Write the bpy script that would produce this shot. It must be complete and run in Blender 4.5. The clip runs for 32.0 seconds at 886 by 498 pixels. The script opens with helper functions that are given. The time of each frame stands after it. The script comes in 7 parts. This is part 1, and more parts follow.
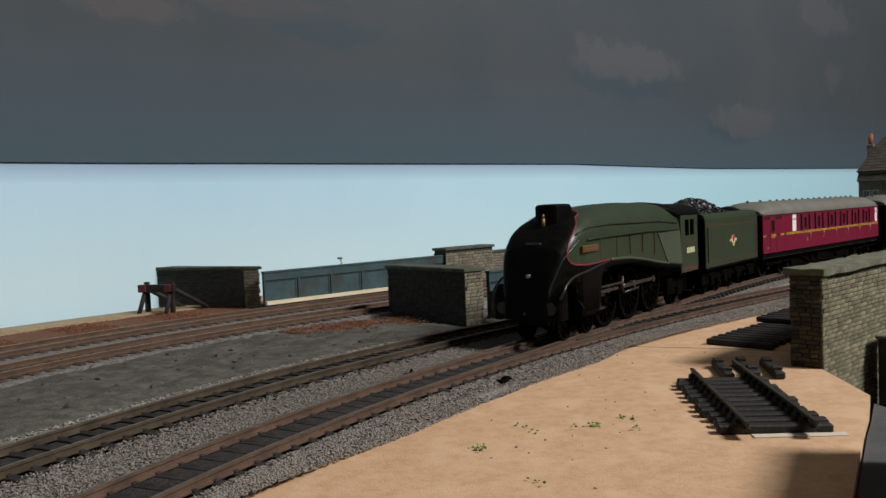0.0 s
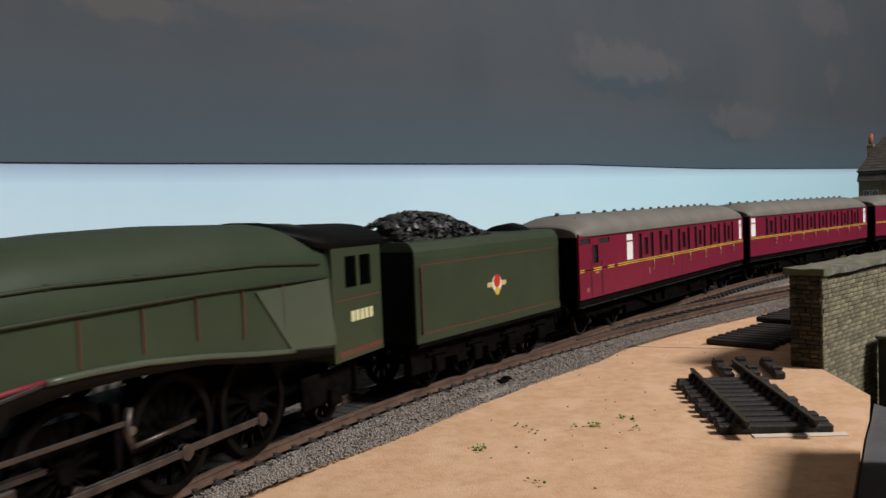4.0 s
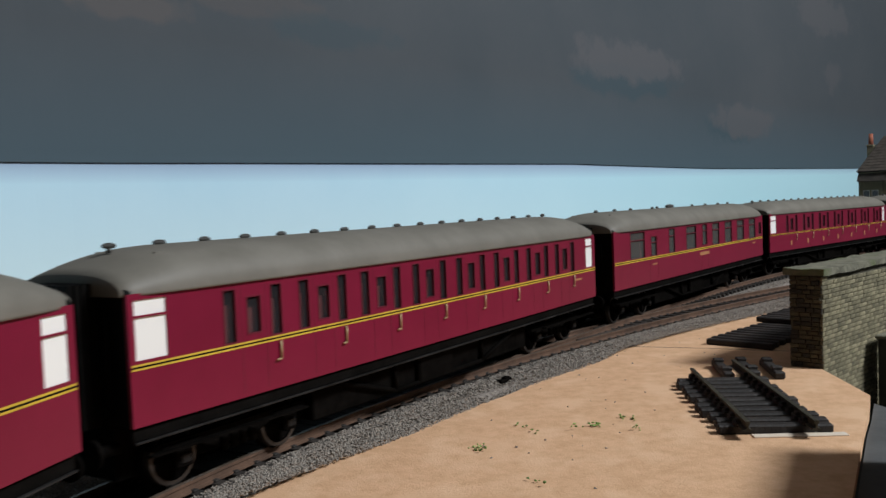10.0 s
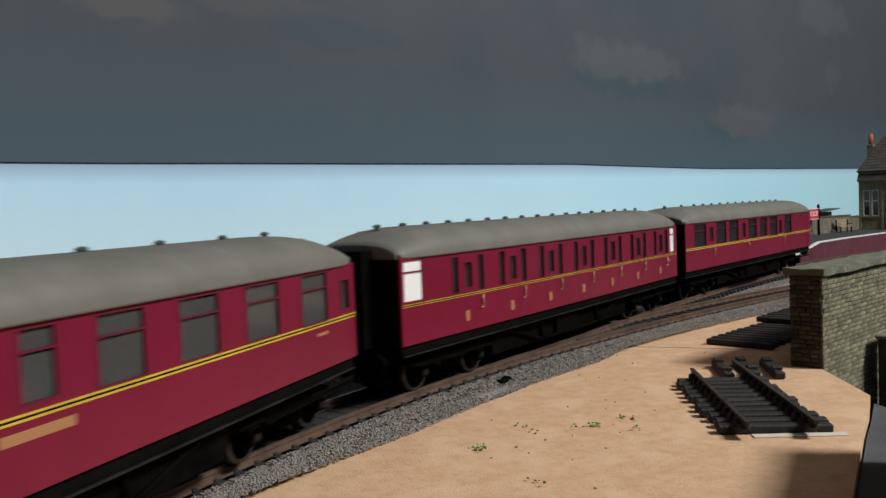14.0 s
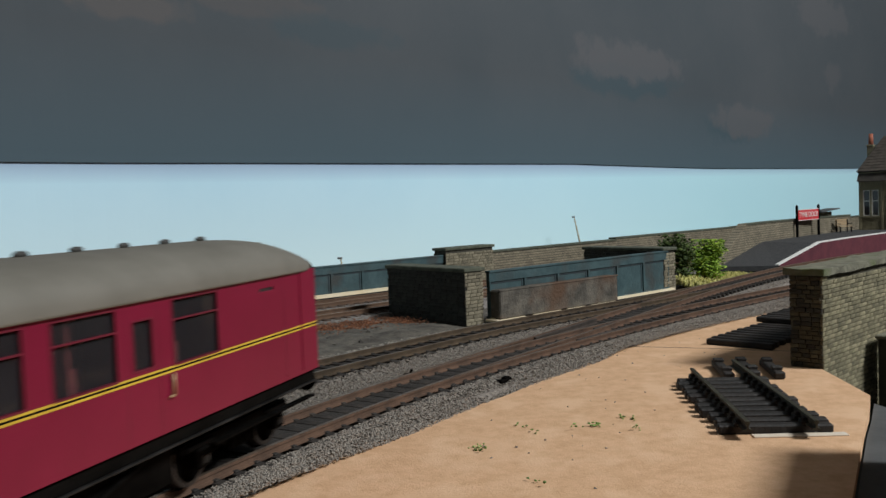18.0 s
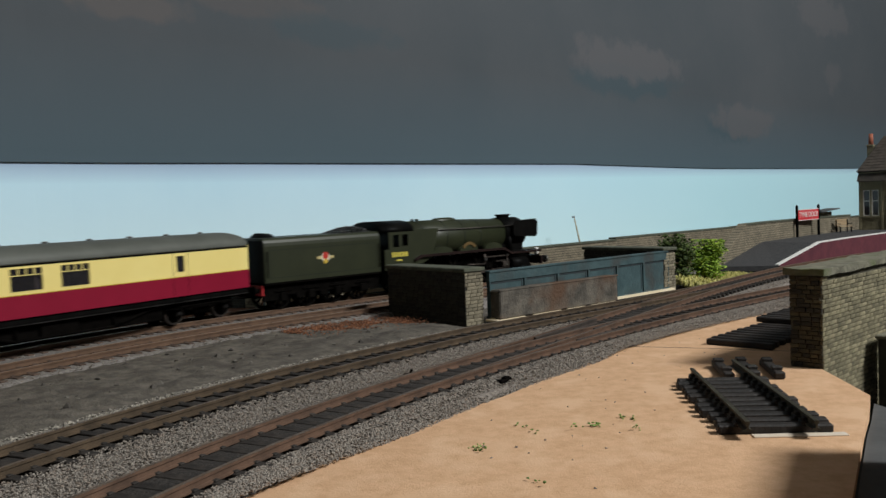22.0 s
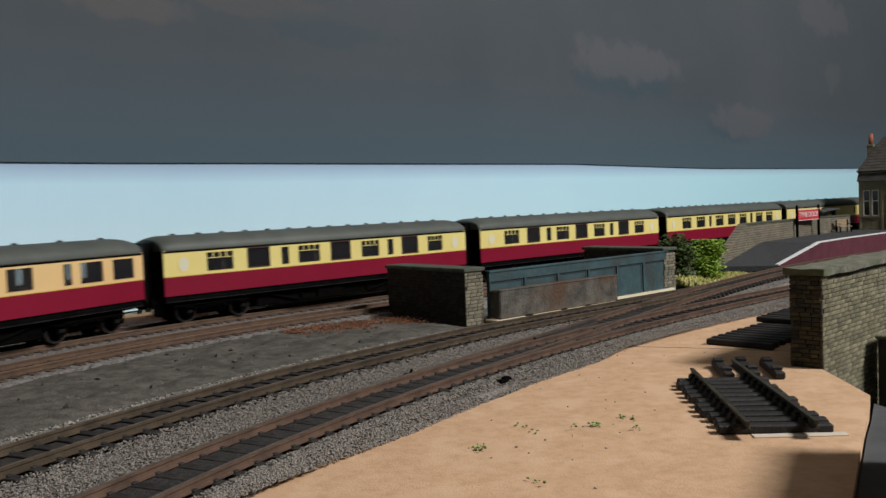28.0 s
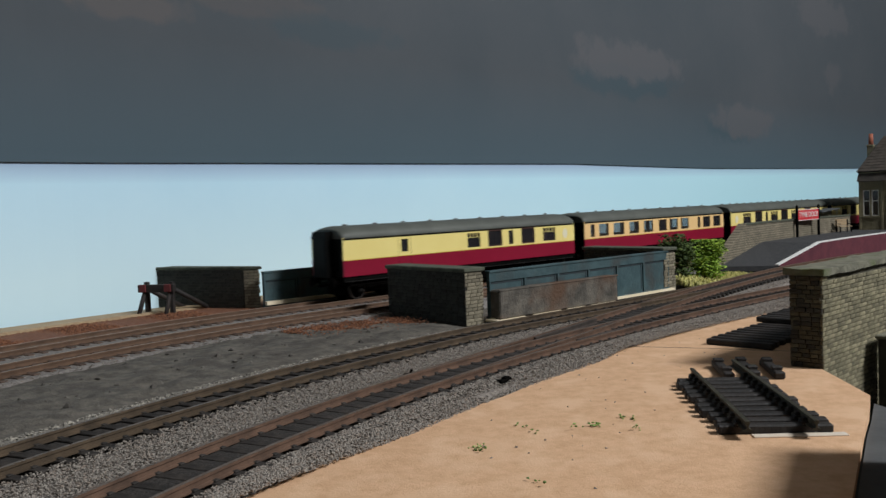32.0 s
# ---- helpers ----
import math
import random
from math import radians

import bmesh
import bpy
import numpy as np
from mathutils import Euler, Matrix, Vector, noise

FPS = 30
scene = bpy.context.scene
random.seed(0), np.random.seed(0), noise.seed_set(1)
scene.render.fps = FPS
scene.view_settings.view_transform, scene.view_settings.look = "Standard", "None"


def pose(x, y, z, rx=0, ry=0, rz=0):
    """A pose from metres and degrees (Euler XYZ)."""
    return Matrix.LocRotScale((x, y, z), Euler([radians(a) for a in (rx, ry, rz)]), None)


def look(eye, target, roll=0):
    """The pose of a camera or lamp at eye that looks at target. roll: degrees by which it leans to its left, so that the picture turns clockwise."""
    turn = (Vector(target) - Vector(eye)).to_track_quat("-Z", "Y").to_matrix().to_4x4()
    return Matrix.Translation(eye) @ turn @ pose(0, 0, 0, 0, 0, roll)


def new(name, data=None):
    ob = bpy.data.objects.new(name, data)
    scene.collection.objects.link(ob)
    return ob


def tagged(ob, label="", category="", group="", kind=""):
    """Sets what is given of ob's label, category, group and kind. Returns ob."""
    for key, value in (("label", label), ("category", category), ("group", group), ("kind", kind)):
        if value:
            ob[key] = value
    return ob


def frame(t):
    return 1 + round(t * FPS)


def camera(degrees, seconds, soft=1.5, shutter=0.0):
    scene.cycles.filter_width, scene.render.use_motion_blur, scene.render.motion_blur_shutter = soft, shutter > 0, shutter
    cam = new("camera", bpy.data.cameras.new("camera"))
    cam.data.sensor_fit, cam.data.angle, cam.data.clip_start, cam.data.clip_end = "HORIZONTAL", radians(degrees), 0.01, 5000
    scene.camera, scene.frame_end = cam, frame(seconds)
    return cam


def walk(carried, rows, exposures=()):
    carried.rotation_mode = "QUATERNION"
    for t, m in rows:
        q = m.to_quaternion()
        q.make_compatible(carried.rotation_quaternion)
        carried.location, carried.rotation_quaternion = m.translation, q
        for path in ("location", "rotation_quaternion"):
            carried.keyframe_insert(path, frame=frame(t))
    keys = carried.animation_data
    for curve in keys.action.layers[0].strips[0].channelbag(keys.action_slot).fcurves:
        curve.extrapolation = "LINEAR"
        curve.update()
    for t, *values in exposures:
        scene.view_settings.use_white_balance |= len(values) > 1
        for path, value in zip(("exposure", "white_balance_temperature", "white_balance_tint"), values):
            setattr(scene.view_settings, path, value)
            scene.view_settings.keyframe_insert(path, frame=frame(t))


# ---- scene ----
cam = camera(54.606, 32.0, soft=1.5, shutter=0.5)
EYE = Matrix.Translation((0, 0, 0.05961)) @ Matrix.Rotation(radians(90 - 2.8686), 4, "X") @ Matrix.Rotation(radians(-2.3121), 4, "Z")
walk(cam, [(0.0, EYE), (32.0, EYE)], exposures=[(0.0, 0.08, 6950, 10), (1.5, 0.11, 7050, 12), (3.0, 0.21, 7100, 14), (6.0, 0.15, 7100, 15), (8.5, 0.13, 6700, 10), (10.5, 0.11, 6550, 8), (14.0, 0.15, 6700, 7), (17.0, 0.15, 6800, 7), (19.0, 0.0, 6700, 7), (20.3, -0.01, 6800, 8), (21.5, 0.10, 6950, 8), (23.0, 0.12, 6950, 8), (30.0, 0.11, 6750, 10), (32.0, 0.09, 6650, 9)])

# ---- light ----
world = bpy.data.worlds.new("world")
scene.world = world
world.use_nodes = True
world.node_tree.nodes["Background"].inputs["Color"].default_value = (0.62, 0.72, 0.85, 1)
world.node_tree.nodes["Background"].inputs["Strength"].default_value = 0.5


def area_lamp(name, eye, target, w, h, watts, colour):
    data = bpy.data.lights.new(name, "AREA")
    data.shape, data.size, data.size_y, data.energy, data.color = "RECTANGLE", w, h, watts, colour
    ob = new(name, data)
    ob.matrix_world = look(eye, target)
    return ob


# unseen main source; only its direction, right and above, is known
area_lamp("unseen_key_light", (1.35, -0.15, 1.25), (0.1, 0.5, 0.0), 0.42, 0.34, 34, (0.955, 1.0, 1.06))


# ---- materials ----
def nodes_of(name):
    m = bpy.data.materials.new(name)
    m.use_nodes = True
    nt = m.node_tree
    return m, nt, nt.nodes["Principled BSDF"]


def surface(name, a, b=None, scale=200.0, rough=0.6, metal=0.0, bump=0.0, fine=4.0, c=None, cscale=30.0, spec=0.5, rnd=0.0, coat=0.0, edges=(0.35, 0.65), stretch=(1, 1, 1)):
    """a and b mixed by noise of the given scale per metre, c laid over in larger patches; rnd varies the value object by object."""
    m, nt, bs = nodes_of(name)
    N, L = nt.nodes, nt.links
    tc = N.new("ShaderNodeTexCoord")
    mp = N.new("ShaderNodeMapping")
    mp.inputs["Scale"].default_value = stretch
    L.new(tc.outputs["Object"], mp.inputs["Vector"])
    no = N.new("ShaderNodeTexNoise")
    no.inputs["Scale"].default_value, no.inputs["Detail"].default_value, no.inputs["Roughness"].default_value = scale, 6, 0.65
    L.new(mp.outputs["Vector"], no.inputs["Vector"])
    ramp = N.new("ShaderNodeValToRGB")
    ramp.color_ramp.elements[0].position, ramp.color_ramp.elements[1].position = edges
    ramp.color_ramp.elements[0].color = (*a, 1)
    ramp.color_ramp.elements[1].color = (*(b or a), 1)
    L.new(no.outputs["Fac"], ramp.inputs["Fac"])
    out = ramp.outputs["Color"]
    if c:
        n2 = N.new("ShaderNodeTexNoise")
        n2.inputs["Scale"].default_value, n2.inputs["Detail"].default_value = cscale, 5
        L.new(mp.outputs["Vector"], n2.inputs["Vector"])
        r2 = N.new("ShaderNodeValToRGB")
        r2.color_ramp.elements[0].position, r2.color_ramp.elements[1].position = 0.5, 0.68
        L.new(n2.outputs["Fac"], r2.inputs["Fac"])
        mx = N.new("ShaderNodeMix")
        mx.data_type = "RGBA"
        L.new(r2.outputs["Color"], mx.inputs[0])
        L.new(out, mx.inputs[6])
        mx.inputs[7].default_value = (*c, 1)
        out = mx.outputs[2]
    if rnd:
        oi = N.new("ShaderNodeObjectInfo")
        mr = N.new("ShaderNodeMapRange")
        mr.inputs["To Min"].default_value, mr.inputs["To Max"].default_value = 1 - rnd, 1 + rnd
        L.new(oi.outputs["Random"], mr.inputs["Value"])
        hs = N.new("ShaderNodeHueSaturation")
        L.new(mr.outputs["Result"], hs.inputs["Value"])
        L.new(out, hs.inputs["Color"])
        out = hs.outputs["Color"]
    L.new(out, bs.inputs["Base Color"])
    bs.inputs["Roughness"].default_value, bs.inputs["Metallic"].default_value = rough, metal
    bs.inputs["Specular IOR Level"].default_value = spec
    bs.inputs["Coat Weight"].default_value = coat
    if bump:
        n3 = N.new("ShaderNodeTexNoise")
        n3.inputs["Scale"].default_value, n3.inputs["Detail"].default_value = scale * fine, 4
        L.new(mp.outputs["Vector"], n3.inputs["Vector"])
        bp = N.new("ShaderNodeBump")
        bp.inputs["Strength"].default_value, bp.inputs["Distance"].default_value = bump, 0.0006
        L.new(n3.outputs["Fac"], bp.inputs["Height"])
        L.new(bp.outputs["Normal"], bs.inputs["Normal"])
    return m


def islands(name, cols, rough=0.9, bump=0.0):
    """Grain by grain colour out of the list."""
    m, nt, bs = nodes_of(name)
    g = nt.nodes.new("ShaderNodeNewGeometry")
    r = nt.nodes.new("ShaderNodeValToRGB")
    while len(r.color_ramp.elements) < len(cols):
        r.color_ramp.elements.new(0.5)
    for i, c in enumerate(cols):
        r.color_ramp.elements[i].position = i / max(1, len(cols) - 1)
        r.color_ramp.elements[i].color = (*c, 1)
    nt.links.new(g.outputs["Random Per Island"], r.inputs["Fac"])
    nt.links.new(r.outputs["Color"], bs.inputs["Base Color"])
    bs.inputs["Roughness"].default_value = rough
    return m


def glass_mat(name, tint, mix):
    m, nt, bs = nodes_of(name)
    bs.inputs["Base Color"].default_value = (*tint, 1)
    bs.inputs["Roughness"].default_value = 0.06
    tr = nt.nodes.new("ShaderNodeBsdfTransparent")
    mx = nt.nodes.new("ShaderNodeMixShader")
    mx.inputs[0].default_value = mix
    nt.links.new(tr.outputs[0], mx.inputs[1])
    nt.links.new(bs.outputs[0], mx.inputs[2])
    nt.links.new(mx.outputs[0], nt.nodes["Material Output"].inputs["Surface"])
    return m


M = {}
M["rail_back"] = surface("tan_rail", (0.1, 0.058, 0.036), (0.165, 0.096, 0.06), 120, 0.65, 0.2, 0.3)
M["rail"] = surface("rusty_rail", (0.09, 0.054, 0.037), (0.17, 0.098, 0.065), 120, 0.65, 0.2, 0.3)
M["rail_dark"] = surface("dark_rail", (0.06, 0.05, 0.045), (0.12, 0.095, 0.08), 120, 0.5, 0.4, 0.3)
M["rail_brown"] = surface("brown_rail", (0.065, 0.046, 0.03), (0.13, 0.09, 0.057), 120, 0.6, 0.3, 0.3)
M["running_brown"] = surface("running_brown", (0.012, 0.0055, 0.005), (0.02, 0.01, 0.0085), 100, 0.6, spec=0.15)
M["tall_frame"] = surface("brown_frame", (0.07, 0.03, 0.022), rough=0.5)
M["rail_top_pale"] = surface("rail_top_pale", (0.42, 0.31, 0.24), (0.26, 0.18, 0.13), 150, 0.5, 0.4)
M["rail_top"] = surface("rail_top", (0.24, 0.18, 0.14), (0.13, 0.09, 0.066), 150, 0.45, 0.5)
M["sleeper"] = surface("sleeper", (0.014, 0.011, 0.0095), (0.034, 0.027, 0.022), 250, 0.8, 0, 0.4, rnd=0.35)
M["sleeper_brown"] = surface("sleeper_brown", (0.06, 0.038, 0.028), (0.11, 0.07, 0.05), 250, 0.85, 0, 0.4, rnd=0.3)
M["ballast_bed"] = surface("ballast_bed", (0.11, 0.095, 0.083), (0.28, 0.242, 0.208), 900, 0.95, 0, 0.9, 1.5)
M["ballast"] = islands("ballast", [(0.165, 0.144, 0.126), (0.222, 0.195, 0.168), (0.265, 0.235, 0.203), (0.31, 0.275, 0.235), (0.25, 0.195, 0.155), (0.195, 0.172, 0.15)])
M["ash_pale"] = surface("pale_ash", (0.12, 0.107, 0.097), (0.25, 0.226, 0.207), 700, 0.95, 0, 0.9, 2)
M["oily"] = surface("oily_ballast", (0.014, 0.012, 0.011), (0.045, 0.038, 0.033), 700, 0.85, 0, 0.9, 1.5)
M["pale_ballast"] = surface("pale_ballast", (0.13, 0.118, 0.1), (0.26, 0.235, 0.2), 500, 0.95, 0, 0.9, 2)
M["wheel"] = surface("wheel_black", (0.0025, 0.0022, 0.002), (0.006, 0.005, 0.0045), 200, 0.7, 0, spec=0.008)
M["pale_stone"] = islands("pale_stone", [(0.14, 0.125, 0.11), (0.26, 0.24, 0.2), (0.4, 0.36, 0.3), (0.1, 0.09, 0.08)])
M["sand"] = surface("sand", (0.58, 0.342, 0.188), (0.69, 0.424, 0.25), 260, 0.92, 0, 0.3, 6, c=(0.71, 0.452, 0.275), cscale=95)
M["grey_ground"] = surface("grey_ground", (0.055, 0.048, 0.039), (0.15, 0.13, 0.106), 170, 0.95, 0, 1.0, 6, c=(0.062, 0.052, 0.043), cscale=70)
M["rust"] = surface("rust_ballast", (0.12, 0.045, 0.022), (0.22, 0.085, 0.04), 500, 0.95, 0, 0.9, 2)
M["rust_grain"] = islands("rust_grain", [(0.1, 0.04, 0.02), (0.24, 0.09, 0.04), (0.33, 0.14, 0.07), (0.06, 0.03, 0.02)])
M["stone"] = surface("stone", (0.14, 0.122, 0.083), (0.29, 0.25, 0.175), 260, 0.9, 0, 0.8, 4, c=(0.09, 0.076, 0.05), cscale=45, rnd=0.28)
# much darker copy of the stone, mostly for faces drawn in shade
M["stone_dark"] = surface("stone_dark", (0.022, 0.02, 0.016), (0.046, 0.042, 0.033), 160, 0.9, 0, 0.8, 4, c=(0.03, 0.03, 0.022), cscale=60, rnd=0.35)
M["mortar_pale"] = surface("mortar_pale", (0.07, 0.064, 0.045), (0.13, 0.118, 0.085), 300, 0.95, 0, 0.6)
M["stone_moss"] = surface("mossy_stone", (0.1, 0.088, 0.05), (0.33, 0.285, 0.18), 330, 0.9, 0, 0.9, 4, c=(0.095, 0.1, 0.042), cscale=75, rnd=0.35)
# darkened mossy stone, carries the shade of the wall's end face
M["stone_dim"] = surface("mossy_stone_shaded", (0.04, 0.035, 0.024), (0.095, 0.08, 0.05), 260, 0.9, 0, 0.8, 4, c=(0.05, 0.058, 0.026), cscale=70, rnd=0.35)
M["mortar"] = surface("mortar", (0.034, 0.031, 0.024), (0.07, 0.063, 0.048), 400, 0.95, 0, 0.6)
M["cap"] = surface("cap_stone", (0.1, 0.095, 0.068), (0.2, 0.188, 0.135), 200, 0.9, 0, 0.7, 4, c=(0.09, 0.105, 0.045), cscale=80)
M["girder"] = surface("girder_blue", (0.029, 0.06, 0.067), (0.053, 0.096, 0.104), 90, 0.6, 0, 0.4, 5, c=(0.045, 0.05, 0.048), cscale=55)
M["cream_edge"] = surface("bare_wood", (0.78, 0.64, 0.42), (0.86, 0.74, 0.54), 60, 0.7, 0, 0.2)
M["rusty_tank"] = surface("rusty_tank", (0.05, 0.044, 0.036), (0.15, 0.13, 0.105), 110, 0.75, 0.1, 0.9, 5, c=(0.1, 0.053, 0.03), cscale=34)
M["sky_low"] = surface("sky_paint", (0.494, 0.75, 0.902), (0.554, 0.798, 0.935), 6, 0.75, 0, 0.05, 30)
def cloudy(m, spots):
    """Painted clouds on a board: soft uneven ovals at given places (x, y, z in metres, radius along and up)."""
    nt = m.node_tree
    N, L = nt.nodes, nt.links
    bs = N["Principled BSDF"]
    base = bs.inputs["Base Color"].links[0].from_socket
    tc = N.new("ShaderNodeTexCoord")
    no = N.new("ShaderNodeTexNoise")
    no.inputs["Scale"].default_value, no.inputs["Detail"].default_value, no.inputs["Roughness"].default_value = 34, 6, 0.6
    L.new(tc.outputs["Object"], no.inputs["Vector"])
    for x, y, z, ra, rz, col, amount in spots:
        sub = N.new("ShaderNodeVectorMath")
        sub.operation = "SUBTRACT"
        sub.inputs[1].default_value = (x, y, z)
        L.new(tc.outputs["Object"], sub.inputs[0])
        sc = N.new("ShaderNodeVectorMath")
        sc.operation = "MULTIPLY"
        sc.inputs[1].default_value = (1 / ra, 1 / ra, 1 / rz)
        L.new(sub.outputs[0], sc.inputs[0])
        ln = N.new("ShaderNodeVectorMath")
        ln.operation = "LENGTH"
        L.new(sc.outputs[0], ln.inputs[0])
        ad = N.new("ShaderNodeMath")
        ad.operation = "MULTIPLY_ADD"
        L.new(no.outputs["Fac"], ad.inputs[0])
        ad.inputs[1].default_value = 1.7
        L.new(ln.outputs["Value"], ad.inputs[2])
        mr = N.new("ShaderNodeMapRange")
        mr.inputs["From Min"].default_value, mr.inputs["From Max"].default_value = 1.95, 1.6
        mr.inputs["To Max"].default_value = amount
        L.new(ad.outputs[0], mr.inputs["Value"])
        mx = N.new("ShaderNodeMix")
        mx.data_type = "RGBA"
        L.new(mr.outputs["Result"], mx.inputs[0])
        L.new(base, mx.inputs[6])
        mx.inputs[7].default_value = (*col, 1)
        base = mx.outputs[2]
    L.new(base, bs.inputs["Base Color"])


def faded(m, low, z0, z1):
    """Paint that changes to another colour towards the foot of a board, from height z1 down to z0."""
    nt = m.node_tree
    bs = nt.nodes["Principled BSDF"]
    base = bs.inputs["Base Color"].links[0].from_socket
    tc, sep, mr, mx = [nt.nodes.new("ShaderNode" + k) for k in ("TexCoord", "SeparateXYZ", "MapRange", "Mix")]
    mx.data_type = "RGBA"
    mr.inputs["From Min"].default_value, mr.inputs["From Max"].default_value = z1, z0
    nt.links.new(tc.outputs["Object"], sep.inputs[0])
    nt.links.new(sep.outputs[2], mr.inputs["Value"])
    nt.links.new(mr.outputs["Result"], mx.inputs[0])
    nt.links.new(base, mx.inputs[6])
    mx.inputs[7].default_value = (*low, 1)
    nt.links.new(mx.outputs[2], bs.inputs["Base Color"])


M["sky_high"] = surface("dark_sky_paint", (0.058, 0.07, 0.081), (0.072, 0.081, 0.091), 5, 0.85, 0, 0.05, 30)
DIM, BLUE = (0.098, 0.098, 0.106), (0.038, 0.07, 0.088)
faded(M["sky_high"], (0.064, 0.104, 0.13), 0.085, 0.19)
faded(M["sky_low"], (0.66, 0.86, 0.92), 0.02, 0.1)
def turned(m, other, x0, x1):
    """Paint that changes to another colour along a board, between two places."""
    faded(m, other, x1, x0)
    sep = [n for n in m.node_tree.nodes if n.type == "SEPXYZ"][-1]
    to = sep.outputs[2].links[0].to_socket
    m.node_tree.links.new(sep.outputs[0], to)


turned(M["sky_low"], (0.5, 0.79, 0.88), -0.1, 0.4)
# darker band at the top: the sky board's soft shadow put into the paint
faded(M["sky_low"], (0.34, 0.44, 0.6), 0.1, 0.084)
cloudy(M["sky_high"], [(0.231, 1.003, 0.196, 0.11, 0.02, BLUE, 0.6), (0.231, 1.003, 0.219, 0.115, 0.024, DIM, 0.75), (0.41, 1.168, 0.149, 0.08, 0.022, BLUE, 0.6), (0.43, 1.186, 0.158, 0.085, 0.024, DIM, 0.75),
                       (-0.205, 0.596, 0.209, 0.05, 0.012, (0.1, 0.092, 0.092), 0.8), (-0.128, 0.671, 0.222, 0.06, 0.012, (0.092, 0.085, 0.086), 0.6), (-0.079, 0.716, 0.208, 0.07, 0.014, BLUE, 0.4), (0.62, 1.34, 0.33, 0.09, 0.03, DIM, 0.6), (0.64, 1.36, 0.235, 0.03, 0.03, DIM, 0.5)])
M["black"] = surface("black_paint", (0.0028, 0.0028, 0.0028), (0.006, 0.0055, 0.005), 200, 0.5, 0, 0.1, spec=0.06)
M["frame_black"] = surface("frame_black", (0.0025, 0.0022, 0.002), (0.006, 0.0052, 0.0046), 200, 0.7, 0, 0.15, spec=0.012)
M["green"] = surface("loco_green", (0.027, 0.041, 0.021), (0.035, 0.05, 0.026), 60, 0.4, 0, 0.02)
M["dark_green"] = surface("dark_loco_green", (0.02, 0.024, 0.0105), (0.028, 0.032, 0.0145), 60, 0.42, 0, 0.02)
M["maroon"] = surface("maroon", (0.17, 0.007, 0.028), (0.2, 0.009, 0.034), 40, 0.36, 0, 0.02, spec=0.35)
M["crimson"] = surface("crimson", (0.23, 0.008, 0.028), (0.265, 0.01, 0.033), 40, 0.38, 0, 0.02, spec=0.35)
M["cream"] = surface("cream", (0.88, 0.71, 0.25), (0.91, 0.75, 0.28), 40, 0.4, 0, 0.02)
M["cream_warm"] = surface("cream_warm", (0.86, 0.56, 0.25), (0.9, 0.6, 0.28), 40, 0.4, 0, 0.02)
M["roof"] = surface("roof_grey", (0.14, 0.128, 0.106), (0.18, 0.166, 0.14), 60, 0.6, 0, 0.05)
M["roof_dark"] = surface("roof_dark", (0.078, 0.083, 0.07), (0.108, 0.113, 0.097), 60, 0.6, 0, 0.05)
M["lining"] = surface("yellow_lining", (0.52, 0.34, 0.035), (0.68, 0.46, 0.05), 120, rough=0.5)
M["red_line"] = surface("red_lining", (0.18, 0.019, 0.028), rough=0.5)
M["orange_line"] = surface("orange_lining", (0.1, 0.037, 0.022), rough=0.5)
M["red"] = surface("red_paint", (0.45, 0.02, 0.025), rough=0.5)
M["dusty_white"] = surface("dusty_white", (0.62, 0.5, 0.38), (0.72, 0.64, 0.54), 120, 0.8, 0, 0.2)
M["white"] = surface("white_paint", (0.8, 0.79, 0.76), (0.72, 0.7, 0.66), 300, 0.6)
M["frost"] = surface("frosted_pane", (0.9, 0.885, 0.85), rough=0.3)
M["frost_oval"] = surface("frosted_oval", (0.82, 0.75, 0.55), rough=0.35)
M["seating"] = surface("dark_seating", (0.05, 0.035, 0.04), (0.1, 0.07, 0.07), 80, 0.7)
M["glass"] = glass_mat("window_glass", (0.045, 0.042, 0.046), 0.3)
# paler grey tint stands for the room's reflection in the wide panes
M["glass_hazy"] = glass_mat("grey_sheen_glass", (0.12, 0.118, 0.112), 0.4)
M["interior"] = surface("interior", (0.3, 0.06, 0.065), (0.36, 0.09, 0.085), 80, 0.7)
M["steel"] = surface("steel", (0.32, 0.31, 0.3), (0.2, 0.19, 0.18), 200, 0.35, 0.9)
M["gunmetal"] = surface("gunmetal", (0.035, 0.03, 0.028), (0.07, 0.058, 0.05), 200, 0.45, 0.6)
M["brass"] = surface("brass", (0.34, 0.22, 0.09), (0.22, 0.14, 0.06), 200, 0.4, 0.6)
M["coal"] = islands("coal", [(0.006, 0.006, 0.006), (0.02, 0.02, 0.02), (0.045, 0.043, 0.04)], 0.45)
M["asphalt"] = surface("asphalt", (0.034, 0.034, 0.036), (0.054, 0.054, 0.055), 300, 0.9, 0, 0.6)
M["fascia"] = surface("platform_fascia", (0.075, 0.014, 0.024), (0.12, 0.024, 0.034), 80, 0.8, 0, 0.3, rnd=0.1)
M["leaf"] = islands("leaf", [(0.0648, 0.136, 0.0096), (0.144, 0.256, 0.016), (0.245, 0.368, 0.028), (0.331, 0.448, 0.048)], 0.7)
M["grass"] = islands("grass", [(0.26, 0.25, 0.06), (0.46, 0.42, 0.13), (0.56, 0.49, 0.2), (0.2, 0.22, 0.06)], 0.9)
M["bright_green"] = islands("bright_green", [(0.14, 0.24, 0.05), (0.26, 0.4, 0.1), (0.07, 0.13, 0.03), (0.35, 0.42, 0.16)], 0.8)
M["slate"] = surface("slate", (0.04, 0.032, 0.026), (0.075, 0.06, 0.048), 200, 0.8, 0, 0.4, rnd=0.25)
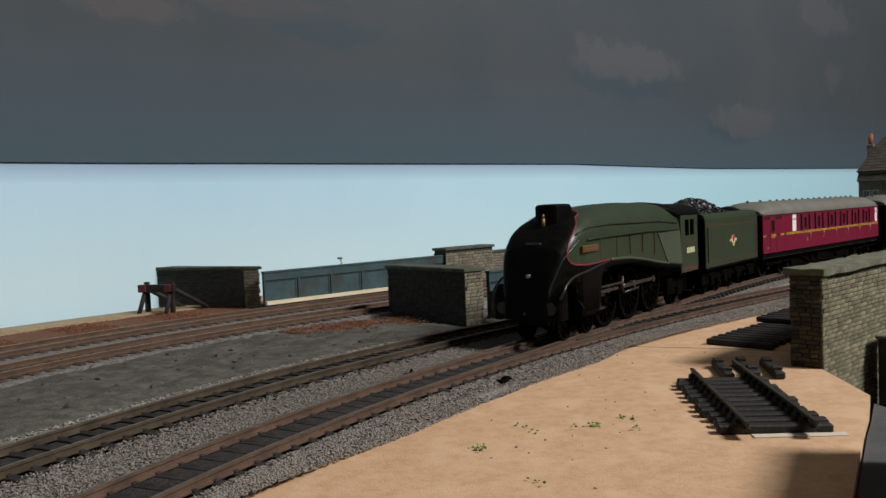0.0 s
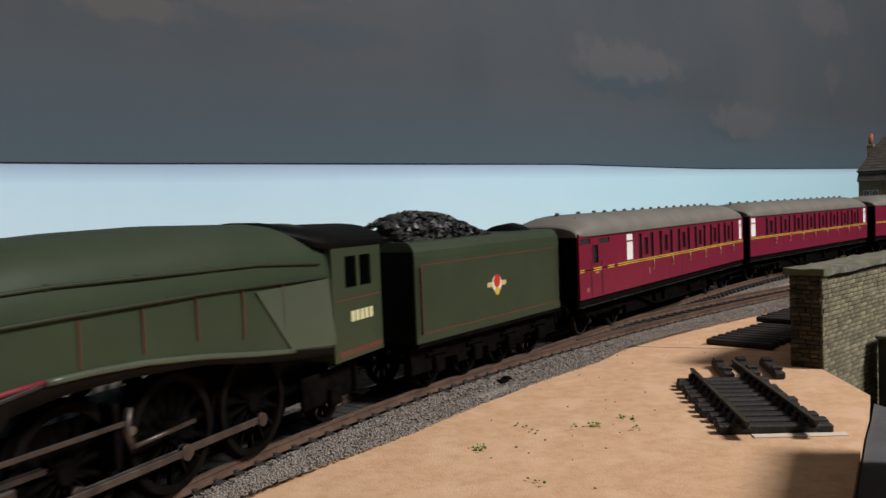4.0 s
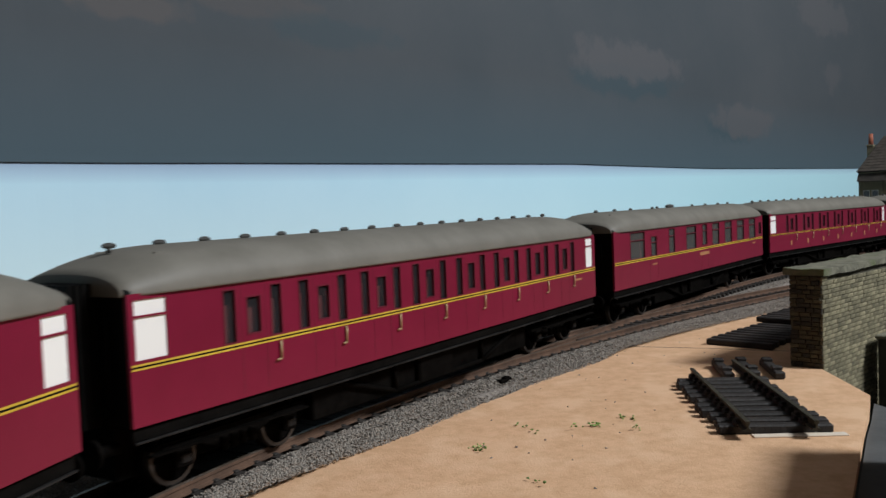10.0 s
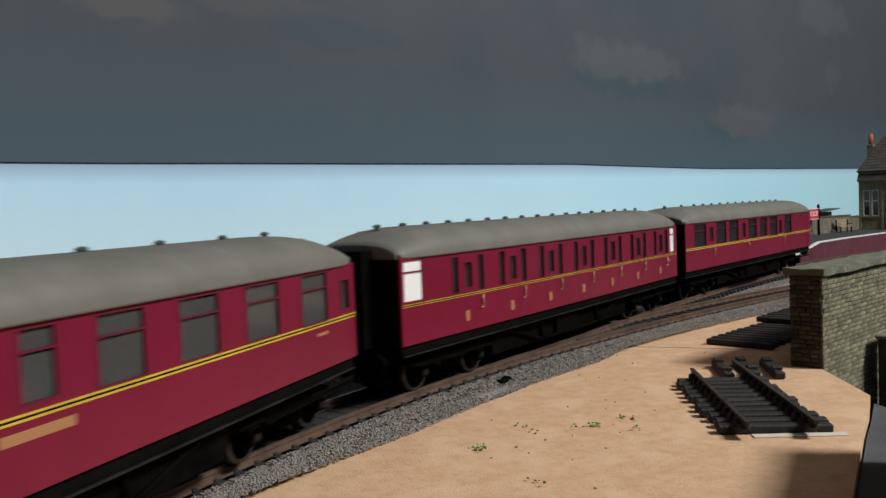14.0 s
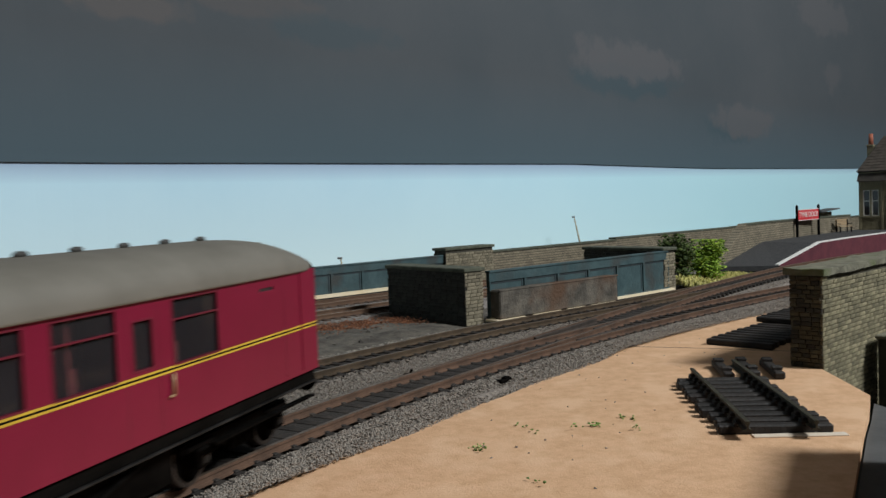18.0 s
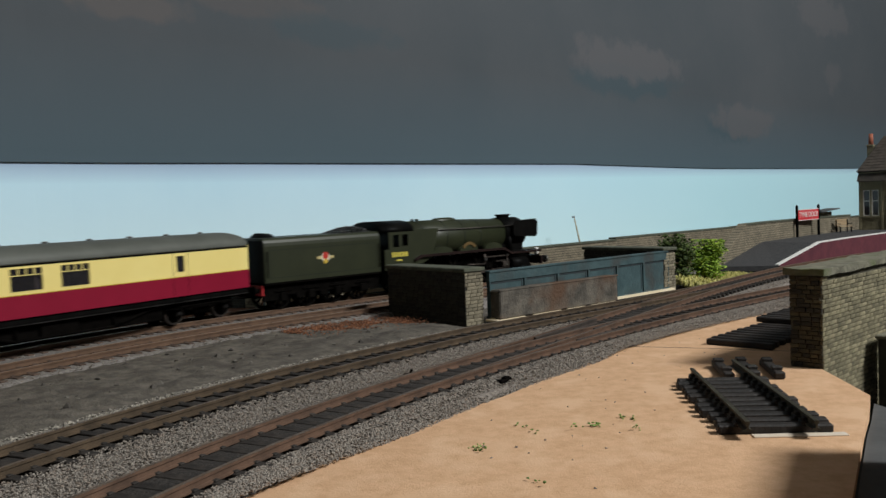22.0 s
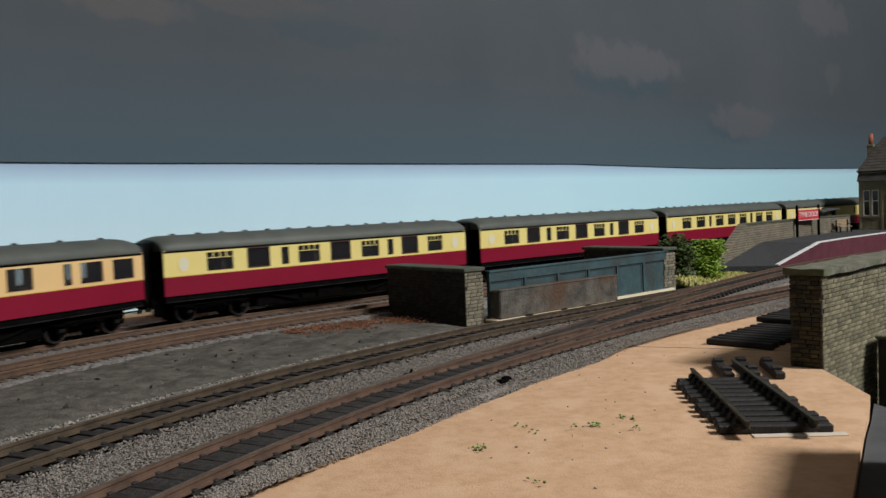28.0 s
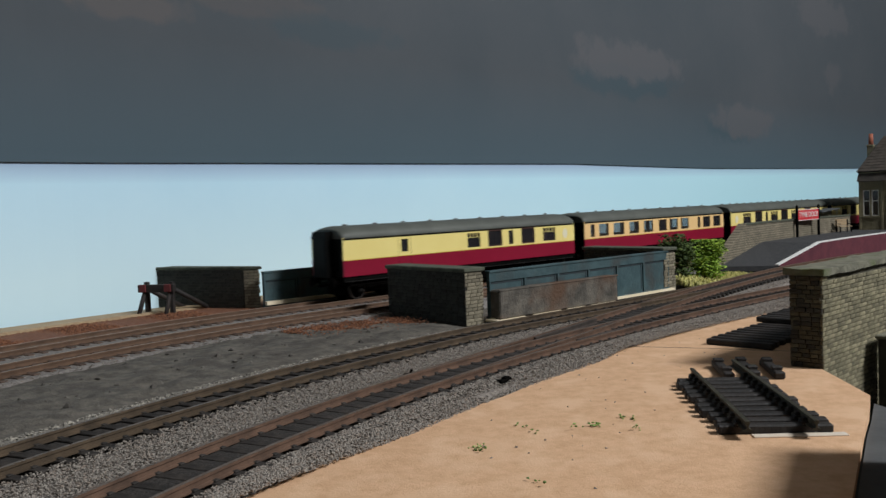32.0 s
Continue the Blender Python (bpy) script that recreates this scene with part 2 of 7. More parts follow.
M["wood_dark"] = surface("dark_wood", (0.012, 0.009, 0.008), (0.03, 0.021, 0.017), 120, 0.75, 0, 0.3)
M["wood"] = surface("wood", (0.3, 0.2, 0.11), (0.42, 0.3, 0.17), 60, 0.7, 0, 0.3, stretch=(1, 8, 8))
M["wall_paint"] = surface("wall_paint", (0.55, 0.54, 0.52), (0.6, 0.59, 0.57), 5, 0.9)
M["grey_board"] = surface("grey_board", (0.055, 0.057, 0.058), (0.09, 0.093, 0.095), 40, 0.85, 0, 0.2)
M["brick_red"] = surface("red_clay", (0.3, 0.09, 0.05), (0.4, 0.13, 0.08), 200, 0.85)
M["jib_cream"] = surface("jib_cream", (0.36, 0.33, 0.24), (0.5, 0.46, 0.36), 200, 0.7)

M["girder_dark"] = surface("girder_dark", (0.02, 0.03, 0.035), rough=0.7)
M["cap_dark"] = surface("cap_dark", (0.05, 0.055, 0.04), (0.11, 0.115, 0.08), 200, 0.9)
M["sign_red"] = surface("sign_red", (0.55, 0.03, 0.04), (0.6, 0.04, 0.05), 100, 0.5)
M["house_stone"] = surface("house_stone", (0.17, 0.15, 0.088), (0.3, 0.262, 0.165), 200, 0.9, 0, 0.6, 4, c=(0.2, 0.17, 0.11), cscale=50)
M["sleeper_old"] = surface("sleeper_old", (0.009, 0.007, 0.006), (0.024, 0.018, 0.015), 250, 0.7, 0, 0.5, rnd=0.3)
M["rail_old"] = surface("rail_old", (0.022, 0.02, 0.012), (0.05, 0.045, 0.028), 150, 0.6, 0.2, 0.4)
M["red_dull"] = surface("red_dull", (0.16, 0.02, 0.02), (0.1, 0.016, 0.016), 150, 0.7)
M["leaf_dark"] = islands("leaf_dark", [(0.02, 0.035, 0.006), (0.05, 0.085, 0.014), (0.085, 0.125, 0.022)], 0.8)

M["vent_grey"] = surface("vent_grey", (0.03, 0.028, 0.025), (0.055, 0.052, 0.047), 100, 0.6)
# darker maroon for the shadow lines at the door edges
M["maroon_deep"] = surface("shade_maroon", (0.05, 0.0045, 0.013), (0.07, 0.006, 0.018), 60, 0.5)
M["maroon_dark"] = surface("maroon_frame", (0.12, 0.01, 0.022), (0.15, 0.012, 0.028), 40, 0.4)
M["smoked"] = surface("smoked_glass", (0.03, 0.022, 0.026), rough=0.15)
M["brass_dull"] = surface("dull_brass", (0.5, 0.36, 0.2), (0.4, 0.28, 0.15), 200, 0.45, 0.3)
M["gilt"] = surface("gilt_lettering", (0.4, 0.18, 0.08), rough=0.5)
M["crest_gold"] = surface("crest_gold", (0.55, 0.45, 0.2), rough=0.5)
M["crest_white"] = surface("crest_white", (0.75, 0.72, 0.6), rough=0.5)
M["crest_red"] = surface("crest_red", (0.5, 0.03, 0.02), rough=0.5)
# paler black that paints the sheen on the casing's ridges
M["black_ridge"] = surface("black_ridge", (0.014, 0.014, 0.014), (0.025, 0.025, 0.024), 200, 0.35)
M["tyre_dark"] = surface("dark_tyre", (0.004, 0.0035, 0.003), (0.008, 0.007, 0.006), 200, 0.55, 0, spec=0.02)
M["sole_grey"] = surface("sole_grey", (0.003, 0.0028, 0.0026), (0.0065, 0.006, 0.0056), 150, 0.6, 0, 0.2, spec=0.03)
# lighter black, a painted highlight for sole flanges and axle boxes
M["worn_edge"] = surface("worn_edge", (0.006, 0.0056, 0.0052), (0.028, 0.026, 0.025), 90, 0.5, 0, spec=0.1)
M["bank_stone"] = islands("bank_stone", [(0.03, 0.026, 0.022), (0.07, 0.06, 0.05), (0.15, 0.135, 0.115)])
M["coal_bed"] = surface("coal_bed", (0.006, 0.006, 0.006), (0.025, 0.024, 0.023), 700, 0.6, 0, 1.0)
M["rod_steel"] = surface("rod_steel", (0.06, 0.049, 0.042), (0.12, 0.098, 0.085), 200, 0.45, 0.7)
M["rail_green"] = surface("rail_green", (0.02, 0.03, 0.014), rough=0.5)
M["plate_red"] = surface("plate_field", (0.14, 0.05, 0.02), rough=0.5)
M["plate_grey"] = surface("plate_grey", (0.035, 0.035, 0.035), rough=0.5)
M["number_cream"] = surface("number_cream", (0.62, 0.6, 0.35), rough=0.5)
M["green_light"] = surface("loco_green_light", (0.06, 0.078, 0.05), (0.07, 0.088, 0.058), 60, 0.4)
M["band_dark"] = surface("band_dark", (0.012, 0.016, 0.009), rough=0.45)
M["number_gold"] = surface("number_gold", (0.6, 0.5, 0.08), rough=0.5)
M["red_dark"] = surface("red_dark", (0.16, 0.02, 0.015), rough=0.5)


def coursed(name, a, b, mortar, course=0.0022, length=0.0055):
    """Coursed stone too far off for single pieces: brick pattern on object coordinates."""
    m, nt, bs = nodes_of(name)
    N, Lk = nt.nodes, nt.links
    tc = N.new("ShaderNodeTexCoord")
    sep = N.new("ShaderNodeSeparateXYZ")
    Lk.new(tc.outputs["Object"], sep.inputs[0])
    ad = N.new("ShaderNodeMath")
    ad.operation = "ADD"
    Lk.new(sep.outputs[0], ad.inputs[0])
    Lk.new(sep.outputs[1], ad.inputs[1])
    cb = N.new("ShaderNodeCombineXYZ")
    Lk.new(ad.outputs[0], cb.inputs[0])
    Lk.new(sep.outputs[2], cb.inputs[1])
    br = N.new("ShaderNodeTexBrick")
    br.inputs["Color1"].default_value, br.inputs["Color2"].default_value, br.inputs["Mortar"].default_value = (*a, 1), (*b, 1), (*mortar, 1)
    br.inputs["Scale"].default_value = 1.0
    br.inputs["Brick Width"].default_value, br.inputs["Row Height"].default_value, br.inputs["Mortar Size"].default_value = length, course, 0.0003
    Lk.new(cb.outputs[0], br.inputs["Vector"])
    no = N.new("ShaderNodeTexNoise")
    no.inputs["Scale"].default_value = 90
    Lk.new(tc.outputs["Object"], no.inputs["Vector"])
    mx = N.new("ShaderNodeMix")
    mx.data_type, mx.blend_type = "RGBA", "MULTIPLY"
    mx.inputs[0].default_value = 0.6
    Lk.new(br.outputs["Color"], mx.inputs[6])
    Lk.new(no.outputs["Fac"], mx.inputs[7])
    Lk.new(mx.outputs[2], bs.inputs["Base Color"])
    bp = N.new("ShaderNodeBump")
    bp.inputs["Strength"].default_value, bp.inputs["Distance"].default_value = 0.6, 0.0004
    Lk.new(br.outputs["Fac"], bp.inputs["Height"])
    bp.invert = True
    Lk.new(bp.outputs["Normal"], bs.inputs["Normal"])
    bs.inputs["Roughness"].default_value = 0.92
    return m


M["stone_far"] = coursed("stone_far", (0.37, 0.31, 0.215), (0.25, 0.21, 0.145), (0.11, 0.095, 0.07))

# ---- geometry helpers, all in millimetres ----
MM = 0.001


def link(name, data, parent=None, label="", m=None):
    ob = new(name, data)
    if parent is not None:
        ob.parent = parent
    if m is not None:
        ob.matrix_basis = m
    if label:
        ob["label"] = label
    return ob


def at(x, y, z=0, rz=0, rx=0, ry=0):
    return pose(x * MM, y * MM, z * MM, rx, ry, rz)


def thing(name, m, label, category, group="", kind=""):
    ob = new(name)
    ob.empty_display_size = 0.01
    ob.matrix_basis = m
    return tagged(ob, label, category, group, kind)


def data_of(bm, mats, smooth=False):
    bm.normal_update()
    bmesh.ops.scale(bm, vec=(MM, MM, MM), verts=bm.verts)
    me = bpy.data.meshes.new("mesh")
    bm.to_mesh(me)
    bm.free()
    for k in (mats if isinstance(mats, (list, tuple)) else [mats]):
        me.materials.append(M[k])
    if smooth:
        for p in me.polygons:
            p.use_smooth = True
    return me


def part(name, bm, mat, parent, label="", m=None, smooth=False):
    return link(name, data_of(bm, mat, smooth), parent, label, m)


def box(bm, x0, x1, y0, y1, z0, z1, bev=0.0, mi=0):
    vs = [bm.verts.new((x, y, z)) for x in (x0, x1) for y in (y0, y1) for z in (z0, z1)]
    fs = [bm.faces.new([vs[i] for i in f]) for f in ((0, 1, 3, 2), (4, 6, 7, 5), (0, 4, 5, 1), (2, 3, 7, 6), (0, 2, 6, 4), (1, 5, 7, 3))]
    for f in fs:
        f.material_index = mi
    if bev:
        es = list({e for f in fs for e in f.edges})
        r = bmesh.ops.bevel(bm, geom=es, offset=bev, segments=1, affect="EDGES", clamp_overlap=True)
        for f in r["faces"]:
            f.material_index = mi
    return bm


def boxes(*rows, bev=0.0):
    bm = bmesh.new()
    for r in rows:
        box(bm, *r, bev=bev)
    return bm


def cyl(bm, p, q, r, r2=None, n=16, mi=0, caps=True):
    p, q = Vector(p), Vector(q)
    r2 = r if r2 is None else r2
    d = (q - p).normalized()
    u = d.orthogonal().normalized()
    v = d.cross(u)
    a = [bm.verts.new(p + (u * math.cos(2 * math.pi * i / n) + v * math.sin(2 * math.pi * i / n)) * r) for i in range(n)]
    b = [bm.verts.new(q + (u * math.cos(2 * math.pi * i / n) + v * math.sin(2 * math.pi * i / n)) * r2) for i in range(n)]
    for i in range(n):
        f = bm.faces.new((a[i], a[(i + 1) % n], b[(i + 1) % n], b[i]))
        f.material_index, f.smooth = mi, True
    if caps:
        for ring in (a[::-1], b):
            bm.faces.new(ring).material_index = mi
    return bm


def rod(p, q, r, n=12):
    return cyl(bmesh.new(), p, q, r, n=n)


def loft(sections, close=False, ends=True, smooth=True):
    """Skin through lists of points of equal length; close joins each list's ends."""
    bm = bmesh.new()
    rows = [[bm.verts.new(p) for p in s] for s in sections]
    n = len(rows[0])
    for a, b in zip(rows, rows[1:]):
        for i in range(n if close else n - 1):
            j = (i + 1) % n
            f = bm.faces.new((a[i], a[j], b[j], b[i]))
            f.smooth = smooth
    if ends:
        for r in (rows[0][::-1], rows[-1]):
            if close or len(r) > 3:
                bm.faces.new(r)
    bmesh.ops.recalc_face_normals(bm, faces=bm.faces)
    return bm


def prism(pts, y0, y1):
    """A shape drawn in x, z and given depth in y."""
    bm = bmesh.new()
    a = [bm.verts.new((x, y0, z)) for x, z in pts]
    b = [bm.verts.new((x, y1, z)) for x, z in pts]
    bm.faces.new(a)
    bm.faces.new(b[::-1])
    for i in range(len(pts)):
        j = (i + 1) % len(pts)
        bm.faces.new((a[j], a[i], b[i], b[j]))
    bmesh.ops.recalc_face_normals(bm, faces=bm.faces)
    return bm


def grains(name, pts, sizes, mat, parent=None, seed=1, flat=0.7):
    """Many small uneven stones as one mesh: octahedra with jittered corners."""
    rng = np.random.default_rng(seed)
    n = len(pts)
    base = np.array([[1, 0, 0], [-1, 0, 0], [0, 1, 0], [0, -1, 0], [0, 0, flat], [0, 0, -flat]], float)
    v = base[None] * (1 + rng.uniform(-0.35, 0.35, (n, 6, 1))) * np.asarray(sizes)[:, None, None]
    ang = rng.uniform(0, 6.28, n)
    c, s = np.cos(ang)[:, None], np.sin(ang)[:, None]
    x, y = v[..., 0] * c - v[..., 1] * s, v[..., 0] * s + v[..., 1] * c
    tilt = rng.uniform(-0.6, 0.6, (n, 1))
    v = np.stack([x, y * np.cos(tilt) - v[..., 2] * np.sin(tilt), y * np.sin(tilt) + v[..., 2] * np.cos(tilt)], -1)
    v = (v + np.asarray(pts)[:, None, :]) * MM
    f = np.array([[0, 2, 4], [2, 1, 4], [1, 3, 4], [3, 0, 4], [2, 0, 5], [1, 2, 5], [3, 1, 5], [0, 3, 5]])
    faces = (f[None] + 6 * np.arange(n)[:, None, None]).reshape(-1, 3)
    me = bpy.data.meshes.new("grains")
    me.from_pydata(v.reshape(-1, 3).tolist(), [], faces.tolist())
    me.materials.append(M[mat])
    return link(name, me, parent)


# ---- the lines of the tracks ----
class Line:
    """A track's centre line: start, heading (from +y towards +x) and curvature per metre at stations along it, all in mm."""

    def __init__(self, x0, y0, th0, stations, kappa, s0, s1, step=5.0):
        self.s = np.arange(s0, s1 + step, step)
        k = np.interp(self.s, stations, kappa) * 1e-3
        th = np.cumsum(k) * step
        i0 = int(np.argmin(abs(self.s)))
        self.th = th - th[i0] + th0
        x, y = np.cumsum(np.sin(self.th)) * step, np.cumsum(np.cos(self.th)) * step
        self.x, self.y = x - x[i0] + x0, y - y[i0] + y0

    def at(self, s, off=0.0):
        """Point at s, off mm to the left of the way (away from the camera)."""
        t = np.interp(s, self.s, self.th)
        return np.interp(s, self.s, self.x) - off * np.cos(t), np.interp(s, self.s, self.y) + off * np.sin(t)

    def heading(self, s):
        return float(np.interp(s, self.s, self.th))


MAIN = Line(-64.79, 200.75, 0.4336, [-200, -190, 0, 200, 400, 600, 900, 1500], [0, 0.498, 2.048, -0.245, 0.475, 0.783, 0.631, 0.6], -4200, 2600)
BACK = Line(-175.76, 458.51, 0.646, [-130, -120, 0, 150, 300, 600, 900, 2000], [0, 1.8, 1.815, 0.427, -0.106, -0.007, 0.127, 0.3], -5000, 3200)
BRANCH_S = 90.0
bx, by = MAIN.at(BRANCH_S)
SIDING = Line(float(bx), float(by), MAIN.heading(BRANCH_S), [0, 150, 450], [1.8, 0.6, 0.6], -10, 900)


def main_off(s):
    """How far the second track lies from the main one before it joins."""
    return np.interp(s, [-4300, 35, 75, 105, 145, 200, 230, 265, 295, 340, 395, 445], [53.2, 53.2, 53, 53, 50.5, 46, 42, 34.5, 27.5, 16.5, 6, 0])


def sand_edge(s):
    """Where the ballast ends towards the sand, along the main line."""
    return np.interp(s, [0, 35, 75, 120], [-18.5, -21.5, -25, -28.3])


def sand_edge_siding(s):
    return np.interp(s, [0, 32, 54, 100, 132, 184, 238, 290], [-25, -28.2, -26.8, -24.6, -20.4, -20.2, -22, -24])


def curve_points(line, s0, s1, step, off):
    s = np.arange(s0, s1 + 0.1, step)
    o = off(s) if callable(off) else np.full(len(s), float(off))
    x, y = line.at(s, o)
    return np.column_stack([x, y])


def ribbon(pts, half, tops, names=None):
    """Sections across a line of points: half lists (offset to the left, z)."""
    d = np.gradient(pts, axis=0)
    d /= np.linalg.norm(d, axis=1)[:, None]
    n = np.column_stack([-d[:, 1], d[:, 0]])
    return [[(p[0] + o * q[0], p[1] + o * q[1], z) for o, z in half] for p, q in zip(pts, n)]


RAIL = [(-0.6, 0.0), (0.6, 0.0), (0.6, -0.75), (0.25, -1.0), (0.25, -2.0), (1.1, -2.2), (1.1, -2.6), (-1.1, -2.6), (-1.1, -2.2), (-0.25, -2.0), (-0.25, -1.0), (-0.6, -0.75)]


def track(name, pts, label, rail="rail", sleeper="sleeper", spacing=7.6, drop=0.0):
    """Two rails on sleepers along a line of points."""
    t = thing(name, at(0, 0, -drop), label, "track", "tracks")
    for side in (-8.85, 8.85):
        bm = loft(ribbon(pts, [(side + o, z) for o, z in RAIL], None), close=True, smooth=False)
        for f in bm.faces:
            if f.normal.z > 0.9 and all(abs(v.co.z) < 0.01 for v in f.verts):
                f.material_index = 1
        part("rail", bm, [rail, "rail_top_pale" if rail == "rail_back" else "rail_top"], t)
    seg = np.linalg.norm(np.diff(pts, axis=0), axis=1)
    s = np.concatenate([[0], np.cumsum(seg)])
    me = data_of(boxes((-1.65, 1.65, -15, 15, -4.6, -2.5), (-0.9, 0.9, -10.6, -7.1, -2.55, -2.05), (-0.9, 0.9, 7.1, 10.6, -2.55, -2.05), bev=0.2), sleeper)
    d = np.gradient(pts, axis=0)
    for u in np.arange(3, s[-1], spacing):
        x, y = np.interp(u, s, pts[:, 0]), np.interp(u, s, pts[:, 1])
        a = math.degrees(math.atan2(np.interp(u, s, d[:, 1]), np.interp(u, s, d[:, 0])))
        link("sleeper", me, t, m=at(x, y, 0, a + random.uniform(-1.2, 1.2)))
    return t


# ---- structure: boards, ground, backdrop ----
def slab(name, outline, z, mat, label, kind="structure", parent=None, thick=6.0, cat="ground"):
    bm = bmesh.new()
    a = [bm.verts.new((x, y, z)) for x, y in outline]
    b = [bm.verts.new((x, y, z - thick)) for x, y in outline]
    bm.faces.new(a)
    bm.faces.new(b[::-1])
    for i in range(len(a)):
        j = (i + 1) % len(a)
        bm.faces.new((a[j], a[i], b[i], b[j]))
    bmesh.ops.recalc_face_normals(bm, faces=bm.faces)
    bmesh.ops.triangulate(bm, faces=[f for f in bm.faces if len(f.verts) > 4])
    return tagged(part(name, bm, mat, parent), label, cat, "", kind)


def strip(name, line, s0, s1, o0, o1, z, mat, label, thick=5.0, step=10.0, edge=1.5):
    """A bed along a line from offset o0 to o1 (left positive), with sloped shoulders."""
    s = np.arange(s0, s1 + 0.1, step)
    f0 = o0(s) if callable(o0) else np.full(len(s), float(o0))
    f1 = o1(s) if callable(o1) else np.full(len(s), float(o1))
    secs = []
    n = 8
    for si, a, b in zip(s, f0, f1):
        row = []
        for k in range(n + 3):
            if k == 0:
                o, h = a - edge, z - thick
            elif k == n + 2:
                o, h = b + edge, z - thick
            else:
                o, h = a + (b - a) * (k - 1) / n, z
            x, y = line.at(si, o)
            row.append((float(x), float(y), h))
        secs.append(row)
    return tagged(part(name, loft(secs, ends=False, smooth=False), mat, None), label, "ground", "", "structure")


slab("baseboard", [(-3200, -4200), (-20, -4200), (0, -380), (20, 60), (59, 134), (84, 179), (96.6, 202.4), (112.2, 231.3), (122.3, 249), (132.9, 269.7), (134.7, 289), (136.5, 314), (150, 327), (215, 388), (4200, 600), (4200, 3600), (-3200, 3600)], -9.0, "grey_ground", "dark grey painted layout baseboard", thick=18, cat="baseboard")
# sand-coloured board in front of the main line
sand_pts = [MAIN.at(s, sand_edge(s) + 1.5) for s in np.arange(-360, 101, 10)] + [SIDING.at(s, sand_edge_siding(s) + 1.5) for s in np.arange(20, 400, 10)]
slab("sand_ground", [(float(x), float(y)) for x, y in sand_pts] + [(420, 560), (300, 470), (160, 336), (137.9, 315), (135.7, 289), (133.9, 270), (123.3, 249.4), (113.2, 231.8), (97.6, 203), (85, 179.7), (60, 135), (20, 60), (0, -380)], -6.0, "sand", "bare sandy-buff board beside the tracks", thick=2.5)
strip("ballast_bed_main", MAIN, -4000, 700, lambda s: np.maximum(sand_edge(s) + 5.5, -21.0), lambda s: main_off(s) + 22, -4.2, "ballast_bed", "grey granite ballast under the front tracks", 6, edge=6)
strip("ballast_bed_siding", SIDING, 0, 420, lambda s: sand_edge_siding(s) + 5, 20, -4.3, "ballast_bed", "grey granite ballast under the siding", 5, edge=6)
strip("grey_verge", MAIN, -900, 255, lambda s: main_off(s) + 30, 170, -5.2, "grey_ground", "grey textured ground between the track pairs", 5)
strip("ballast_bed_back", BACK, -4900, 2400, -68, 24, -3.05, "ash_pale", "ash ballast under the back tracks", 6, edge=4)
strip("rust_strip", BACK, -700, 200, 27, 82, -4.6, "rust", "rust-brown ash ground behind the back track", 5)
strip("board_edge", BACK, -900, 1500, 84, 106, -3.0, "wood", "raw timber edge along the backscene", 6)

strip("oily_infill", MAIN, -400, 640, -7.6, 7.6, -2.75, "oily", "black oily ballast between the main rails", 2, edge=0.3)
strip("oily_infill", MAIN, -400, 420, lambda s: main_off(s) - 7.6, lambda s: main_off(s) + 7.6, -3.1, "oily", "black oily ballast between the second rails", 2, edge=0.3)
strip("pale_verge", MAIN, -500, 270, lambda s: main_off(s) + 17, lambda s: main_off(s) + 25, -3.6, "pale_ballast", "pale stone dust beside the second track", 3, edge=3)
main_way = track("main_track", curve_points(MAIN, -260, 760, 5, 0), "rusty-railed model track on black sleepers, foremost line", "rail", "sleeper")
track("second_track", curve_points(MAIN, -260, 440, 5, main_off), "model track with dark rails joining the main line", "rail_brown", "sleeper")
siding_way = track("siding_track", curve_points(SIDING, 14, 420, 5, 0), "rusty siding track leaving the main line", "rail", "sleeper", drop=0.14)
for way, line, s0, s1, off in ((main_way, MAIN, 205, 270, 8.85 - 2.4), (siding_way, SIDING, 118, 182, -8.85 + 2.4), (main_way, MAIN, 238, 262, -8.85 + 1.9)):
    part("check_rail", loft(ribbon(curve_points(line, s0, s1, 5, off), [(o, z - 0.1) for o, z in RAIL], None), close=True, smooth=False), "rail_dark", way)
track("back_track", curve_points(BACK, -320, 1250, 5, 0), "rust-brown weathered model track by the backscene", "rail_back", "sleeper_brown")
track("back_loop_track", curve_points(BACK, -320, 560, 5, -49.5), "rust-brown weathered loop track", "rail_back", "sleeper_brown")

def far_track(name, line, s0, s1, off, label, sleeper):
    """Plain length of track that runs on out of sight: sleepers joined in one part."""
    pts = curve_points(line, s0, s1, 40, off)
    t = thing(name, at(0, 0, 0), label, "track", "tracks")
    for side in (-8.85, 8.85):
        part("rail", loft(ribbon(pts, [(side + o, z) for o, z in RAIL], None), close=True, smooth=False), "rail", t)
    me, vs, fs = bpy.data.meshes.new("sleepers"), [], []
    for s in np.arange(s0 + 4, s1, 7.6):
        x, y = line.at(s, off(s) if callable(off) else off)
        th = line.heading(s)
        d, n = np.array([math.sin(th), math.cos(th)]), np.array([-math.cos(th), math.sin(th)])
        k = len(vs)
        for z in (-4.6, -2.5):
            for a, b in ((-1.65, -15), (1.65, -15), (1.65, 15), (-1.65, 15)):
                q = np.array([x, y]) + d * a + n * b
                vs.append((q[0] * MM, q[1] * MM, z * MM))
        fs += [(k, k + 3, k + 2, k + 1), (k + 4, k + 5, k + 6, k + 7)] + [(k + i, k + (i + 1) % 4, k + 4 + (i + 1) % 4, k + 4 + i) for i in range(4)]
    me.from_pydata(vs, [], fs)
    me.materials.append(M[sleeper])
    link("sleepers", me, t)["kind"] = "stuff"


far_track("main_track_beyond", MAIN, -4150, -262, 0, "rusty-railed model track running on beyond the junction", "sleeper")
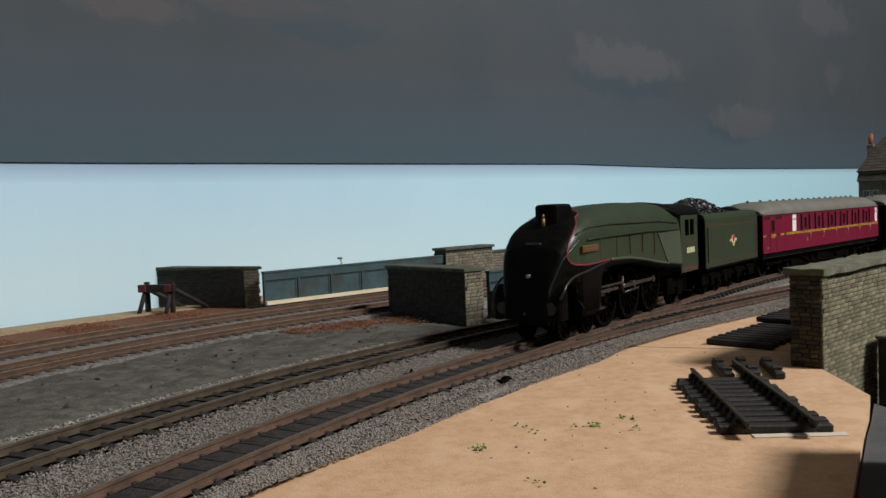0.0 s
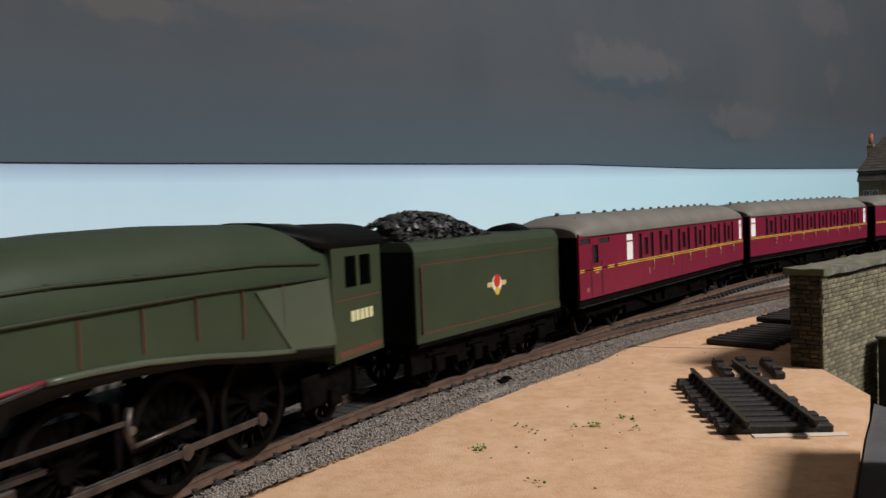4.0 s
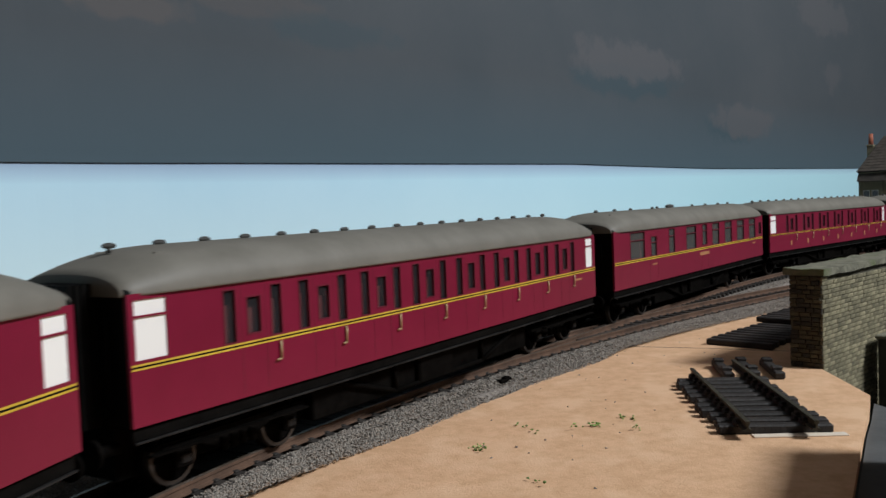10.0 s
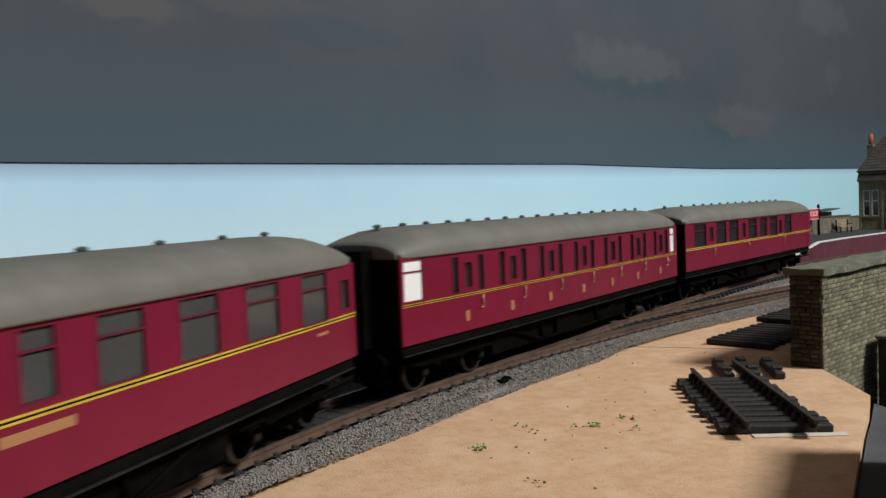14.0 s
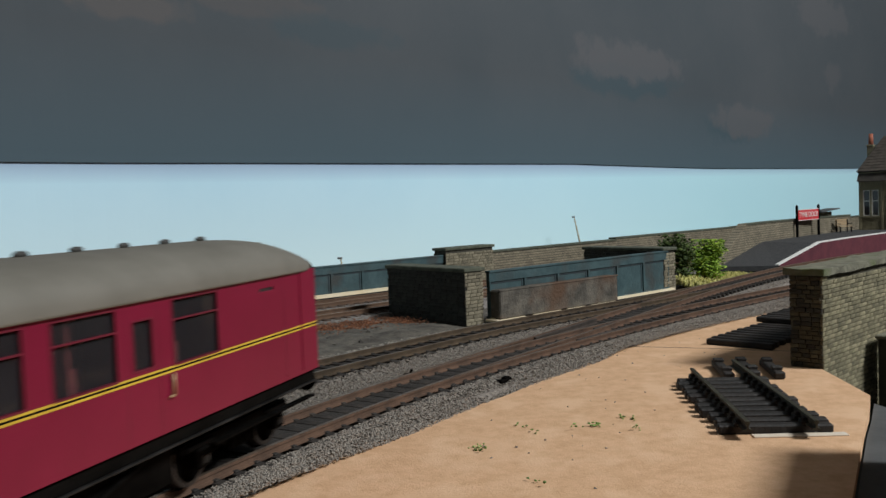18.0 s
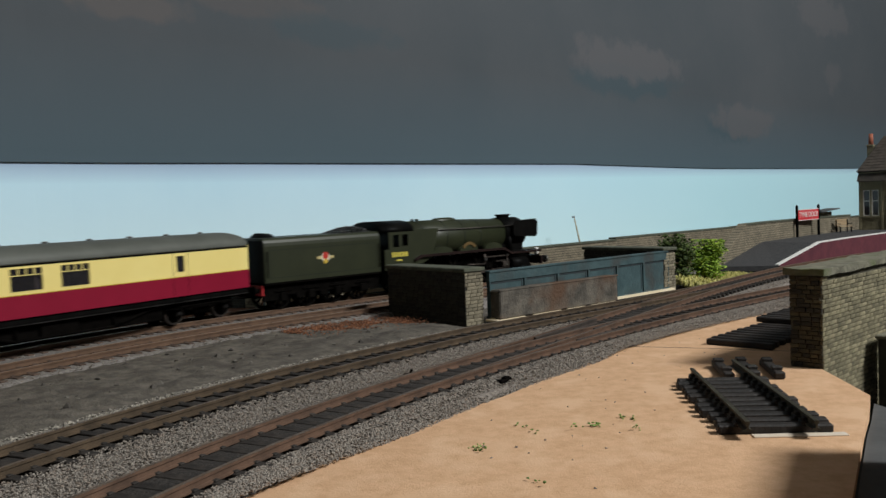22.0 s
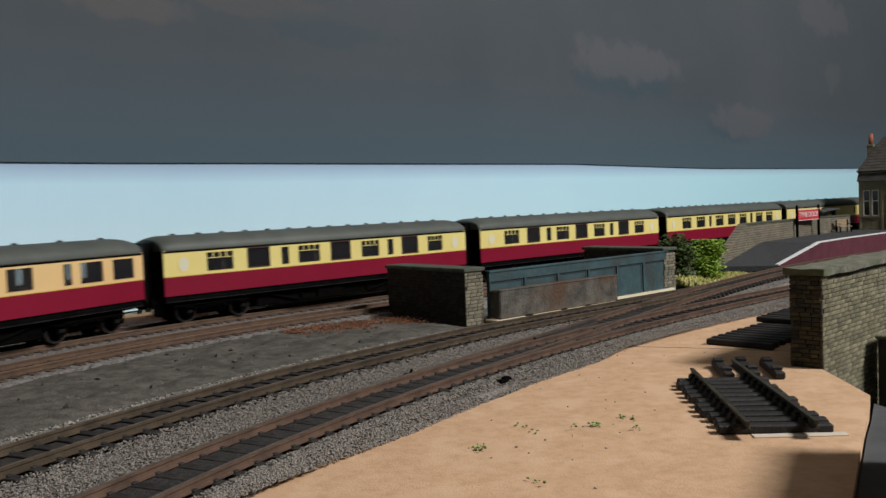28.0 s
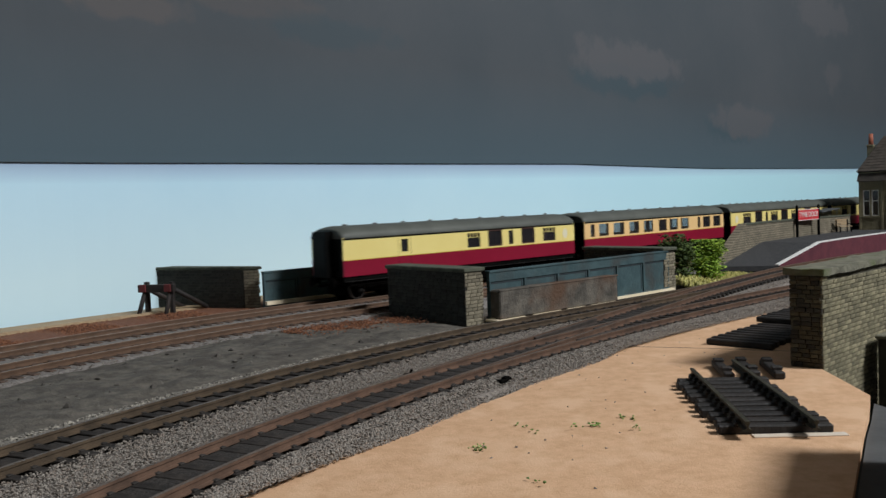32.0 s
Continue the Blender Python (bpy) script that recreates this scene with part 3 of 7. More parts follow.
far_track("back_track_beyond", BACK, -4950, -322, 0, "rust-brown model track running on along the baseboard", "sleeper_brown")


def backdrop_top(s):
    """The pale board's slightly wavy top edge."""
    return float(np.interp(s, [-200, 0, 150, 350, 560, 700, 850, 1100], [96.5, 97.6, 98.6, 98.8, 99.4, 97.0, 94.6, 94.2]))


# backscene: pale board, dark sky board above and behind
def curtain(name, line, s0, s1, off, z0, z1, mat, label, lean=0.0):
    secs = []
    for s in np.arange(s0, s1 + 1, 20):
        x0, y0 = line.at(s, off)
        x1, y1 = line.at(s, off + lean)
        x2, y2 = line.at(s, off + 1.6)
        x3, y3 = line.at(s, off + lean + 1.6)
        zt = z1(s) if callable(z1) else z1
        zb = z0(s) if callable(z0) else z0
        secs.append([(float(x0), float(y0), zb), (float(x1), float(y1), zt), (float(x3), float(y3), zt), (float(x2), float(y2), zb)])
    return tagged(part(name, loft(secs, close=True, smooth=False), mat, None), label, "backscene", "", "structure")


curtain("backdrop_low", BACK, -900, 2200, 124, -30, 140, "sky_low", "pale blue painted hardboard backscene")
curtain("backdrop_high", BACK, -1100, 2400, 122.3, lambda s: backdrop_top(s) + 0.4, 620, "sky_high", "dark blue-grey painted sky board with clouds")

# the room round the layout, unseen; its ceiling opening is added for the lamp
def room():
    x0, x1, y0, y1, z0, z1 = -3600, 4500, -5200, 3900, -950, 1500
    for nm, rows in (("floor", [(x0, x1, y0, y1, z0 - 60, z0)]), ("wall_west", [(x0 - 120, x0, y0, y1, z0, z1)]), ("wall_east", [(x1, x1 + 120, y0, y1, z0, z1)]), ("wall_north", [(x0 - 120, x1 + 120, y1, y1 + 120, z0, z1)]), ("wall_south", [(x0 - 120, x1 + 120, y0 - 120, y0, z0, z1)]),
                     ("ceiling", [(x0 - 120, 550, y0 - 120, y1 + 120, z1, z1 + 90), (1550, x1 + 120, y0 - 120, y1 + 120, z1, z1 + 90), (550, 1550, y0 - 120, -600, z1, z1 + 90), (550, 1550, 300, y1 + 120, z1, z1 + 90)])):
        tagged(part(nm, boxes(*rows), "wall_paint", None), "plain painted " + nm.split("_")[0] + " of the railway room", nm.split("_")[0], "", "structure")


room()

# ---- walls and bridge of the layout ----
STONES = {}


def stone_mesh(length, height, mat):
    key = (round(length, 1), round(height, 2), mat)
    if key not in STONES:
        STONES[key] = data_of(boxes((-length / 2, length / 2, -0.5, 0.5, -height / 2, height / 2), bev=0.12), mat)
    return STONES[key]


def face_of_stones(parent, p, q, z0, z1, out, course=2.2, lengths=(3.6, 4.4, 5.4, 6.4), mats=("stone",), limit=300, slope=None):
    """Courses of stones on the upright face from p to q, proud towards the side out."""
    p, q = Vector((*p, 0)), Vector((*q, 0))
    d = q - p
    L = d.length
    d.normalize()
    n = Vector((d.y, -d.x, 0)) * out
    ang = math.degrees(math.atan2(d.y, d.x))
    count, k = 0, 0
    z = z0
    while z + course <= z1 + 0.05:
        u = -random.uniform(0, lengths[-1] * 0.5)
        while u < L:
            ln = random.choice(lengths)
            a, b = max(u, 0.0), min(u + ln - 0.24, L)
            u += ln
            if b - a < 1.2 or (slope and z < slope(a)):
                continue
            count += 1
            if count > limit:
                return count
            ln2 = round(b - a, 1)
            m = p + d * ((a + b) / 2) + n * (-0.2 + random.uniform(-0.07, 0.08))
            link("stone", stone_mesh(ln2, course - 0.26, random.choice(mats)), parent, m=at(m.x, m.y, z + course / 2, ang + random.uniform(-0.8, 0.8), random.uniform(-0.6, 0.6)))
        z += course
        k += 1
    return count


def quad_block(pts, z0, z1):
    bm = bmesh.new()
    a = [bm.verts.new((x, y, z0)) for x, y in pts]
    b = [bm.verts.new((x, y, z1)) for x, y in pts]
    bm.faces.new(a[::-1])
    bm.faces.new(b)
    n = len(pts)
    for i in range(n):
        bm.faces.new((a[i], a[(i + 1) % n], b[(i + 1) % n], b[i]))
    bmesh.ops.recalc_face_normals(bm, faces=bm.faces)
    return bm


def grown(pts, g):
    c = Vector((sum(p[0] for p in pts) / len(pts), sum(p[1] for p in pts) / len(pts)))
    out = []
    n = len(pts)
    for i in range(n):
        a, b, e = Vector(pts[i - 1]), Vector(pts[i]), Vector(pts[(i + 1) % n])
        u, v = (b - a).normalized(), (e - b).normalized()
        out.append(tuple(b + (u - v) * g))
    return out


def abutment(label, pts, z1, faces, mats, limit=240, course=2.3, cap=2.2):
    """A rectangular pier with coursed stone faces and a projecting capping."""
    w = thing("stone_abutment", at(0, 0, 0), label, "wall", "bridge abutments")
    part("core", quad_block(grown(pts, -0.35), -9, z1 - cap), "mortar", w)
    bm = quad_block(grown(pts, 1.2), z1 - cap, z1)
    bmesh.ops.bevel(bm, geom=list(bm.edges), offset=0.4, segments=1, affect="EDGES")
    part("capping", bm, "cap_dark", w, "weathered capping slab")
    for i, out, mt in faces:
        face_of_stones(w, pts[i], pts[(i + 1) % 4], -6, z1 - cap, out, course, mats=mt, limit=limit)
    return w


# faces turned from the light get the darker stone: shade put into the colour
SHADED_FACE, LIT_FACE = ("stone_dark",), ("stone",)
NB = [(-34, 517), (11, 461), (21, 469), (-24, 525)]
abutment("stone bridge abutment with capping slab, one face coloured as shaded", NB, 25.5, [(0, 1, SHADED_FACE), (1, 1, LIT_FACE)], SHADED_FACE, 300, 1.95)
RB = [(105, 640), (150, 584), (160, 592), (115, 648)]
abutment("stone abutment at the far end of the girder, one face coloured as shaded", RB, 25.0, [(0, 1, SHADED_FACE), (1, 1, LIT_FACE)], SHADED_FACE, 300, 1.95)
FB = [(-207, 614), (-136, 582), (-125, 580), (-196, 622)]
abutment("stone abutment wall beside the buffer stop, one face coloured as shaded", FB, 24.0, [(0, 1, SHADED_FACE), (1, 1, LIT_FACE)], SHADED_FACE, 300, 1.95)
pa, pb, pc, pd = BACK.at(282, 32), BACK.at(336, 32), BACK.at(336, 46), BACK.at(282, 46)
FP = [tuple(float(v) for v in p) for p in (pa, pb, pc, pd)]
abutment("pale grey stone pillar ending the far girder", FP, 26.0, [(0, 1, LIT_FACE), (3, 1, SHADED_FACE)], LIT_FACE)


def girder(name, line, s0, s1, off, z0, z1, out, panels, label, sill=(-2.0, -0.6)):
    """A plate girder: web, flanges, stiffeners and panel frames on the side out."""
    g = thing(name, at(0, 0, 0), label, "bridge girder", "bridge girders")
    x0, y0 = line.at(s0, off)
    x1, y1 = line.at(s1, off)
    L = math.hypot(x1 - x0, y1 - y0)
    g.matrix_basis = at(float(x0), float(y0), 0, math.degrees(math.atan2(y1 - y0, x1 - x0)))
    s = out          # -1: towards the camera
    part("web", boxes((0, L, -0.8, 0.8, z0, z1 - 1.2)), "girder", g)
    part("top_flange", boxes((0, L, -2.0, 2.0, z1 - 1.2, z1), bev=0.2), "girder", g)
    part("bottom_flange", boxes((0, L, -2.0, 2.0, z0 - 1.0, z0), bev=0.2), "girder", g)
    part("top_band", boxes((0, L, *sorted((s * 0.7, s * 1.5)), z1 - 6.2, z1 - 1.2), bev=0.1), "girder", g)
    for k in range(panels + 1):
        x = L * k / panels
        part("stiffener", boxes((max(0, x - 0.9), min(L, x + 0.9), *sorted((s * 0.75, s * 1.7)), z0, z1 - 6.2), bev=0.1), "girder", g)
    for k in range(panels):
        a, b = L * k / panels + 2.2, L * (k + 1) / panels - 2.0
        # dark strips at top and right stand for the shadow in each panel's recess
        part("panel_shadow_gap", boxes((a, b, *sorted((s * 0.7, s * 0.95)), z1 - 7.4, z1 - 6.6), (b - 0.8, b, *sorted((s * 0.7, s * 0.95)), z0 + 1.5, z1 - 6.6)), "girder_dark", g)
    sill = part("deck_edge", boxes((0, L + 3, *sorted((s * 1.5, s * 4.5)), z0 + sill[0], z0 + sill[1])), "cream_edge", g, "bare pale timber strip")
    return g


girder("far_girder", BACK, 119, 283, 36, -2.2, 20.6, -1, 6, "blue-grey panelled plate girder behind the back track", (0.4, 2.8))
girder("near_girder", BACK, 153, 331, -138.5, -2.2, 23.0, -1, 6, "blue-grey panelled plate girder with pale timber sill")

# long retaining wall against the backscene
w = thing("retaining_wall", at(0, 0, 0), "long low stone wall running along the backscene", "wall")
for s0, s1, h0, h1 in ((336, 520, 18.6, 20.2), (520, 760, 20.2, 20.6), (760, 1400, 20.6, 20.6)):
    a, b = [tuple(float(v) for v in BACK.at(s, 40)) for s in (s0, s1)]
    c, d = [tuple(float(v) for v in BACK.at(s, 47)) for s in (s1, s0)]
    part("wall_core", quad_block([a, b, c, d], -8, h0), "stone_far", w)
    part("coping", quad_block(grown([a, b, c, d], 0.8), h0, h0 + 1.4), "cap_dark", w, "dark coping")


# near stone wall at the sand's edge
K = Vector((138.0, 313.0))
dw = Vector((0.72, 0.694)).normalized()
nw = Vector((-dw.y, dw.x))
wall_pts = [tuple(K + nw * 12), tuple(K), tuple(K + dw * 110), tuple(K + dw * 110 + nw * 12)]
nwall = thing("stone_wall", at(0, 0, 0), "mossy grey stone wall with sloping capping beside the sand", "wall")
part("core", quad_block(grown(wall_pts, -0.3), -60, 28.6), "mortar_pale", nwall)
bm = quad_block(grown(wall_pts, 1.6), 28.6, 31.0)
bmesh.ops.subdivide_edges(bm, edges=[e for e in bm.edges if e.calc_length() > 20], cuts=22, use_grid_fill=True)
bmesh.ops.subdivide_edges(bm, edges=[e for e in bm.edges if e.calc_length() > 9], cuts=3, use_grid_fill=True)
for v in bm.verts:
    q_ = Vector((v.co.x, v.co.y, v.co.z)) * 0.35
    v.co += Vector((noise.noise(q_), noise.noise(q_ + Vector((9, 0, 0))), noise.noise(q_ + Vector((0, 9, 0))) * 0.8)) * 0.8
part("capping", bm, "cap", nwall, "moss-green stone capping")
# end face in darker stones: its shade is in their colour
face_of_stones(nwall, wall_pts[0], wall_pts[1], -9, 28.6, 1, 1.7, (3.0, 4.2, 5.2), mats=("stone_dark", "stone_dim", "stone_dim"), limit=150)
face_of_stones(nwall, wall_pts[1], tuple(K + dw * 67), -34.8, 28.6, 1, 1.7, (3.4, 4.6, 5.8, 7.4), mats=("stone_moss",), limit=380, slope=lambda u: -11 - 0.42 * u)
post = thing("stone_post", at(176.5, 337, 0, 44), "dark mossy stone post at the board's edge", "post")
part("shaft", boxes((-1.2, 11, -5.4, 5.4, -60, -0.3), bev=0.5), "stone_dark", post)
part("post_cap", boxes((-2, 12, -6.2, 6.2, -0.3, 1.2), bev=0.4), "cap", post)

slab("grey_apron", [(134.6, 269), (123.7, 249), (113.6, 231.4), (98, 202.6), (85.4, 179.3), (41, 96), (420, 96), (420, 262), (136, 262)], -8.4, "grey_board", "grey painted board at the layout's edge", thick=3)
slab("lower_board", [(20, -380), (900, -380), (900, 480), (137, 330), (90, 200)], -60, "grey_board", "grey board below the layout's edge", thick=6)

# ---- platform and station ----
near_edge = [(289, 740, -3.5), (347, 788, 12), (398, 841, 12), (469, 907, 12), (570, 985, 12), (720, 1075, 12)]
far_edge = [(242, 752, -3.5), (312, 838, 12), (352, 882, 12), (420, 952, 12), (520, 1043, 12), (660, 1165, 12)]
plat = thing("station_platform", at(0, 0, 0), "dark asphalt station platform with ramp, white edge and maroon face", "platform")
part("surface", loft([[(x0, y0, z0), (x1, y1, z1), (x1, y1, -8), (x0, y0, -8)] for (x0, y0, z0), (x1, y1, z1) in zip(near_edge, far_edge)], close=True, smooth=False), "asphalt", plat)


def along(pts, lo, hi, y0, y1):
    """A strip beside a line of points: lo and hi above it, from y0 to y1 to its right."""
    secs = []
    for i, (x, y, z) in enumerate(pts):
        a, b = pts[max(0, i - 1)], pts[min(len(pts) - 1, i + 1)]
        d = Vector((b[0] - a[0], b[1] - a[1])).normalized()
        n = Vector((d.y, -d.x))
        secs.append([(x + n.x * y0, y + n.y * y0, z + lo), (x + n.x * y1, y + n.y * y1, z + lo), (x + n.x * y1, y + n.y * y1, z + hi), (x + n.x * y0, y + n.y * y0, z + hi)])
    return loft(secs, close=True, smooth=False)


part("white_edge", along(near_edge, 0.05, 1.0, -3.0, 0.7), "white", plat, "white painted edge")
dense = []
for (x0, y0, z0), (x1, y1, z1) in zip(near_edge, near_edge[1:]):
    n = max(2, int(math.hypot(x1 - x0, y1 - y0) / 9))
    dense += [(x0 + (x1 - x0) * k / n, y0 + (y1 - y0) * k / n, z0 + (z1 - z0) * k / n) for k in range(n)]
secs = []
for i, (x, y, z) in enumerate(dense):
    secs.append([(x + 0.6, y - 0.5, -8), (x + 1.1, y - 0.9, -8), (x + 1.1, y - 0.9, z - 0.05), (x + 0.6, y - 0.5, z - 0.05)])
part("face", loft(secs, close=True, smooth=False), "fascia", plat, "maroon painted platform face")
pw = thing("platform_wall", at(0, 0, 0), "stone wall behind the platform with a sloping end", "wall")
pw_pts = [(241, 752), (286, 809), (332, 862), (402, 936), (478, 1005)]
for i, (a, b) in enumerate(zip(pw_pts, pw_pts[1:])):
    d = (Vector(b) - Vector(a)).normalized()
    n = Vector((-d.y, d.x))
    z0a, z1a = ((-2.0, 30.0), (30.0, 30.0), (30.0, 29.5), (29.5, 29.0))[i]
    bm = bmesh.new()
    lo = [(a[0], a[1], -8), (b[0], b[1], -8), (b[0] + n.x * 6, b[1] + n.y * 6, -8), (a[0] + n.x * 6, a[1] + n.y * 6, -8)]
    hi = [(p[0], p[1], z) for p, z in zip(lo, (z0a, z1a, z1a, z0a))]
    va, vb = [bm.verts.new(p) for p in lo], [bm.verts.new(p) for p in hi]
    bm.faces.new(va[::-1])
    bm.faces.new(vb)
    for k in range(4):
        bm.faces.new((va[k], va[(k + 1) % 4], vb[(k + 1) % 4], vb[k]))
    part("wall_core", bm, "stone_far", pw)
    part("coping", loft([[(x + n.x * o, y + n.y * o, z + dz) for o, dz in ((-0.8, 0), (6.8, 0), (6.8, 1.5), (-0.8, 1.5))] for (x, y), z in ((a, z0a), (b, z1a))], close=True, smooth=False), "stone_far" if i == 0 else "cap_dark", pw)

sg = thing("station_sign", at(372, 899, 12, math.degrees(math.atan2(33, 37))), "red station nameboard with white letters on black posts", "sign")
SL = math.hypot(37, 33)
for x in (0, SL):
    p_ = part("post", boxes((x - 1.1, x + 1.1, -1.1, 1.1, -0.5, 32.5), bev=0.2), "black", sg)
    part("finial", cyl(bmesh.new(), (x, 0, 32.5), (x, 0, 33.6), 1.0, 0.3, n=8), "black", p_)
board = part("board", boxes((1.3, SL - 1.3, -0.8, 0.8, 17.0, 28.6), bev=0.2), "sign_red", sg)
part("board_rim", boxes((1.3, SL - 1.3, -1.0, -0.7, 28.0, 28.6), (1.3, SL - 1.3, -1.0, -0.7, 17.0, 17.6)), "white", board)
txt = bpy.data.curves.new("letters", "FONT")
txt.body, txt.size, txt.extrude, txt.align_x, txt.align_y = "TYNE DOCK", 0.0078, 0.00015, "CENTER", "CENTER"
txt.materials.append(M["white"])
link("lettering", txt, board, "white letters", Matrix.Translation((SL / 2 * MM, -0.00105, 0.0228)) @ pose(0, 0, 0, 90))

bench = thing("platform_bench", at(453, 968, 12, 20), "small wooden station bench with pale slats", "bench")
for k in range(3):
    part("seat_slat", boxes((-9, 9, -4 + 2.2 * k, -2.4 + 2.2 * k, 6.2, 6.9)), "wood", bench)
for k in range(3):
    part("back_slat", boxes((-9, 9, 2.8, 3.3, 8 + 2.4 * k, 9.8 + 2.4 * k)), "wood", bench)
for sx in (-8, 8):
    part("leg", boxes((sx - 0.6, sx + 0.6, -3.6, -2.6, 0, 6.2), (sx - 0.6, sx + 0.6, 2.4, 3.2, 0, 14)), "black", bench)
    part("arm_rest", boxes((sx - 0.6, sx + 0.6, -4, 3, 9, 9.6)), "black", bench)

shelter = thing("lean_to_roof", at(432, 968, 0, 42), "low flat-roofed grey lean-to against the platform wall", "shelter")
part("roof_slab", prism([(-20, 35.5), (26, 38), (26, 39.2), (-20, 36.8)], -6, 9), "grey_board", shelter)
part("front_wall", boxes((-14, 22, 2, 4, 11, 35.4)), "stone_far", shelter)

# station house: local x along its end wall towards the camera side
house = thing("station_building", at(488, 1004, 12, -46), "two-storey stone station house with slate roof and red chimney pots", "building")
HW, HD, HE = 70.0, 90.0, 69.0
end = bmesh.new()
xs = [0, 4.5, 12.5, 14, 22, 34, 42, 43.5, 51.5, HW]
for i, (a, b) in enumerate(zip(xs, xs[1:])):
    if i % 2 == 0:
        box(end, a, b, 0, 3, 0, HE)
    else:
        box(end, a, b, 0, 3, 0, 16)
        box(end, a, b, 0, 3, 46, HE)
wall_end = part("wall", end, "house_stone", house)
part("wall", boxes((0, 3, 3, HD, 0, HE), (HW - 3, HW, 3, HD, 0, HE), (3, HW - 3, HD - 3, HD, 0, HE)), "house_stone", house)
for a, b in ((4.5, 12.5), (14, 22), (34, 42), (43.5, 51.5)):
    wn = part("window", boxes((a, b, 1.4, 1.8, 16, 46)), "smoked", house)
    part("window_frame", boxes((a, a + 1.0, 0.6, 1.6, 16, 46), (b - 1.0, b, 0.6, 1.6, 16, 46), (a, b, 0.6, 1.6, 45, 46), (a, b, 0.6, 1.6, 16, 17.2), (a, b, 0.6, 1.6, 33, 34)), "white", wn)
    part("window_sill", boxes((a - 0.6, b + 0.6, -1.2, 1.0, 14.4, 16)), "house_stone", wn)
for x in (0.4, 24.6, 30.5, 54):
    part("quoin", boxes((x, x + 2.2, -0.8, 0.6, 0, 56), bev=0.2), "house_stone", house)
part("bay_roof", prism([(0, 56), (HW - 2, 56), (HW - 2, 57), (0, 57)], -4, 0.5), "slate", house)
part("bay_hood", loft([[(-0.5, -4.5, 56.5), (HW, -4.5, 56.5)], [(0, 0.2, 66), (HW, 0.2, 66)]], ends=False, smooth=False), "slate", house)
part("eave_board", boxes((-0.8, HW + 2, -1.6, 0.5, HE - 2.5, HE)), "wood_dark", house)
roof_ = part("roof", loft([[(-1.5, -2.5, HE - 1), (HW + 3, -2.5, HE - 1)], [(17, 34, HE + 40), (HW + 3, 34, HE + 40)], [(-1.5, HD + 4, HE - 1), (HW + 3, HD + 4, HE - 1)]], ends=False, smooth=False), "slate", house, "dark slate roof")
part("hip", loft([[(-1.5, -2.5, HE - 1), (-1.5, HD + 4, HE - 1)], [(17, 33.9, HE + 40), (17, 34.1, HE + 40)]], ends=False, smooth=False), "slate", house)
for k in range(12):
    z = HE - 1 + 3.4 * k
    f = k * 3.4 / 41
    part("slate_course", boxes((-1.5 + 18.5 * f, HW + 3, -2.8 + 36.5 * f, -2.0 + 36.5 * f, z, z + 0.35)), "slate", roof_)
ch = part("chimney", boxes((1, 8, 25, 32, HE + 2, HE + 28.5), bev=0.4), "house_stone", house)
part("chimney_cap", boxes((0.3, 8.7, 24.3, 32.7, HE + 28.5, HE + 30.5), bev=0.3), "house_stone", ch)
part("chimney_pot", cyl(bmesh.new(), (4.5, 28.5, HE + 30.5), (4.5, 28.5, HE + 43.5), 2.8, 2.3, n=12), "brick_red", ch, "red clay chimney pot")

# ---- loose things ----
tank = thing("rusty_girder_box", at(29.8, 463.4, 0, math.degrees(math.atan2(66, 76))), "long rust-streaked grey steel trough lying on timber blocks", "trough")
TL = 103.0
part("body", boxes((0, TL, 0, 8.5, -3.4, 12.5), bev=0.7), "rusty_tank", tank)
part("rim", boxes((-0.3, TL + 0.3, -0.3, 0.9, 11.8, 12.9), bev=0.3), "rusty_tank", tank)
for x, wide in ((-3, 22), (26, 24), (55, 17), (77, 24)):
    part("timber_block", boxes((x, x + wide, -2.6, 9, -4.6, -3.4), bev=0.2), "cream_edge", tank, "pale timber block")

def track_panel(label, x, y, z, rz, n, w=30.0, pitch=6.4, rails=()):
    """A short length of track, x along it; rails: (offset, how far each end reaches past the sleepers)."""
    t = thing("track_panel", at(x, y, z, rz), label, "track panel", "spare track panels")
    L = n * pitch
    me = data_of(boxes((-1.75, 1.75, -w / 2, w / 2, 0, 2.6), bev=0.45), "sleeper_old")
    for k in range(n):
        link("sleeper", me, t, m=at(-L / 2 + pitch * (k + 0.5) + random.uniform(-0.3, 0.3), random.uniform(-0.9, 0.9), 0, random.uniform(-2, 2)))
    for sy, back, fore in rails:
        part("rail", loft([[(xx, sy + o, zz + 5.2) for o, zz in RAIL] for xx in (-L / 2 - back, L / 2 + fore)], close=True, smooth=False), "rail_old", t)
        for k in range(n):
            xk = -L / 2 + pitch * (k + 0.5)
            part("chair", boxes((xk - 1.6, xk + 1.6, sy - 2.0, sy + 2.0, 2.5, 3.4), (xk - 1.0, xk + 1.0, sy - 1.5, sy + 1.5, 3.3, 4.3), bev=0.2), "sleeper_old", t)
    return t


track_panel("short black track panel lying on the sand", 91.3, 262.5, -6, 84.8, 11, w=30.5, pitch=6.15, rails=((8.85, 4.5, 2.5), (-8.85, 4.5, 17)))
track_panel("spare black sleepered panel by the wall", 157.5, 400, -6, 46, 15, pitch=6.6)
track_panel("spare black sleepered panel stacked on another", 182, 428, -3.3, 46, 9, pitch=6.6)
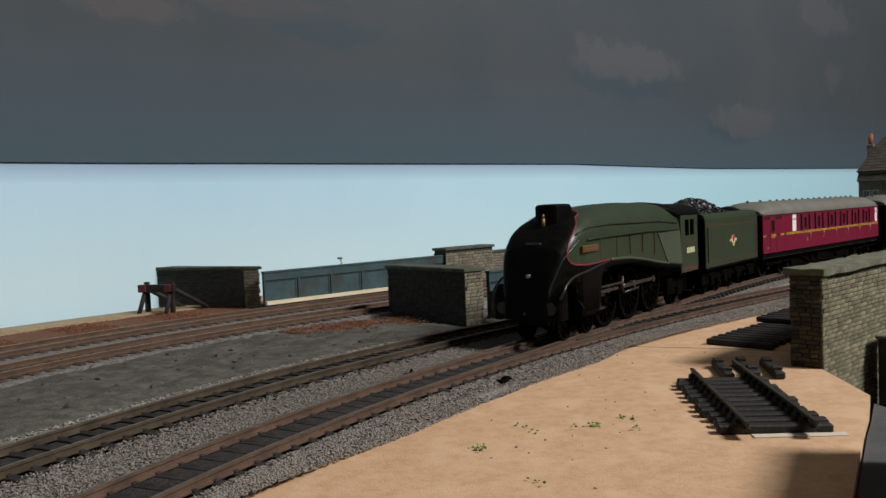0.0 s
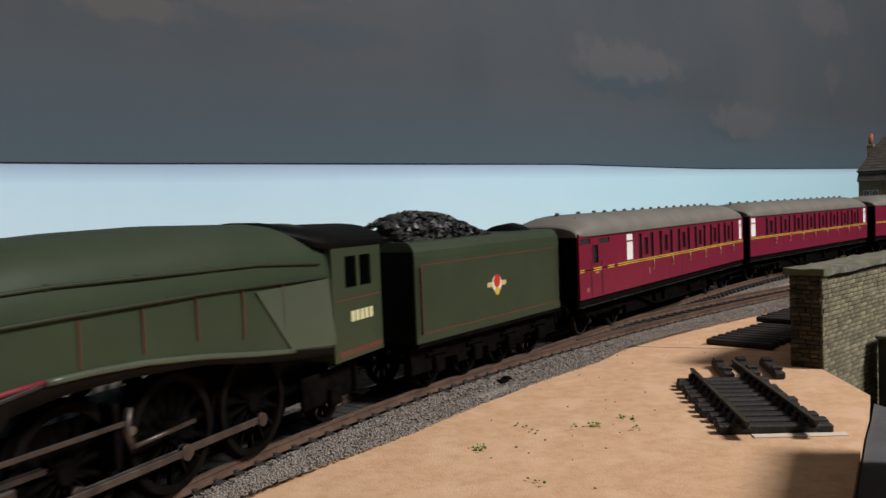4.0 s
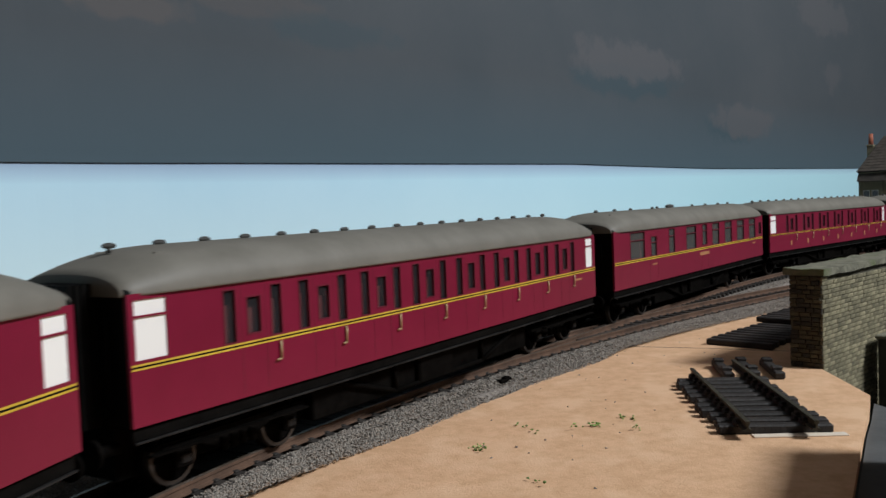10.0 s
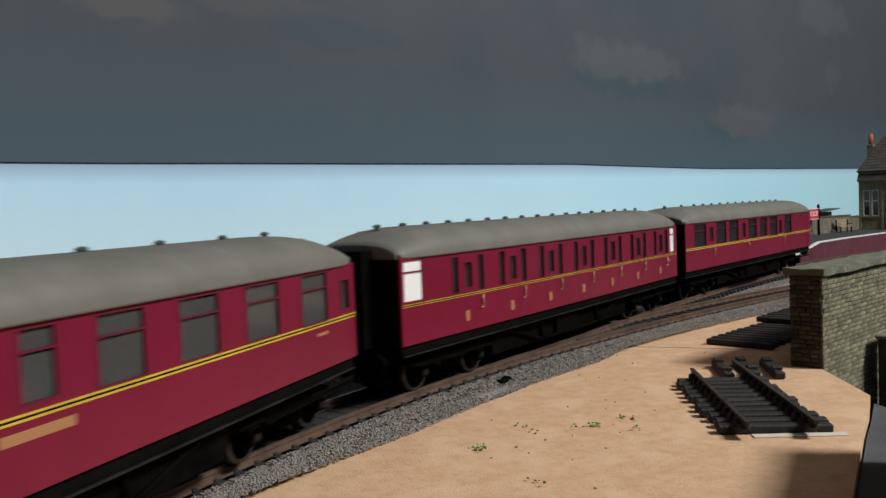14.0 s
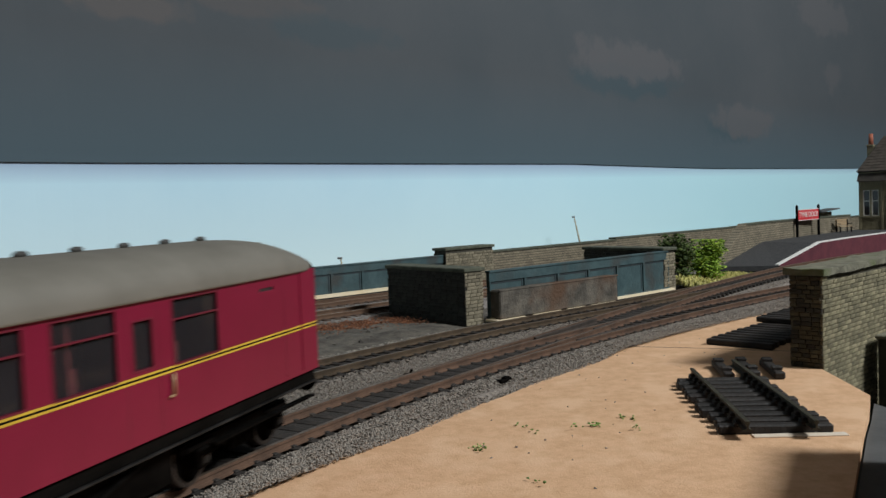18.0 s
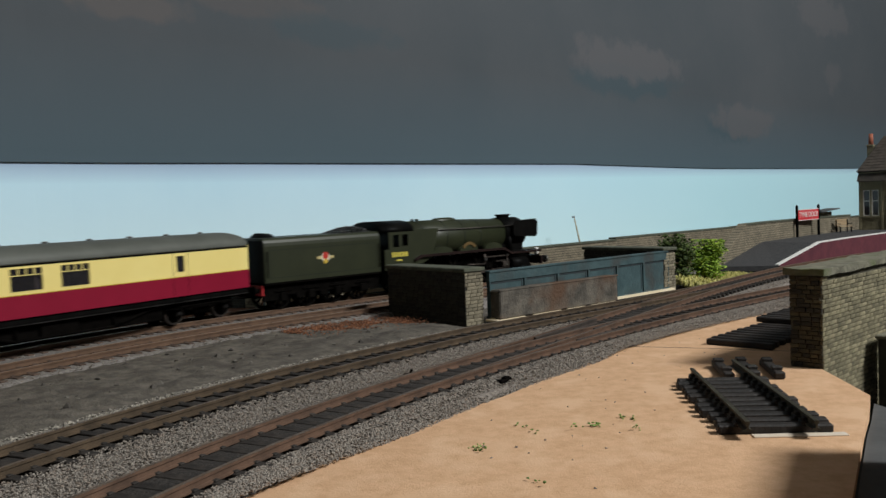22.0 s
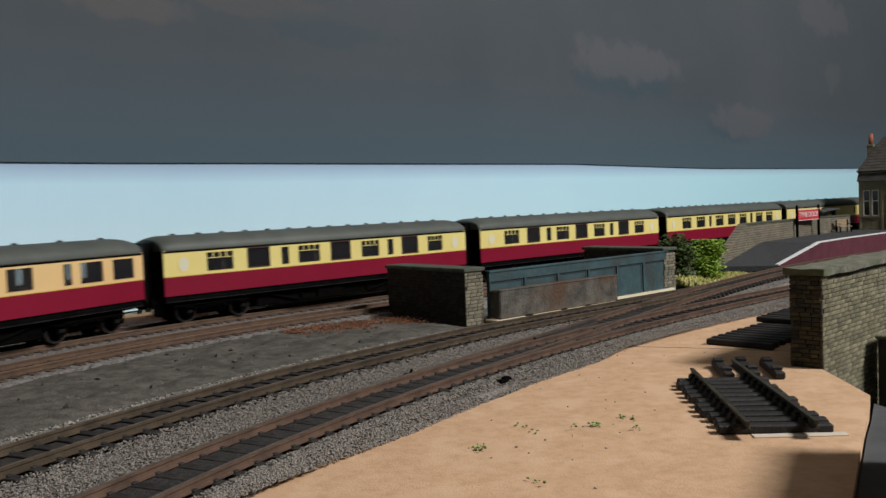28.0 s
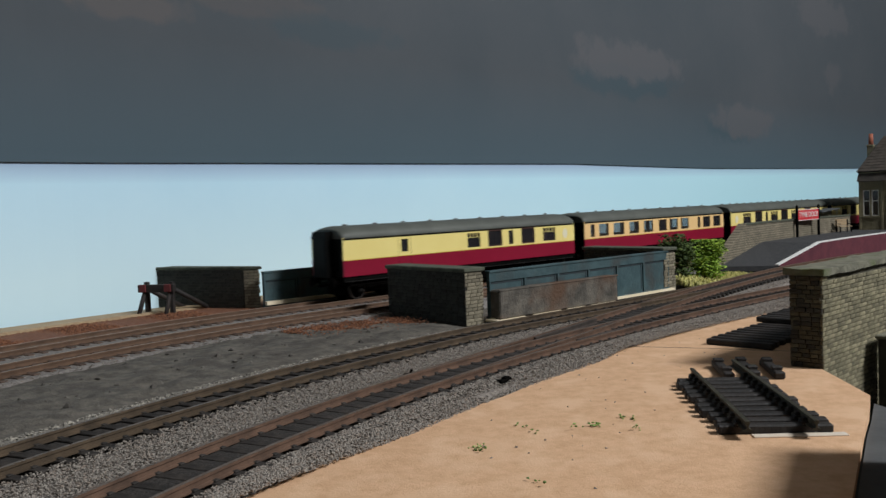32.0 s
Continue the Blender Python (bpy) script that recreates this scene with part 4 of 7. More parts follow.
for x, y, a in ((101.2, 313.5, 82), (110.2, 314, 84), (118.4, 311, 81)):
    sl = thing("loose_sleeper", at(x, y, -6, a), "loose black timber sleeper on the sand", "sleeper", "loose sleepers")
    part("timber", boxes((-13, 13, -1.9, 1.9, 0, 2.7), bev=0.5), "sleeper_old", sl)
    for u in (-7.5, 8.5):
        part("chair", boxes((u - 1.8, u + 1.8, -1.8, 1.8, 2.6, 3.9), bev=0.3), "sleeper_old", sl)

# timber buffer stop
bs_ = thing("buffer_stop", at(-190, 566, 0, -12), "old dark timber buffer stop with red-ended beam", "buffer stop")
part("beam", boxes((-13, 13, -2.2, 1.4, 10.4, 15.4), bev=0.3), "wood_dark", bs_)
for sx in (-9, 9):
    part("buffer_pad", boxes((sx - 2.4, sx + 2.4, -3.4, -2.2, 10.6, 15.6), bev=0.3), "red_dull", bs_, "faded red pad")
    part("upright", boxes((sx - 1.5, sx + 1.5, 1.4, 4.2, -5, 17), bev=0.3), "wood_dark", bs_)
    part("front_strut", cyl(bmesh.new(), (sx * 1.1, -8, -5), (sx, 1, 12), 1.5, n=6), "wood_dark", bs_)
    part("raking_strut", cyl(bmesh.new(), (sx, 3, 12.5), (sx + 9, 34, -4), 1.7, n=6), "wood_dark", bs_)

# pale derrick posts against the backscene
for s, off, z1, lean, lab in ((226, 92, 22, -3, "small pale crane jib against the backscene"), (536, 92, 43.5, -15, "tall pale crane jib against the backscene")):
    x, y = BACK.at(s, off)
    cr = thing("crane_jib", at(float(x), float(y), 0, 45), lab, "crane", "crane jibs")
    part("jib", cyl(bmesh.new(), (0, 0, -4), (lean, 0, z1), 1.3, 0.6, n=8), "jib_cream", cr)
    part("jib_head", boxes((lean - 3, lean + 1, -0.6, 0.6, z1 - 1.5, z1), bev=0.2), "grey_board", cr)

# ---- plants ----
def bush(x, y, r, h, n, seed, label, mat="leaf"):
    rng = np.random.default_rng(seed)
    b = thing("bush", at(x, y, -5), label, "bush", "bushes")
    bm = bmesh.new()
    for k in range(5):
        a = rng.uniform(0, 6.28)
        cyl(bm, (0, 0, 0), (r * 0.5 * math.cos(a), r * 0.5 * math.sin(a), h * rng.uniform(0.5, 0.8)), 0.9, 0.3, n=6)
    part("stems", bm, "wood_dark", b)
    cl = rng.normal(0, 1, (26, 3)) * [r * 0.42, r * 0.42, h * 0.2] + [0, 0, h * 0.55]
    p = cl[rng.integers(0, 26, n)] + rng.normal(0, 1, (n, 3)) * [r * 0.2, r * 0.2, h * 0.11]
    p[:, 2] = np.clip(p[:, 2], 0.5, h)
    g = grains("foliage", p, rng.uniform(0.7, 1.7, n), mat, b, seed, flat=0.4)
    g["kind"] = "stuff"
    return b


bush(174, 638, 13, 36, 2200, 11, "dark green bush beside the bridge abutment", "leaf_dark")
bush(201, 652, 15, 31, 2000, 12, "bright yellow-green bush beside the track")
bush(194, 640, 9, 18, 700, 13, "bright yellow-green bush beside the track")
rng = np.random.default_rng(3)
n = 3200
gx, gy = rng.uniform(0, 1, n), rng.normal(0, 1, n)
pts = np.column_stack([166 + 70 * gx + gy * 5, 622 + 60 * gx - gy * 7, -4.5 + 5.5 * np.exp(-gy ** 2) * rng.uniform(0.2, 1, n) * (1.1 - gx)])
tagged(grains("grass_tufts", pts, rng.uniform(0.6, 1.6, n), "grass", None, 4, flat=1.6), "pale yellow-green grass on the bank", "grass", "", "stuff")

weeds = []
for x, y, c in ((8, 227, 14), (20, 248, 5), (24, 242, 5), (42, 246, 12), (52, 252, 8), (52, 238, 6), (36, 243, 4), (20, 199, 4)):
    weeds.append(np.column_stack([x + rng.normal(0, 1.3, c), y + rng.normal(0, 1.7, c), -5.8 + abs(rng.normal(0, 0.6, c))]))
weeds = np.concatenate(weeds)
tagged(grains("weeds", weeds, rng.uniform(0.3, 0.68, len(weeds)), "bright_green", None, 9, flat=0.7), "tiny bright green weeds scattered on the sand", "weeds", "", "stuff")
litter = np.column_stack([rng.uniform(0, 130, 80), rng.uniform(190, 400, 80), np.full(80, -5.9)])
litter = litter[litter[:, 0] < (litter[:, 1] - 190) * 0.5 + 40]
tagged(grains("grit", litter, rng.uniform(0.2, 0.5, len(litter)), "ballast", None, 10), "stray grit on the sandy board", "grit", "", "stuff")

# ballast stones
def scatter(name, line, s0, s1, o0, o1, z, n, size, mat, label, seed, jitter=0.35, avoid=True):
    rng = np.random.default_rng(seed)
    s = rng.uniform(s0, s1, n)
    f0 = o0(s) if callable(o0) else np.full(n, float(o0))
    f1 = o1(s) if callable(o1) else np.full(n, float(o1))
    o = f0 + (f1 - f0) * rng.uniform(0, 1, n)
    x, y = line.at(s, o)
    zz = z(s, o) if callable(z) else np.full(n, float(z))
    return tagged(grains(name, np.column_stack([x, y, zz + rng.uniform(-jitter, jitter, n)]), rng.uniform(size[0], size[1], n), mat, None, seed), label, "ballast", "", "stuff")


def shoulder(s, o):
    return np.where(o < -18, -2.9 - (np.abs(o) - 18) * 0.42, np.where(o > -11.3, -4.1, np.where(o < -12.4, -2.85, -3.2)))


scatter("ballast_stones", MAIN, -60, 100, lambda s: sand_edge(s) - 1.5, -10, shoulder, 17000, (0.25, 0.52), "ballast", "grey granite ballast stones beside the main line", 21)
scatter("ballast_stones", MAIN, -60, 300, 9.8, lambda s: main_off(s) - 9.8, lambda s, o: np.where((o < 11.3) | (o > main_off(s) - 11.3), -4.1, np.where((o > 12.4) & (o < main_off(s) - 12.4), -2.9, -3.2)), 28000, (0.25, 0.5), "ballast", "grey granite ballast stones between the tracks", 22)
scatter("ballast_stones", SIDING, 8, 420, lambda s: sand_edge_siding(s) - 1.5, -10, shoulder, 30000, (0.25, 0.55), "ballast", "grey granite ballast stones along the siding", 23)
scatter("ballast_stones", MAIN, 120, 640, -24, 20, -4.2, 7000, (0.4, 0.7), "ballast", "grey ballast stones by the junction", 26)
scatter("ash_stones", BACK, -150, 300, -71, 25, -3.2, 15000, (0.3, 0.5), "ballast", "grey ash ballast on the back tracks", 24)
scatter("rust_ash", BACK, -150, 130, 24, 84, lambda s, o: -4.6 + 1.2 * np.sin(s * 0.11) * np.exp(-((o - 60) / 18) ** 2), 13000, (0.35, 0.7), "rust_grain", "rust-brown ash heaped along the backscene", 25)
rng = np.random.default_rng(31)
n = 5200
s = rng.uniform(55, 128, n)
x, y = BACK.at(s, -76 - (s - 55) * 0.32 + rng.normal(0, 8, n))
tagged(grains("rust_heap", np.column_stack([x, y, -4.6 + abs(rng.normal(0, 1.0, n))]), rng.uniform(0.3, 0.65, n), "rust_grain", None, 32), "heap of rust-brown ash beside the loop", "ash heap", "", "stuff")

lever = thing("point_lever", at(-13.5, 309, 0, 35), "small black point lever box between the rails", "point lever")
part("box", boxes((-2.6, 2.6, -1.6, 1.6, -4.6, -0.4), bev=0.4), "frame_black", lever)
part("handle", cyl(bmesh.new(), (0, 0, -0.6), (0.4, 0, 0.9), 0.5, n=8), "frame_black", lever)
part("tie_bar", boxes((-1, 1, -15, -1.6, -3.4, -2.7), bev=0.15), "frame_black", lever)
motor = thing("point_joint", at(20.5, 304, 0, 58), "black moulded tie-bar housing half buried in the ballast", "tie bar")
part("housing", boxes((-5, 3, -1.2, 1.2, -5, -2.6), (-2, 1.5, -1.0, 1.0, -2.7, -2.0), bev=0.35), "frame_black", motor)

scrap = thing("plaster_scrap", at(94.5, 228.2, -6, -3), "thin white scrap of plaster card on the sand", "scrap")
part("sheet", boxes((-13, 12, -1.6, 1.4, 0, 0.4), bev=0.15), "dusty_white", scrap)

# unseen block added beside the board to cast the shadow on the sand
upright = thing("shadow_caster", at(113.5, 208.5, -8.4, -26.6), "plain wooden block added out of sight to cast the corner shadow", "upright")
part("block", boxes((0, 60, -120, 0, 0, 33), bev=1.0), "wood", upright)

# lumps and pits of the grey plaster ground
def lumpy(name, line, s0, s1, o0, o1, z, amp, mat, label, seed):
    secs = []
    for s in np.arange(s0, s1 + 1, 4.0):
        a = o0(s) if callable(o0) else o0
        row = []
        for k in range(29):
            o = a + (o1 - a) * k / 28
            x, y = line.at(s, o)
            p = Vector((float(x) * 0.07, float(y) * 0.07, seed))
            e = min(1.0, k / 4, (28 - k) / 3)
            row.append((float(x), float(y), z + amp * e * (noise.noise(p) + 0.5 * noise.noise(p * 2.7)) + 1.2 * e))
        secs.append(row)
    return tagged(part(name, loft(secs, ends=False, smooth=True), mat, None), label, "ground", "", "structure")


lumpy("grey_bank", MAIN, -500, 250, lambda s: float(main_off(s)) + 27, 168, -5.0, 1.5, "grey_ground", "lumpy grey plaster ground between the track pairs", 3.0)
scatter("bank_stones", MAIN, -80, 240, lambda s: main_off(s) + 40, 160, -4.2, 160, (0.6, 1.9), "bank_stone", "dark lumps in the grey plaster ground", 43)
scatter("verge_stones", MAIN, -80, 260, lambda s: main_off(s) + 16, lambda s: main_off(s) + 27, -3.6, 5000, (0.35, 0.75), "pale_stone", "pale stone chippings beside the second track", 41)

# joint between two sheets of the sand board
part_ = slab("board_joint", [(80, 379), (111, 366.4), (142, 351.6), (142, 351.0), (111, 365.8), (80, 378.5)], -5.93, "oily", "dark joint between two sheets of the sandy board", thick=0.3)

# ---- the trains ----
CACHE = {}


def cached(key, build):
    if key not in CACHE:
        CACHE[key] = build()
    return CACHE[key]


def pierced(bm, x0, x1, z0, z1, y0, y1, holes, mi=0):
    """A plate from y0 to y1 with oblong holes (x0, x1, z0, z1) cut through."""
    xs = sorted({x0, x1, *[v for h in holes for v in h[:2]]})
    zs = sorted({z0, z1, *[v for h in holes for v in h[2:4]]})
    xs, zs = [v for v in xs if x0 <= v <= x1], [v for v in zs if z0 <= v <= z1]
    for za, zb in zip(zs, zs[1:]):
        start = None
        for xa, xb in zip(xs, xs[1:]):
            cx, cz = (xa + xb) / 2, (za + zb) / 2
            solid = not any(h[0] < cx < h[1] and h[2] < cz < h[3] for h in holes)
            if solid and start is None:
                start = xa
            if start is not None and (not solid or xb == xs[-1]):
                box(bm, start, xb if solid else xa, y0, y1, za, zb, mi=mi)
                start = None
    return bm


def wheelset_mesh(r, spokes=0, tread=2.6, mat=("wheel", "gunmetal")):
    """Two wheels on an axle along y, centred at the origin."""
    bm = bmesh.new()
    cyl(bm, (0, -8, 0), (0, 8, 0), 1.1, n=10)
    for sgn in (-1, 1):
        y0, y1 = sgn * 7.4, sgn * (7.4 + tread)
        n = 28
        def ring(y, rr):
            return [bm.verts.new((rr * math.cos(6.28318 * i / n), y, rr * math.sin(6.28318 * i / n))) for i in range(n)]
        rows = [ring(y0, r * 0.84), ring(y0, r + 0.9), ring(y0 + sgn * 0.6, r + 0.7), ring(y0 + sgn * 0.8, r), ring(y1, r - 0.1), ring(y1, r * 0.84)]
        for k, (a, b) in enumerate(zip(rows, rows[1:] + rows[:1])):
            for i in range(n):
                f = bm.faces.new((a[i], a[(i + 1) % n], b[(i + 1) % n], b[i]))
                f.material_index = 1 if k in (3, 4) else 0
        cyl(bm, (0, y0 + sgn * 0.3, 0), (0, y1 + sgn * 0.2, 0), r * 0.2, n=12)
        if spokes:
            for k in range(spokes):
                a = 2 * math.pi * k / spokes
                c, s = math.cos(a), math.sin(a)
                cyl(bm, (c * r * 0.15, (y0 + y1) / 2, s * r * 0.15), (c * r * 0.88, (y0 + y1) / 2, s * r * 0.88), 0.55, 0.4, n=6)
        else:
            cyl(bm, (0, y0 + sgn * 0.6, 0), (0, y1 - sgn * 0.9, 0), r * 0.86, n=n)
    bmesh.ops.recalc_face_normals(bm, faces=bm.faces)
    return data_of(bm, list(mat))


def spoked_wheel(r, spokes, side, tread=2.6):
    """One spoked wheel as a single casting: tyre with flange, spokes and hub; side is the sign of y it stands on."""
    bm = bmesh.new()
    y0, y1 = side * 7.4, side * (7.4 + tread)
    ym0, ym1 = side * 8.1, side * 9.3
    def ring(y, rr, half):
        out = []
        for k in range(spokes):
            a = 2 * math.pi * k / spokes
            step = 2 * math.pi / spokes
            for b in (a - half / rr, a + half / rr, a + step / 3, a + 2 * step / 3):
                out.append(bm.verts.new((rr * math.cos(b), y, rr * math.sin(b))))
        return out
    n = 4 * spokes
    rows = [ring(ym0, r * 0.85, 0.42), ring(y0, r * 0.86, 0.42), ring(y0, r + 0.9, 0.42), ring(y0 + side * 0.6, r + 0.7, 0.42), ring(y0 + side * 0.8, r, 0.42), ring(y1, r - 0.1, 0.42), ring(y1, r * 0.86, 0.42), ring(ym1, r * 0.85, 0.42)]
    for k, (a, b) in enumerate(zip(rows, rows[1:])):
        for i in range(n):
            bm.faces.new((a[i], a[(i + 1) % n], b[(i + 1) % n], b[i])).material_index = 1 if k in (4, 5) else 0
    hub0, hub1 = ring(ym0, r * 0.2, 0.3), ring(ym1, r * 0.2, 0.3)
    cap0, cap1 = ring(y0 + side * 0.2, r * 0.17, 0.25), ring(y1 + side * 0.2, r * 0.17, 0.25)
    for a, b in ((cap0, hub0), (hub1, cap1)):
        for i in range(n):
            bm.faces.new((a[i], a[(i + 1) % n], b[(i + 1) % n], b[i]))
    bm.faces.new(cap0)
    bm.faces.new(cap1)
    for i in range(n):
        j = (i + 1) % n
        if i % 4 == 0:
            for q in ((hub0[i], hub0[j], rows[0][j], rows[0][i]), (hub1[i], hub1[j], rows[7][j], rows[7][i]), (hub0[i], hub1[i], rows[7][i], rows[0][i]), (hub0[j], hub1[j], rows[7][j], rows[0][j])):
                bm.faces.new(q)
        else:
            bm.faces.new((rows[0][i], rows[0][j], rows[7][j], rows[7][i]))
            bm.faces.new((hub0[i], hub0[j], hub1[j], hub1[i]))
    bmesh.ops.recalc_face_normals(bm, faces=bm.faces)
    return data_of(bm, ["wheel", "tyre_dark"])


WHEELS = []      # (object, radius, station on the vehicle, train): turned as the trains run


def add_wheels(parent, x, z, r, key, train, spokes=0, mat=("wheel", "gunmetal")):
    if spokes:
        ob = link("wheelset", cached("axle", lambda: data_of(cyl(bmesh.new(), (0, -8, 0), (0, 8, 0), 1.1, n=10), "wheel")), parent, m=at(x, 0, z))
        for side in (-1, 1):
            link("wheel", cached(key + str(side), lambda: spoked_wheel(r, spokes, side)), ob)
    else:
        ob = link("wheelset", cached(key, lambda: wheelset_mesh(r, spokes, mat=mat)), parent, m=at(x, 0, z))
    WHEELS.append((ob, r, train))
    return ob


def bogie(parent, x, train, base=34.0, r=6.6):
    """A coach bogie: side frames with axle boxes and springs, bolster, two wheelsets."""
    def frame_mesh():
        bm = bmesh.new()
        for sy in (-1, 1):
            y0, y1 = sorted((sy * 11.2, sy * 12.6))
            bm2 = prism([(-base / 2 - 6, 8.6), (-base / 2 + 5, 8.6), (-6, 6.2), (6, 6.2), (base / 2 - 5, 8.6), (base / 2 + 6, 8.6), (base / 2 + 6, 10.6), (-base / 2 - 6, 10.6)], y0, y1)
            me = bpy.data.meshes.new("tmp")
            bm2.to_mesh(me)
            bm2.free()
            bm.from_mesh(me)
            bpy.data.meshes.remove(me)
            for sx in (-1, 1):
                box(bm, sx * base / 2 - 2.3, sx * base / 2 + 2.3, *sorted((sy * 11.0, sy * 14.2)), 4.6, 9.0, bev=0.4)
                box(bm, sx * base / 2 - 5.5, sx * base / 2 + 5.5, *sorted((sy * 12.8, sy * 13.6)), 9.0, 10.0, bev=0.2)
            for k in range(4):
                cyl(bm, (-4.5 + 3 * k, sy * 13.0, 5.2), (-4.5 + 3 * k, sy * 13.0, 9.2), 1.0, n=8)
        box(bm, -5, 5, -12, 12, 8.4, 11.6, bev=0.4)
        for sx in (-1, 1):
            box(bm, sx * (base / 2 + 6) - 0.8, sx * (base / 2 + 6) + 0.8, -12.6, 12.6, 9.2, 10.4)
        return data_of(bm, "frame_black")
    b = link("bogie", cached("bogie", frame_mesh), parent, m=at(x, 0, 0))
    for sx in (-1, 1):
        add_wheels(b, sx * base / 2, r, r, "coach_wheels", train)
        # small paler plate added as the glint on the axle box
        part("axle_box_cover", boxes((sx * base / 2 - 1.3, sx * base / 2 + 1.3, -14.6, -14.1, 5.6, 7.6), bev=0.2), "worn_edge", b)
    return b


def roof_mesh(L, hw, zg, zt, mat, dome=26.0, drop=5.0, over=0.8):
    """An arched roof whose crown falls towards rounded ends."""
    secs = []
    stations = [-L / 2 - over + dome * k / 8 for k in range(8)]
    stations = stations + [-x for x in stations[::-1]]
    stations = stations[:8] + list(np.linspace(-L / 2 + dome, L / 2 - dome, 7)) + stations[8:]
    for x in stations:
        e = min(1.0, (L / 2 + over - abs(x)) / dome)
        k = 1 - (1 - e) ** 2.4
        top = zt - drop * (1 - k)
        w = hw + 0.7 - 1.6 * (1 - k) ** 2
        row = [(x, -w, zg - 0.5)]
        for i in range(25):
            a = math.pi * i / 24
            cy, sz = math.cos(a), math.sin(a)
            row.append((x, -w * math.copysign(abs(cy) ** 0.80, cy), zg + (top - zg) * sz ** 0.9))
        row.append((x, w, zg - 0.5))
        secs.append(row)
    return data_of(loft(secs, close=True), mat)


def ventilator(kind):
    bm = bmesh.new()
    if kind == "torpedo":
        cyl(bm, (0, 0, -0.8), (0, 0, 0.3), 0.6, n=8)
        for a, b, r0, r1 in ((-1.7, -0.8, 0.35, 0.68), (-0.8, 0.8, 0.68, 0.68), (0.8, 1.7, 0.68, 0.35)):
            cyl(bm, (a, 0, 0.75), (b, 0, 0.75), r0, r1, n=10)
    elif kind == "tank":
        for k in range(5):
            cyl(bm, (-5 + 2 * k, 0, 0.9), (-3 + 2 * k, 0, 0.9), (0.8, 1.1, 1.2, 1.2, 1.1)[k], (1.1, 1.2, 1.2, 1.1, 0.8)[k], n=10)
    else:
        box(bm, -2, 2, -1.2, 1.2, -0.6, 0.8, bev=0.4)
    return data_of(bm, "vent_grey")


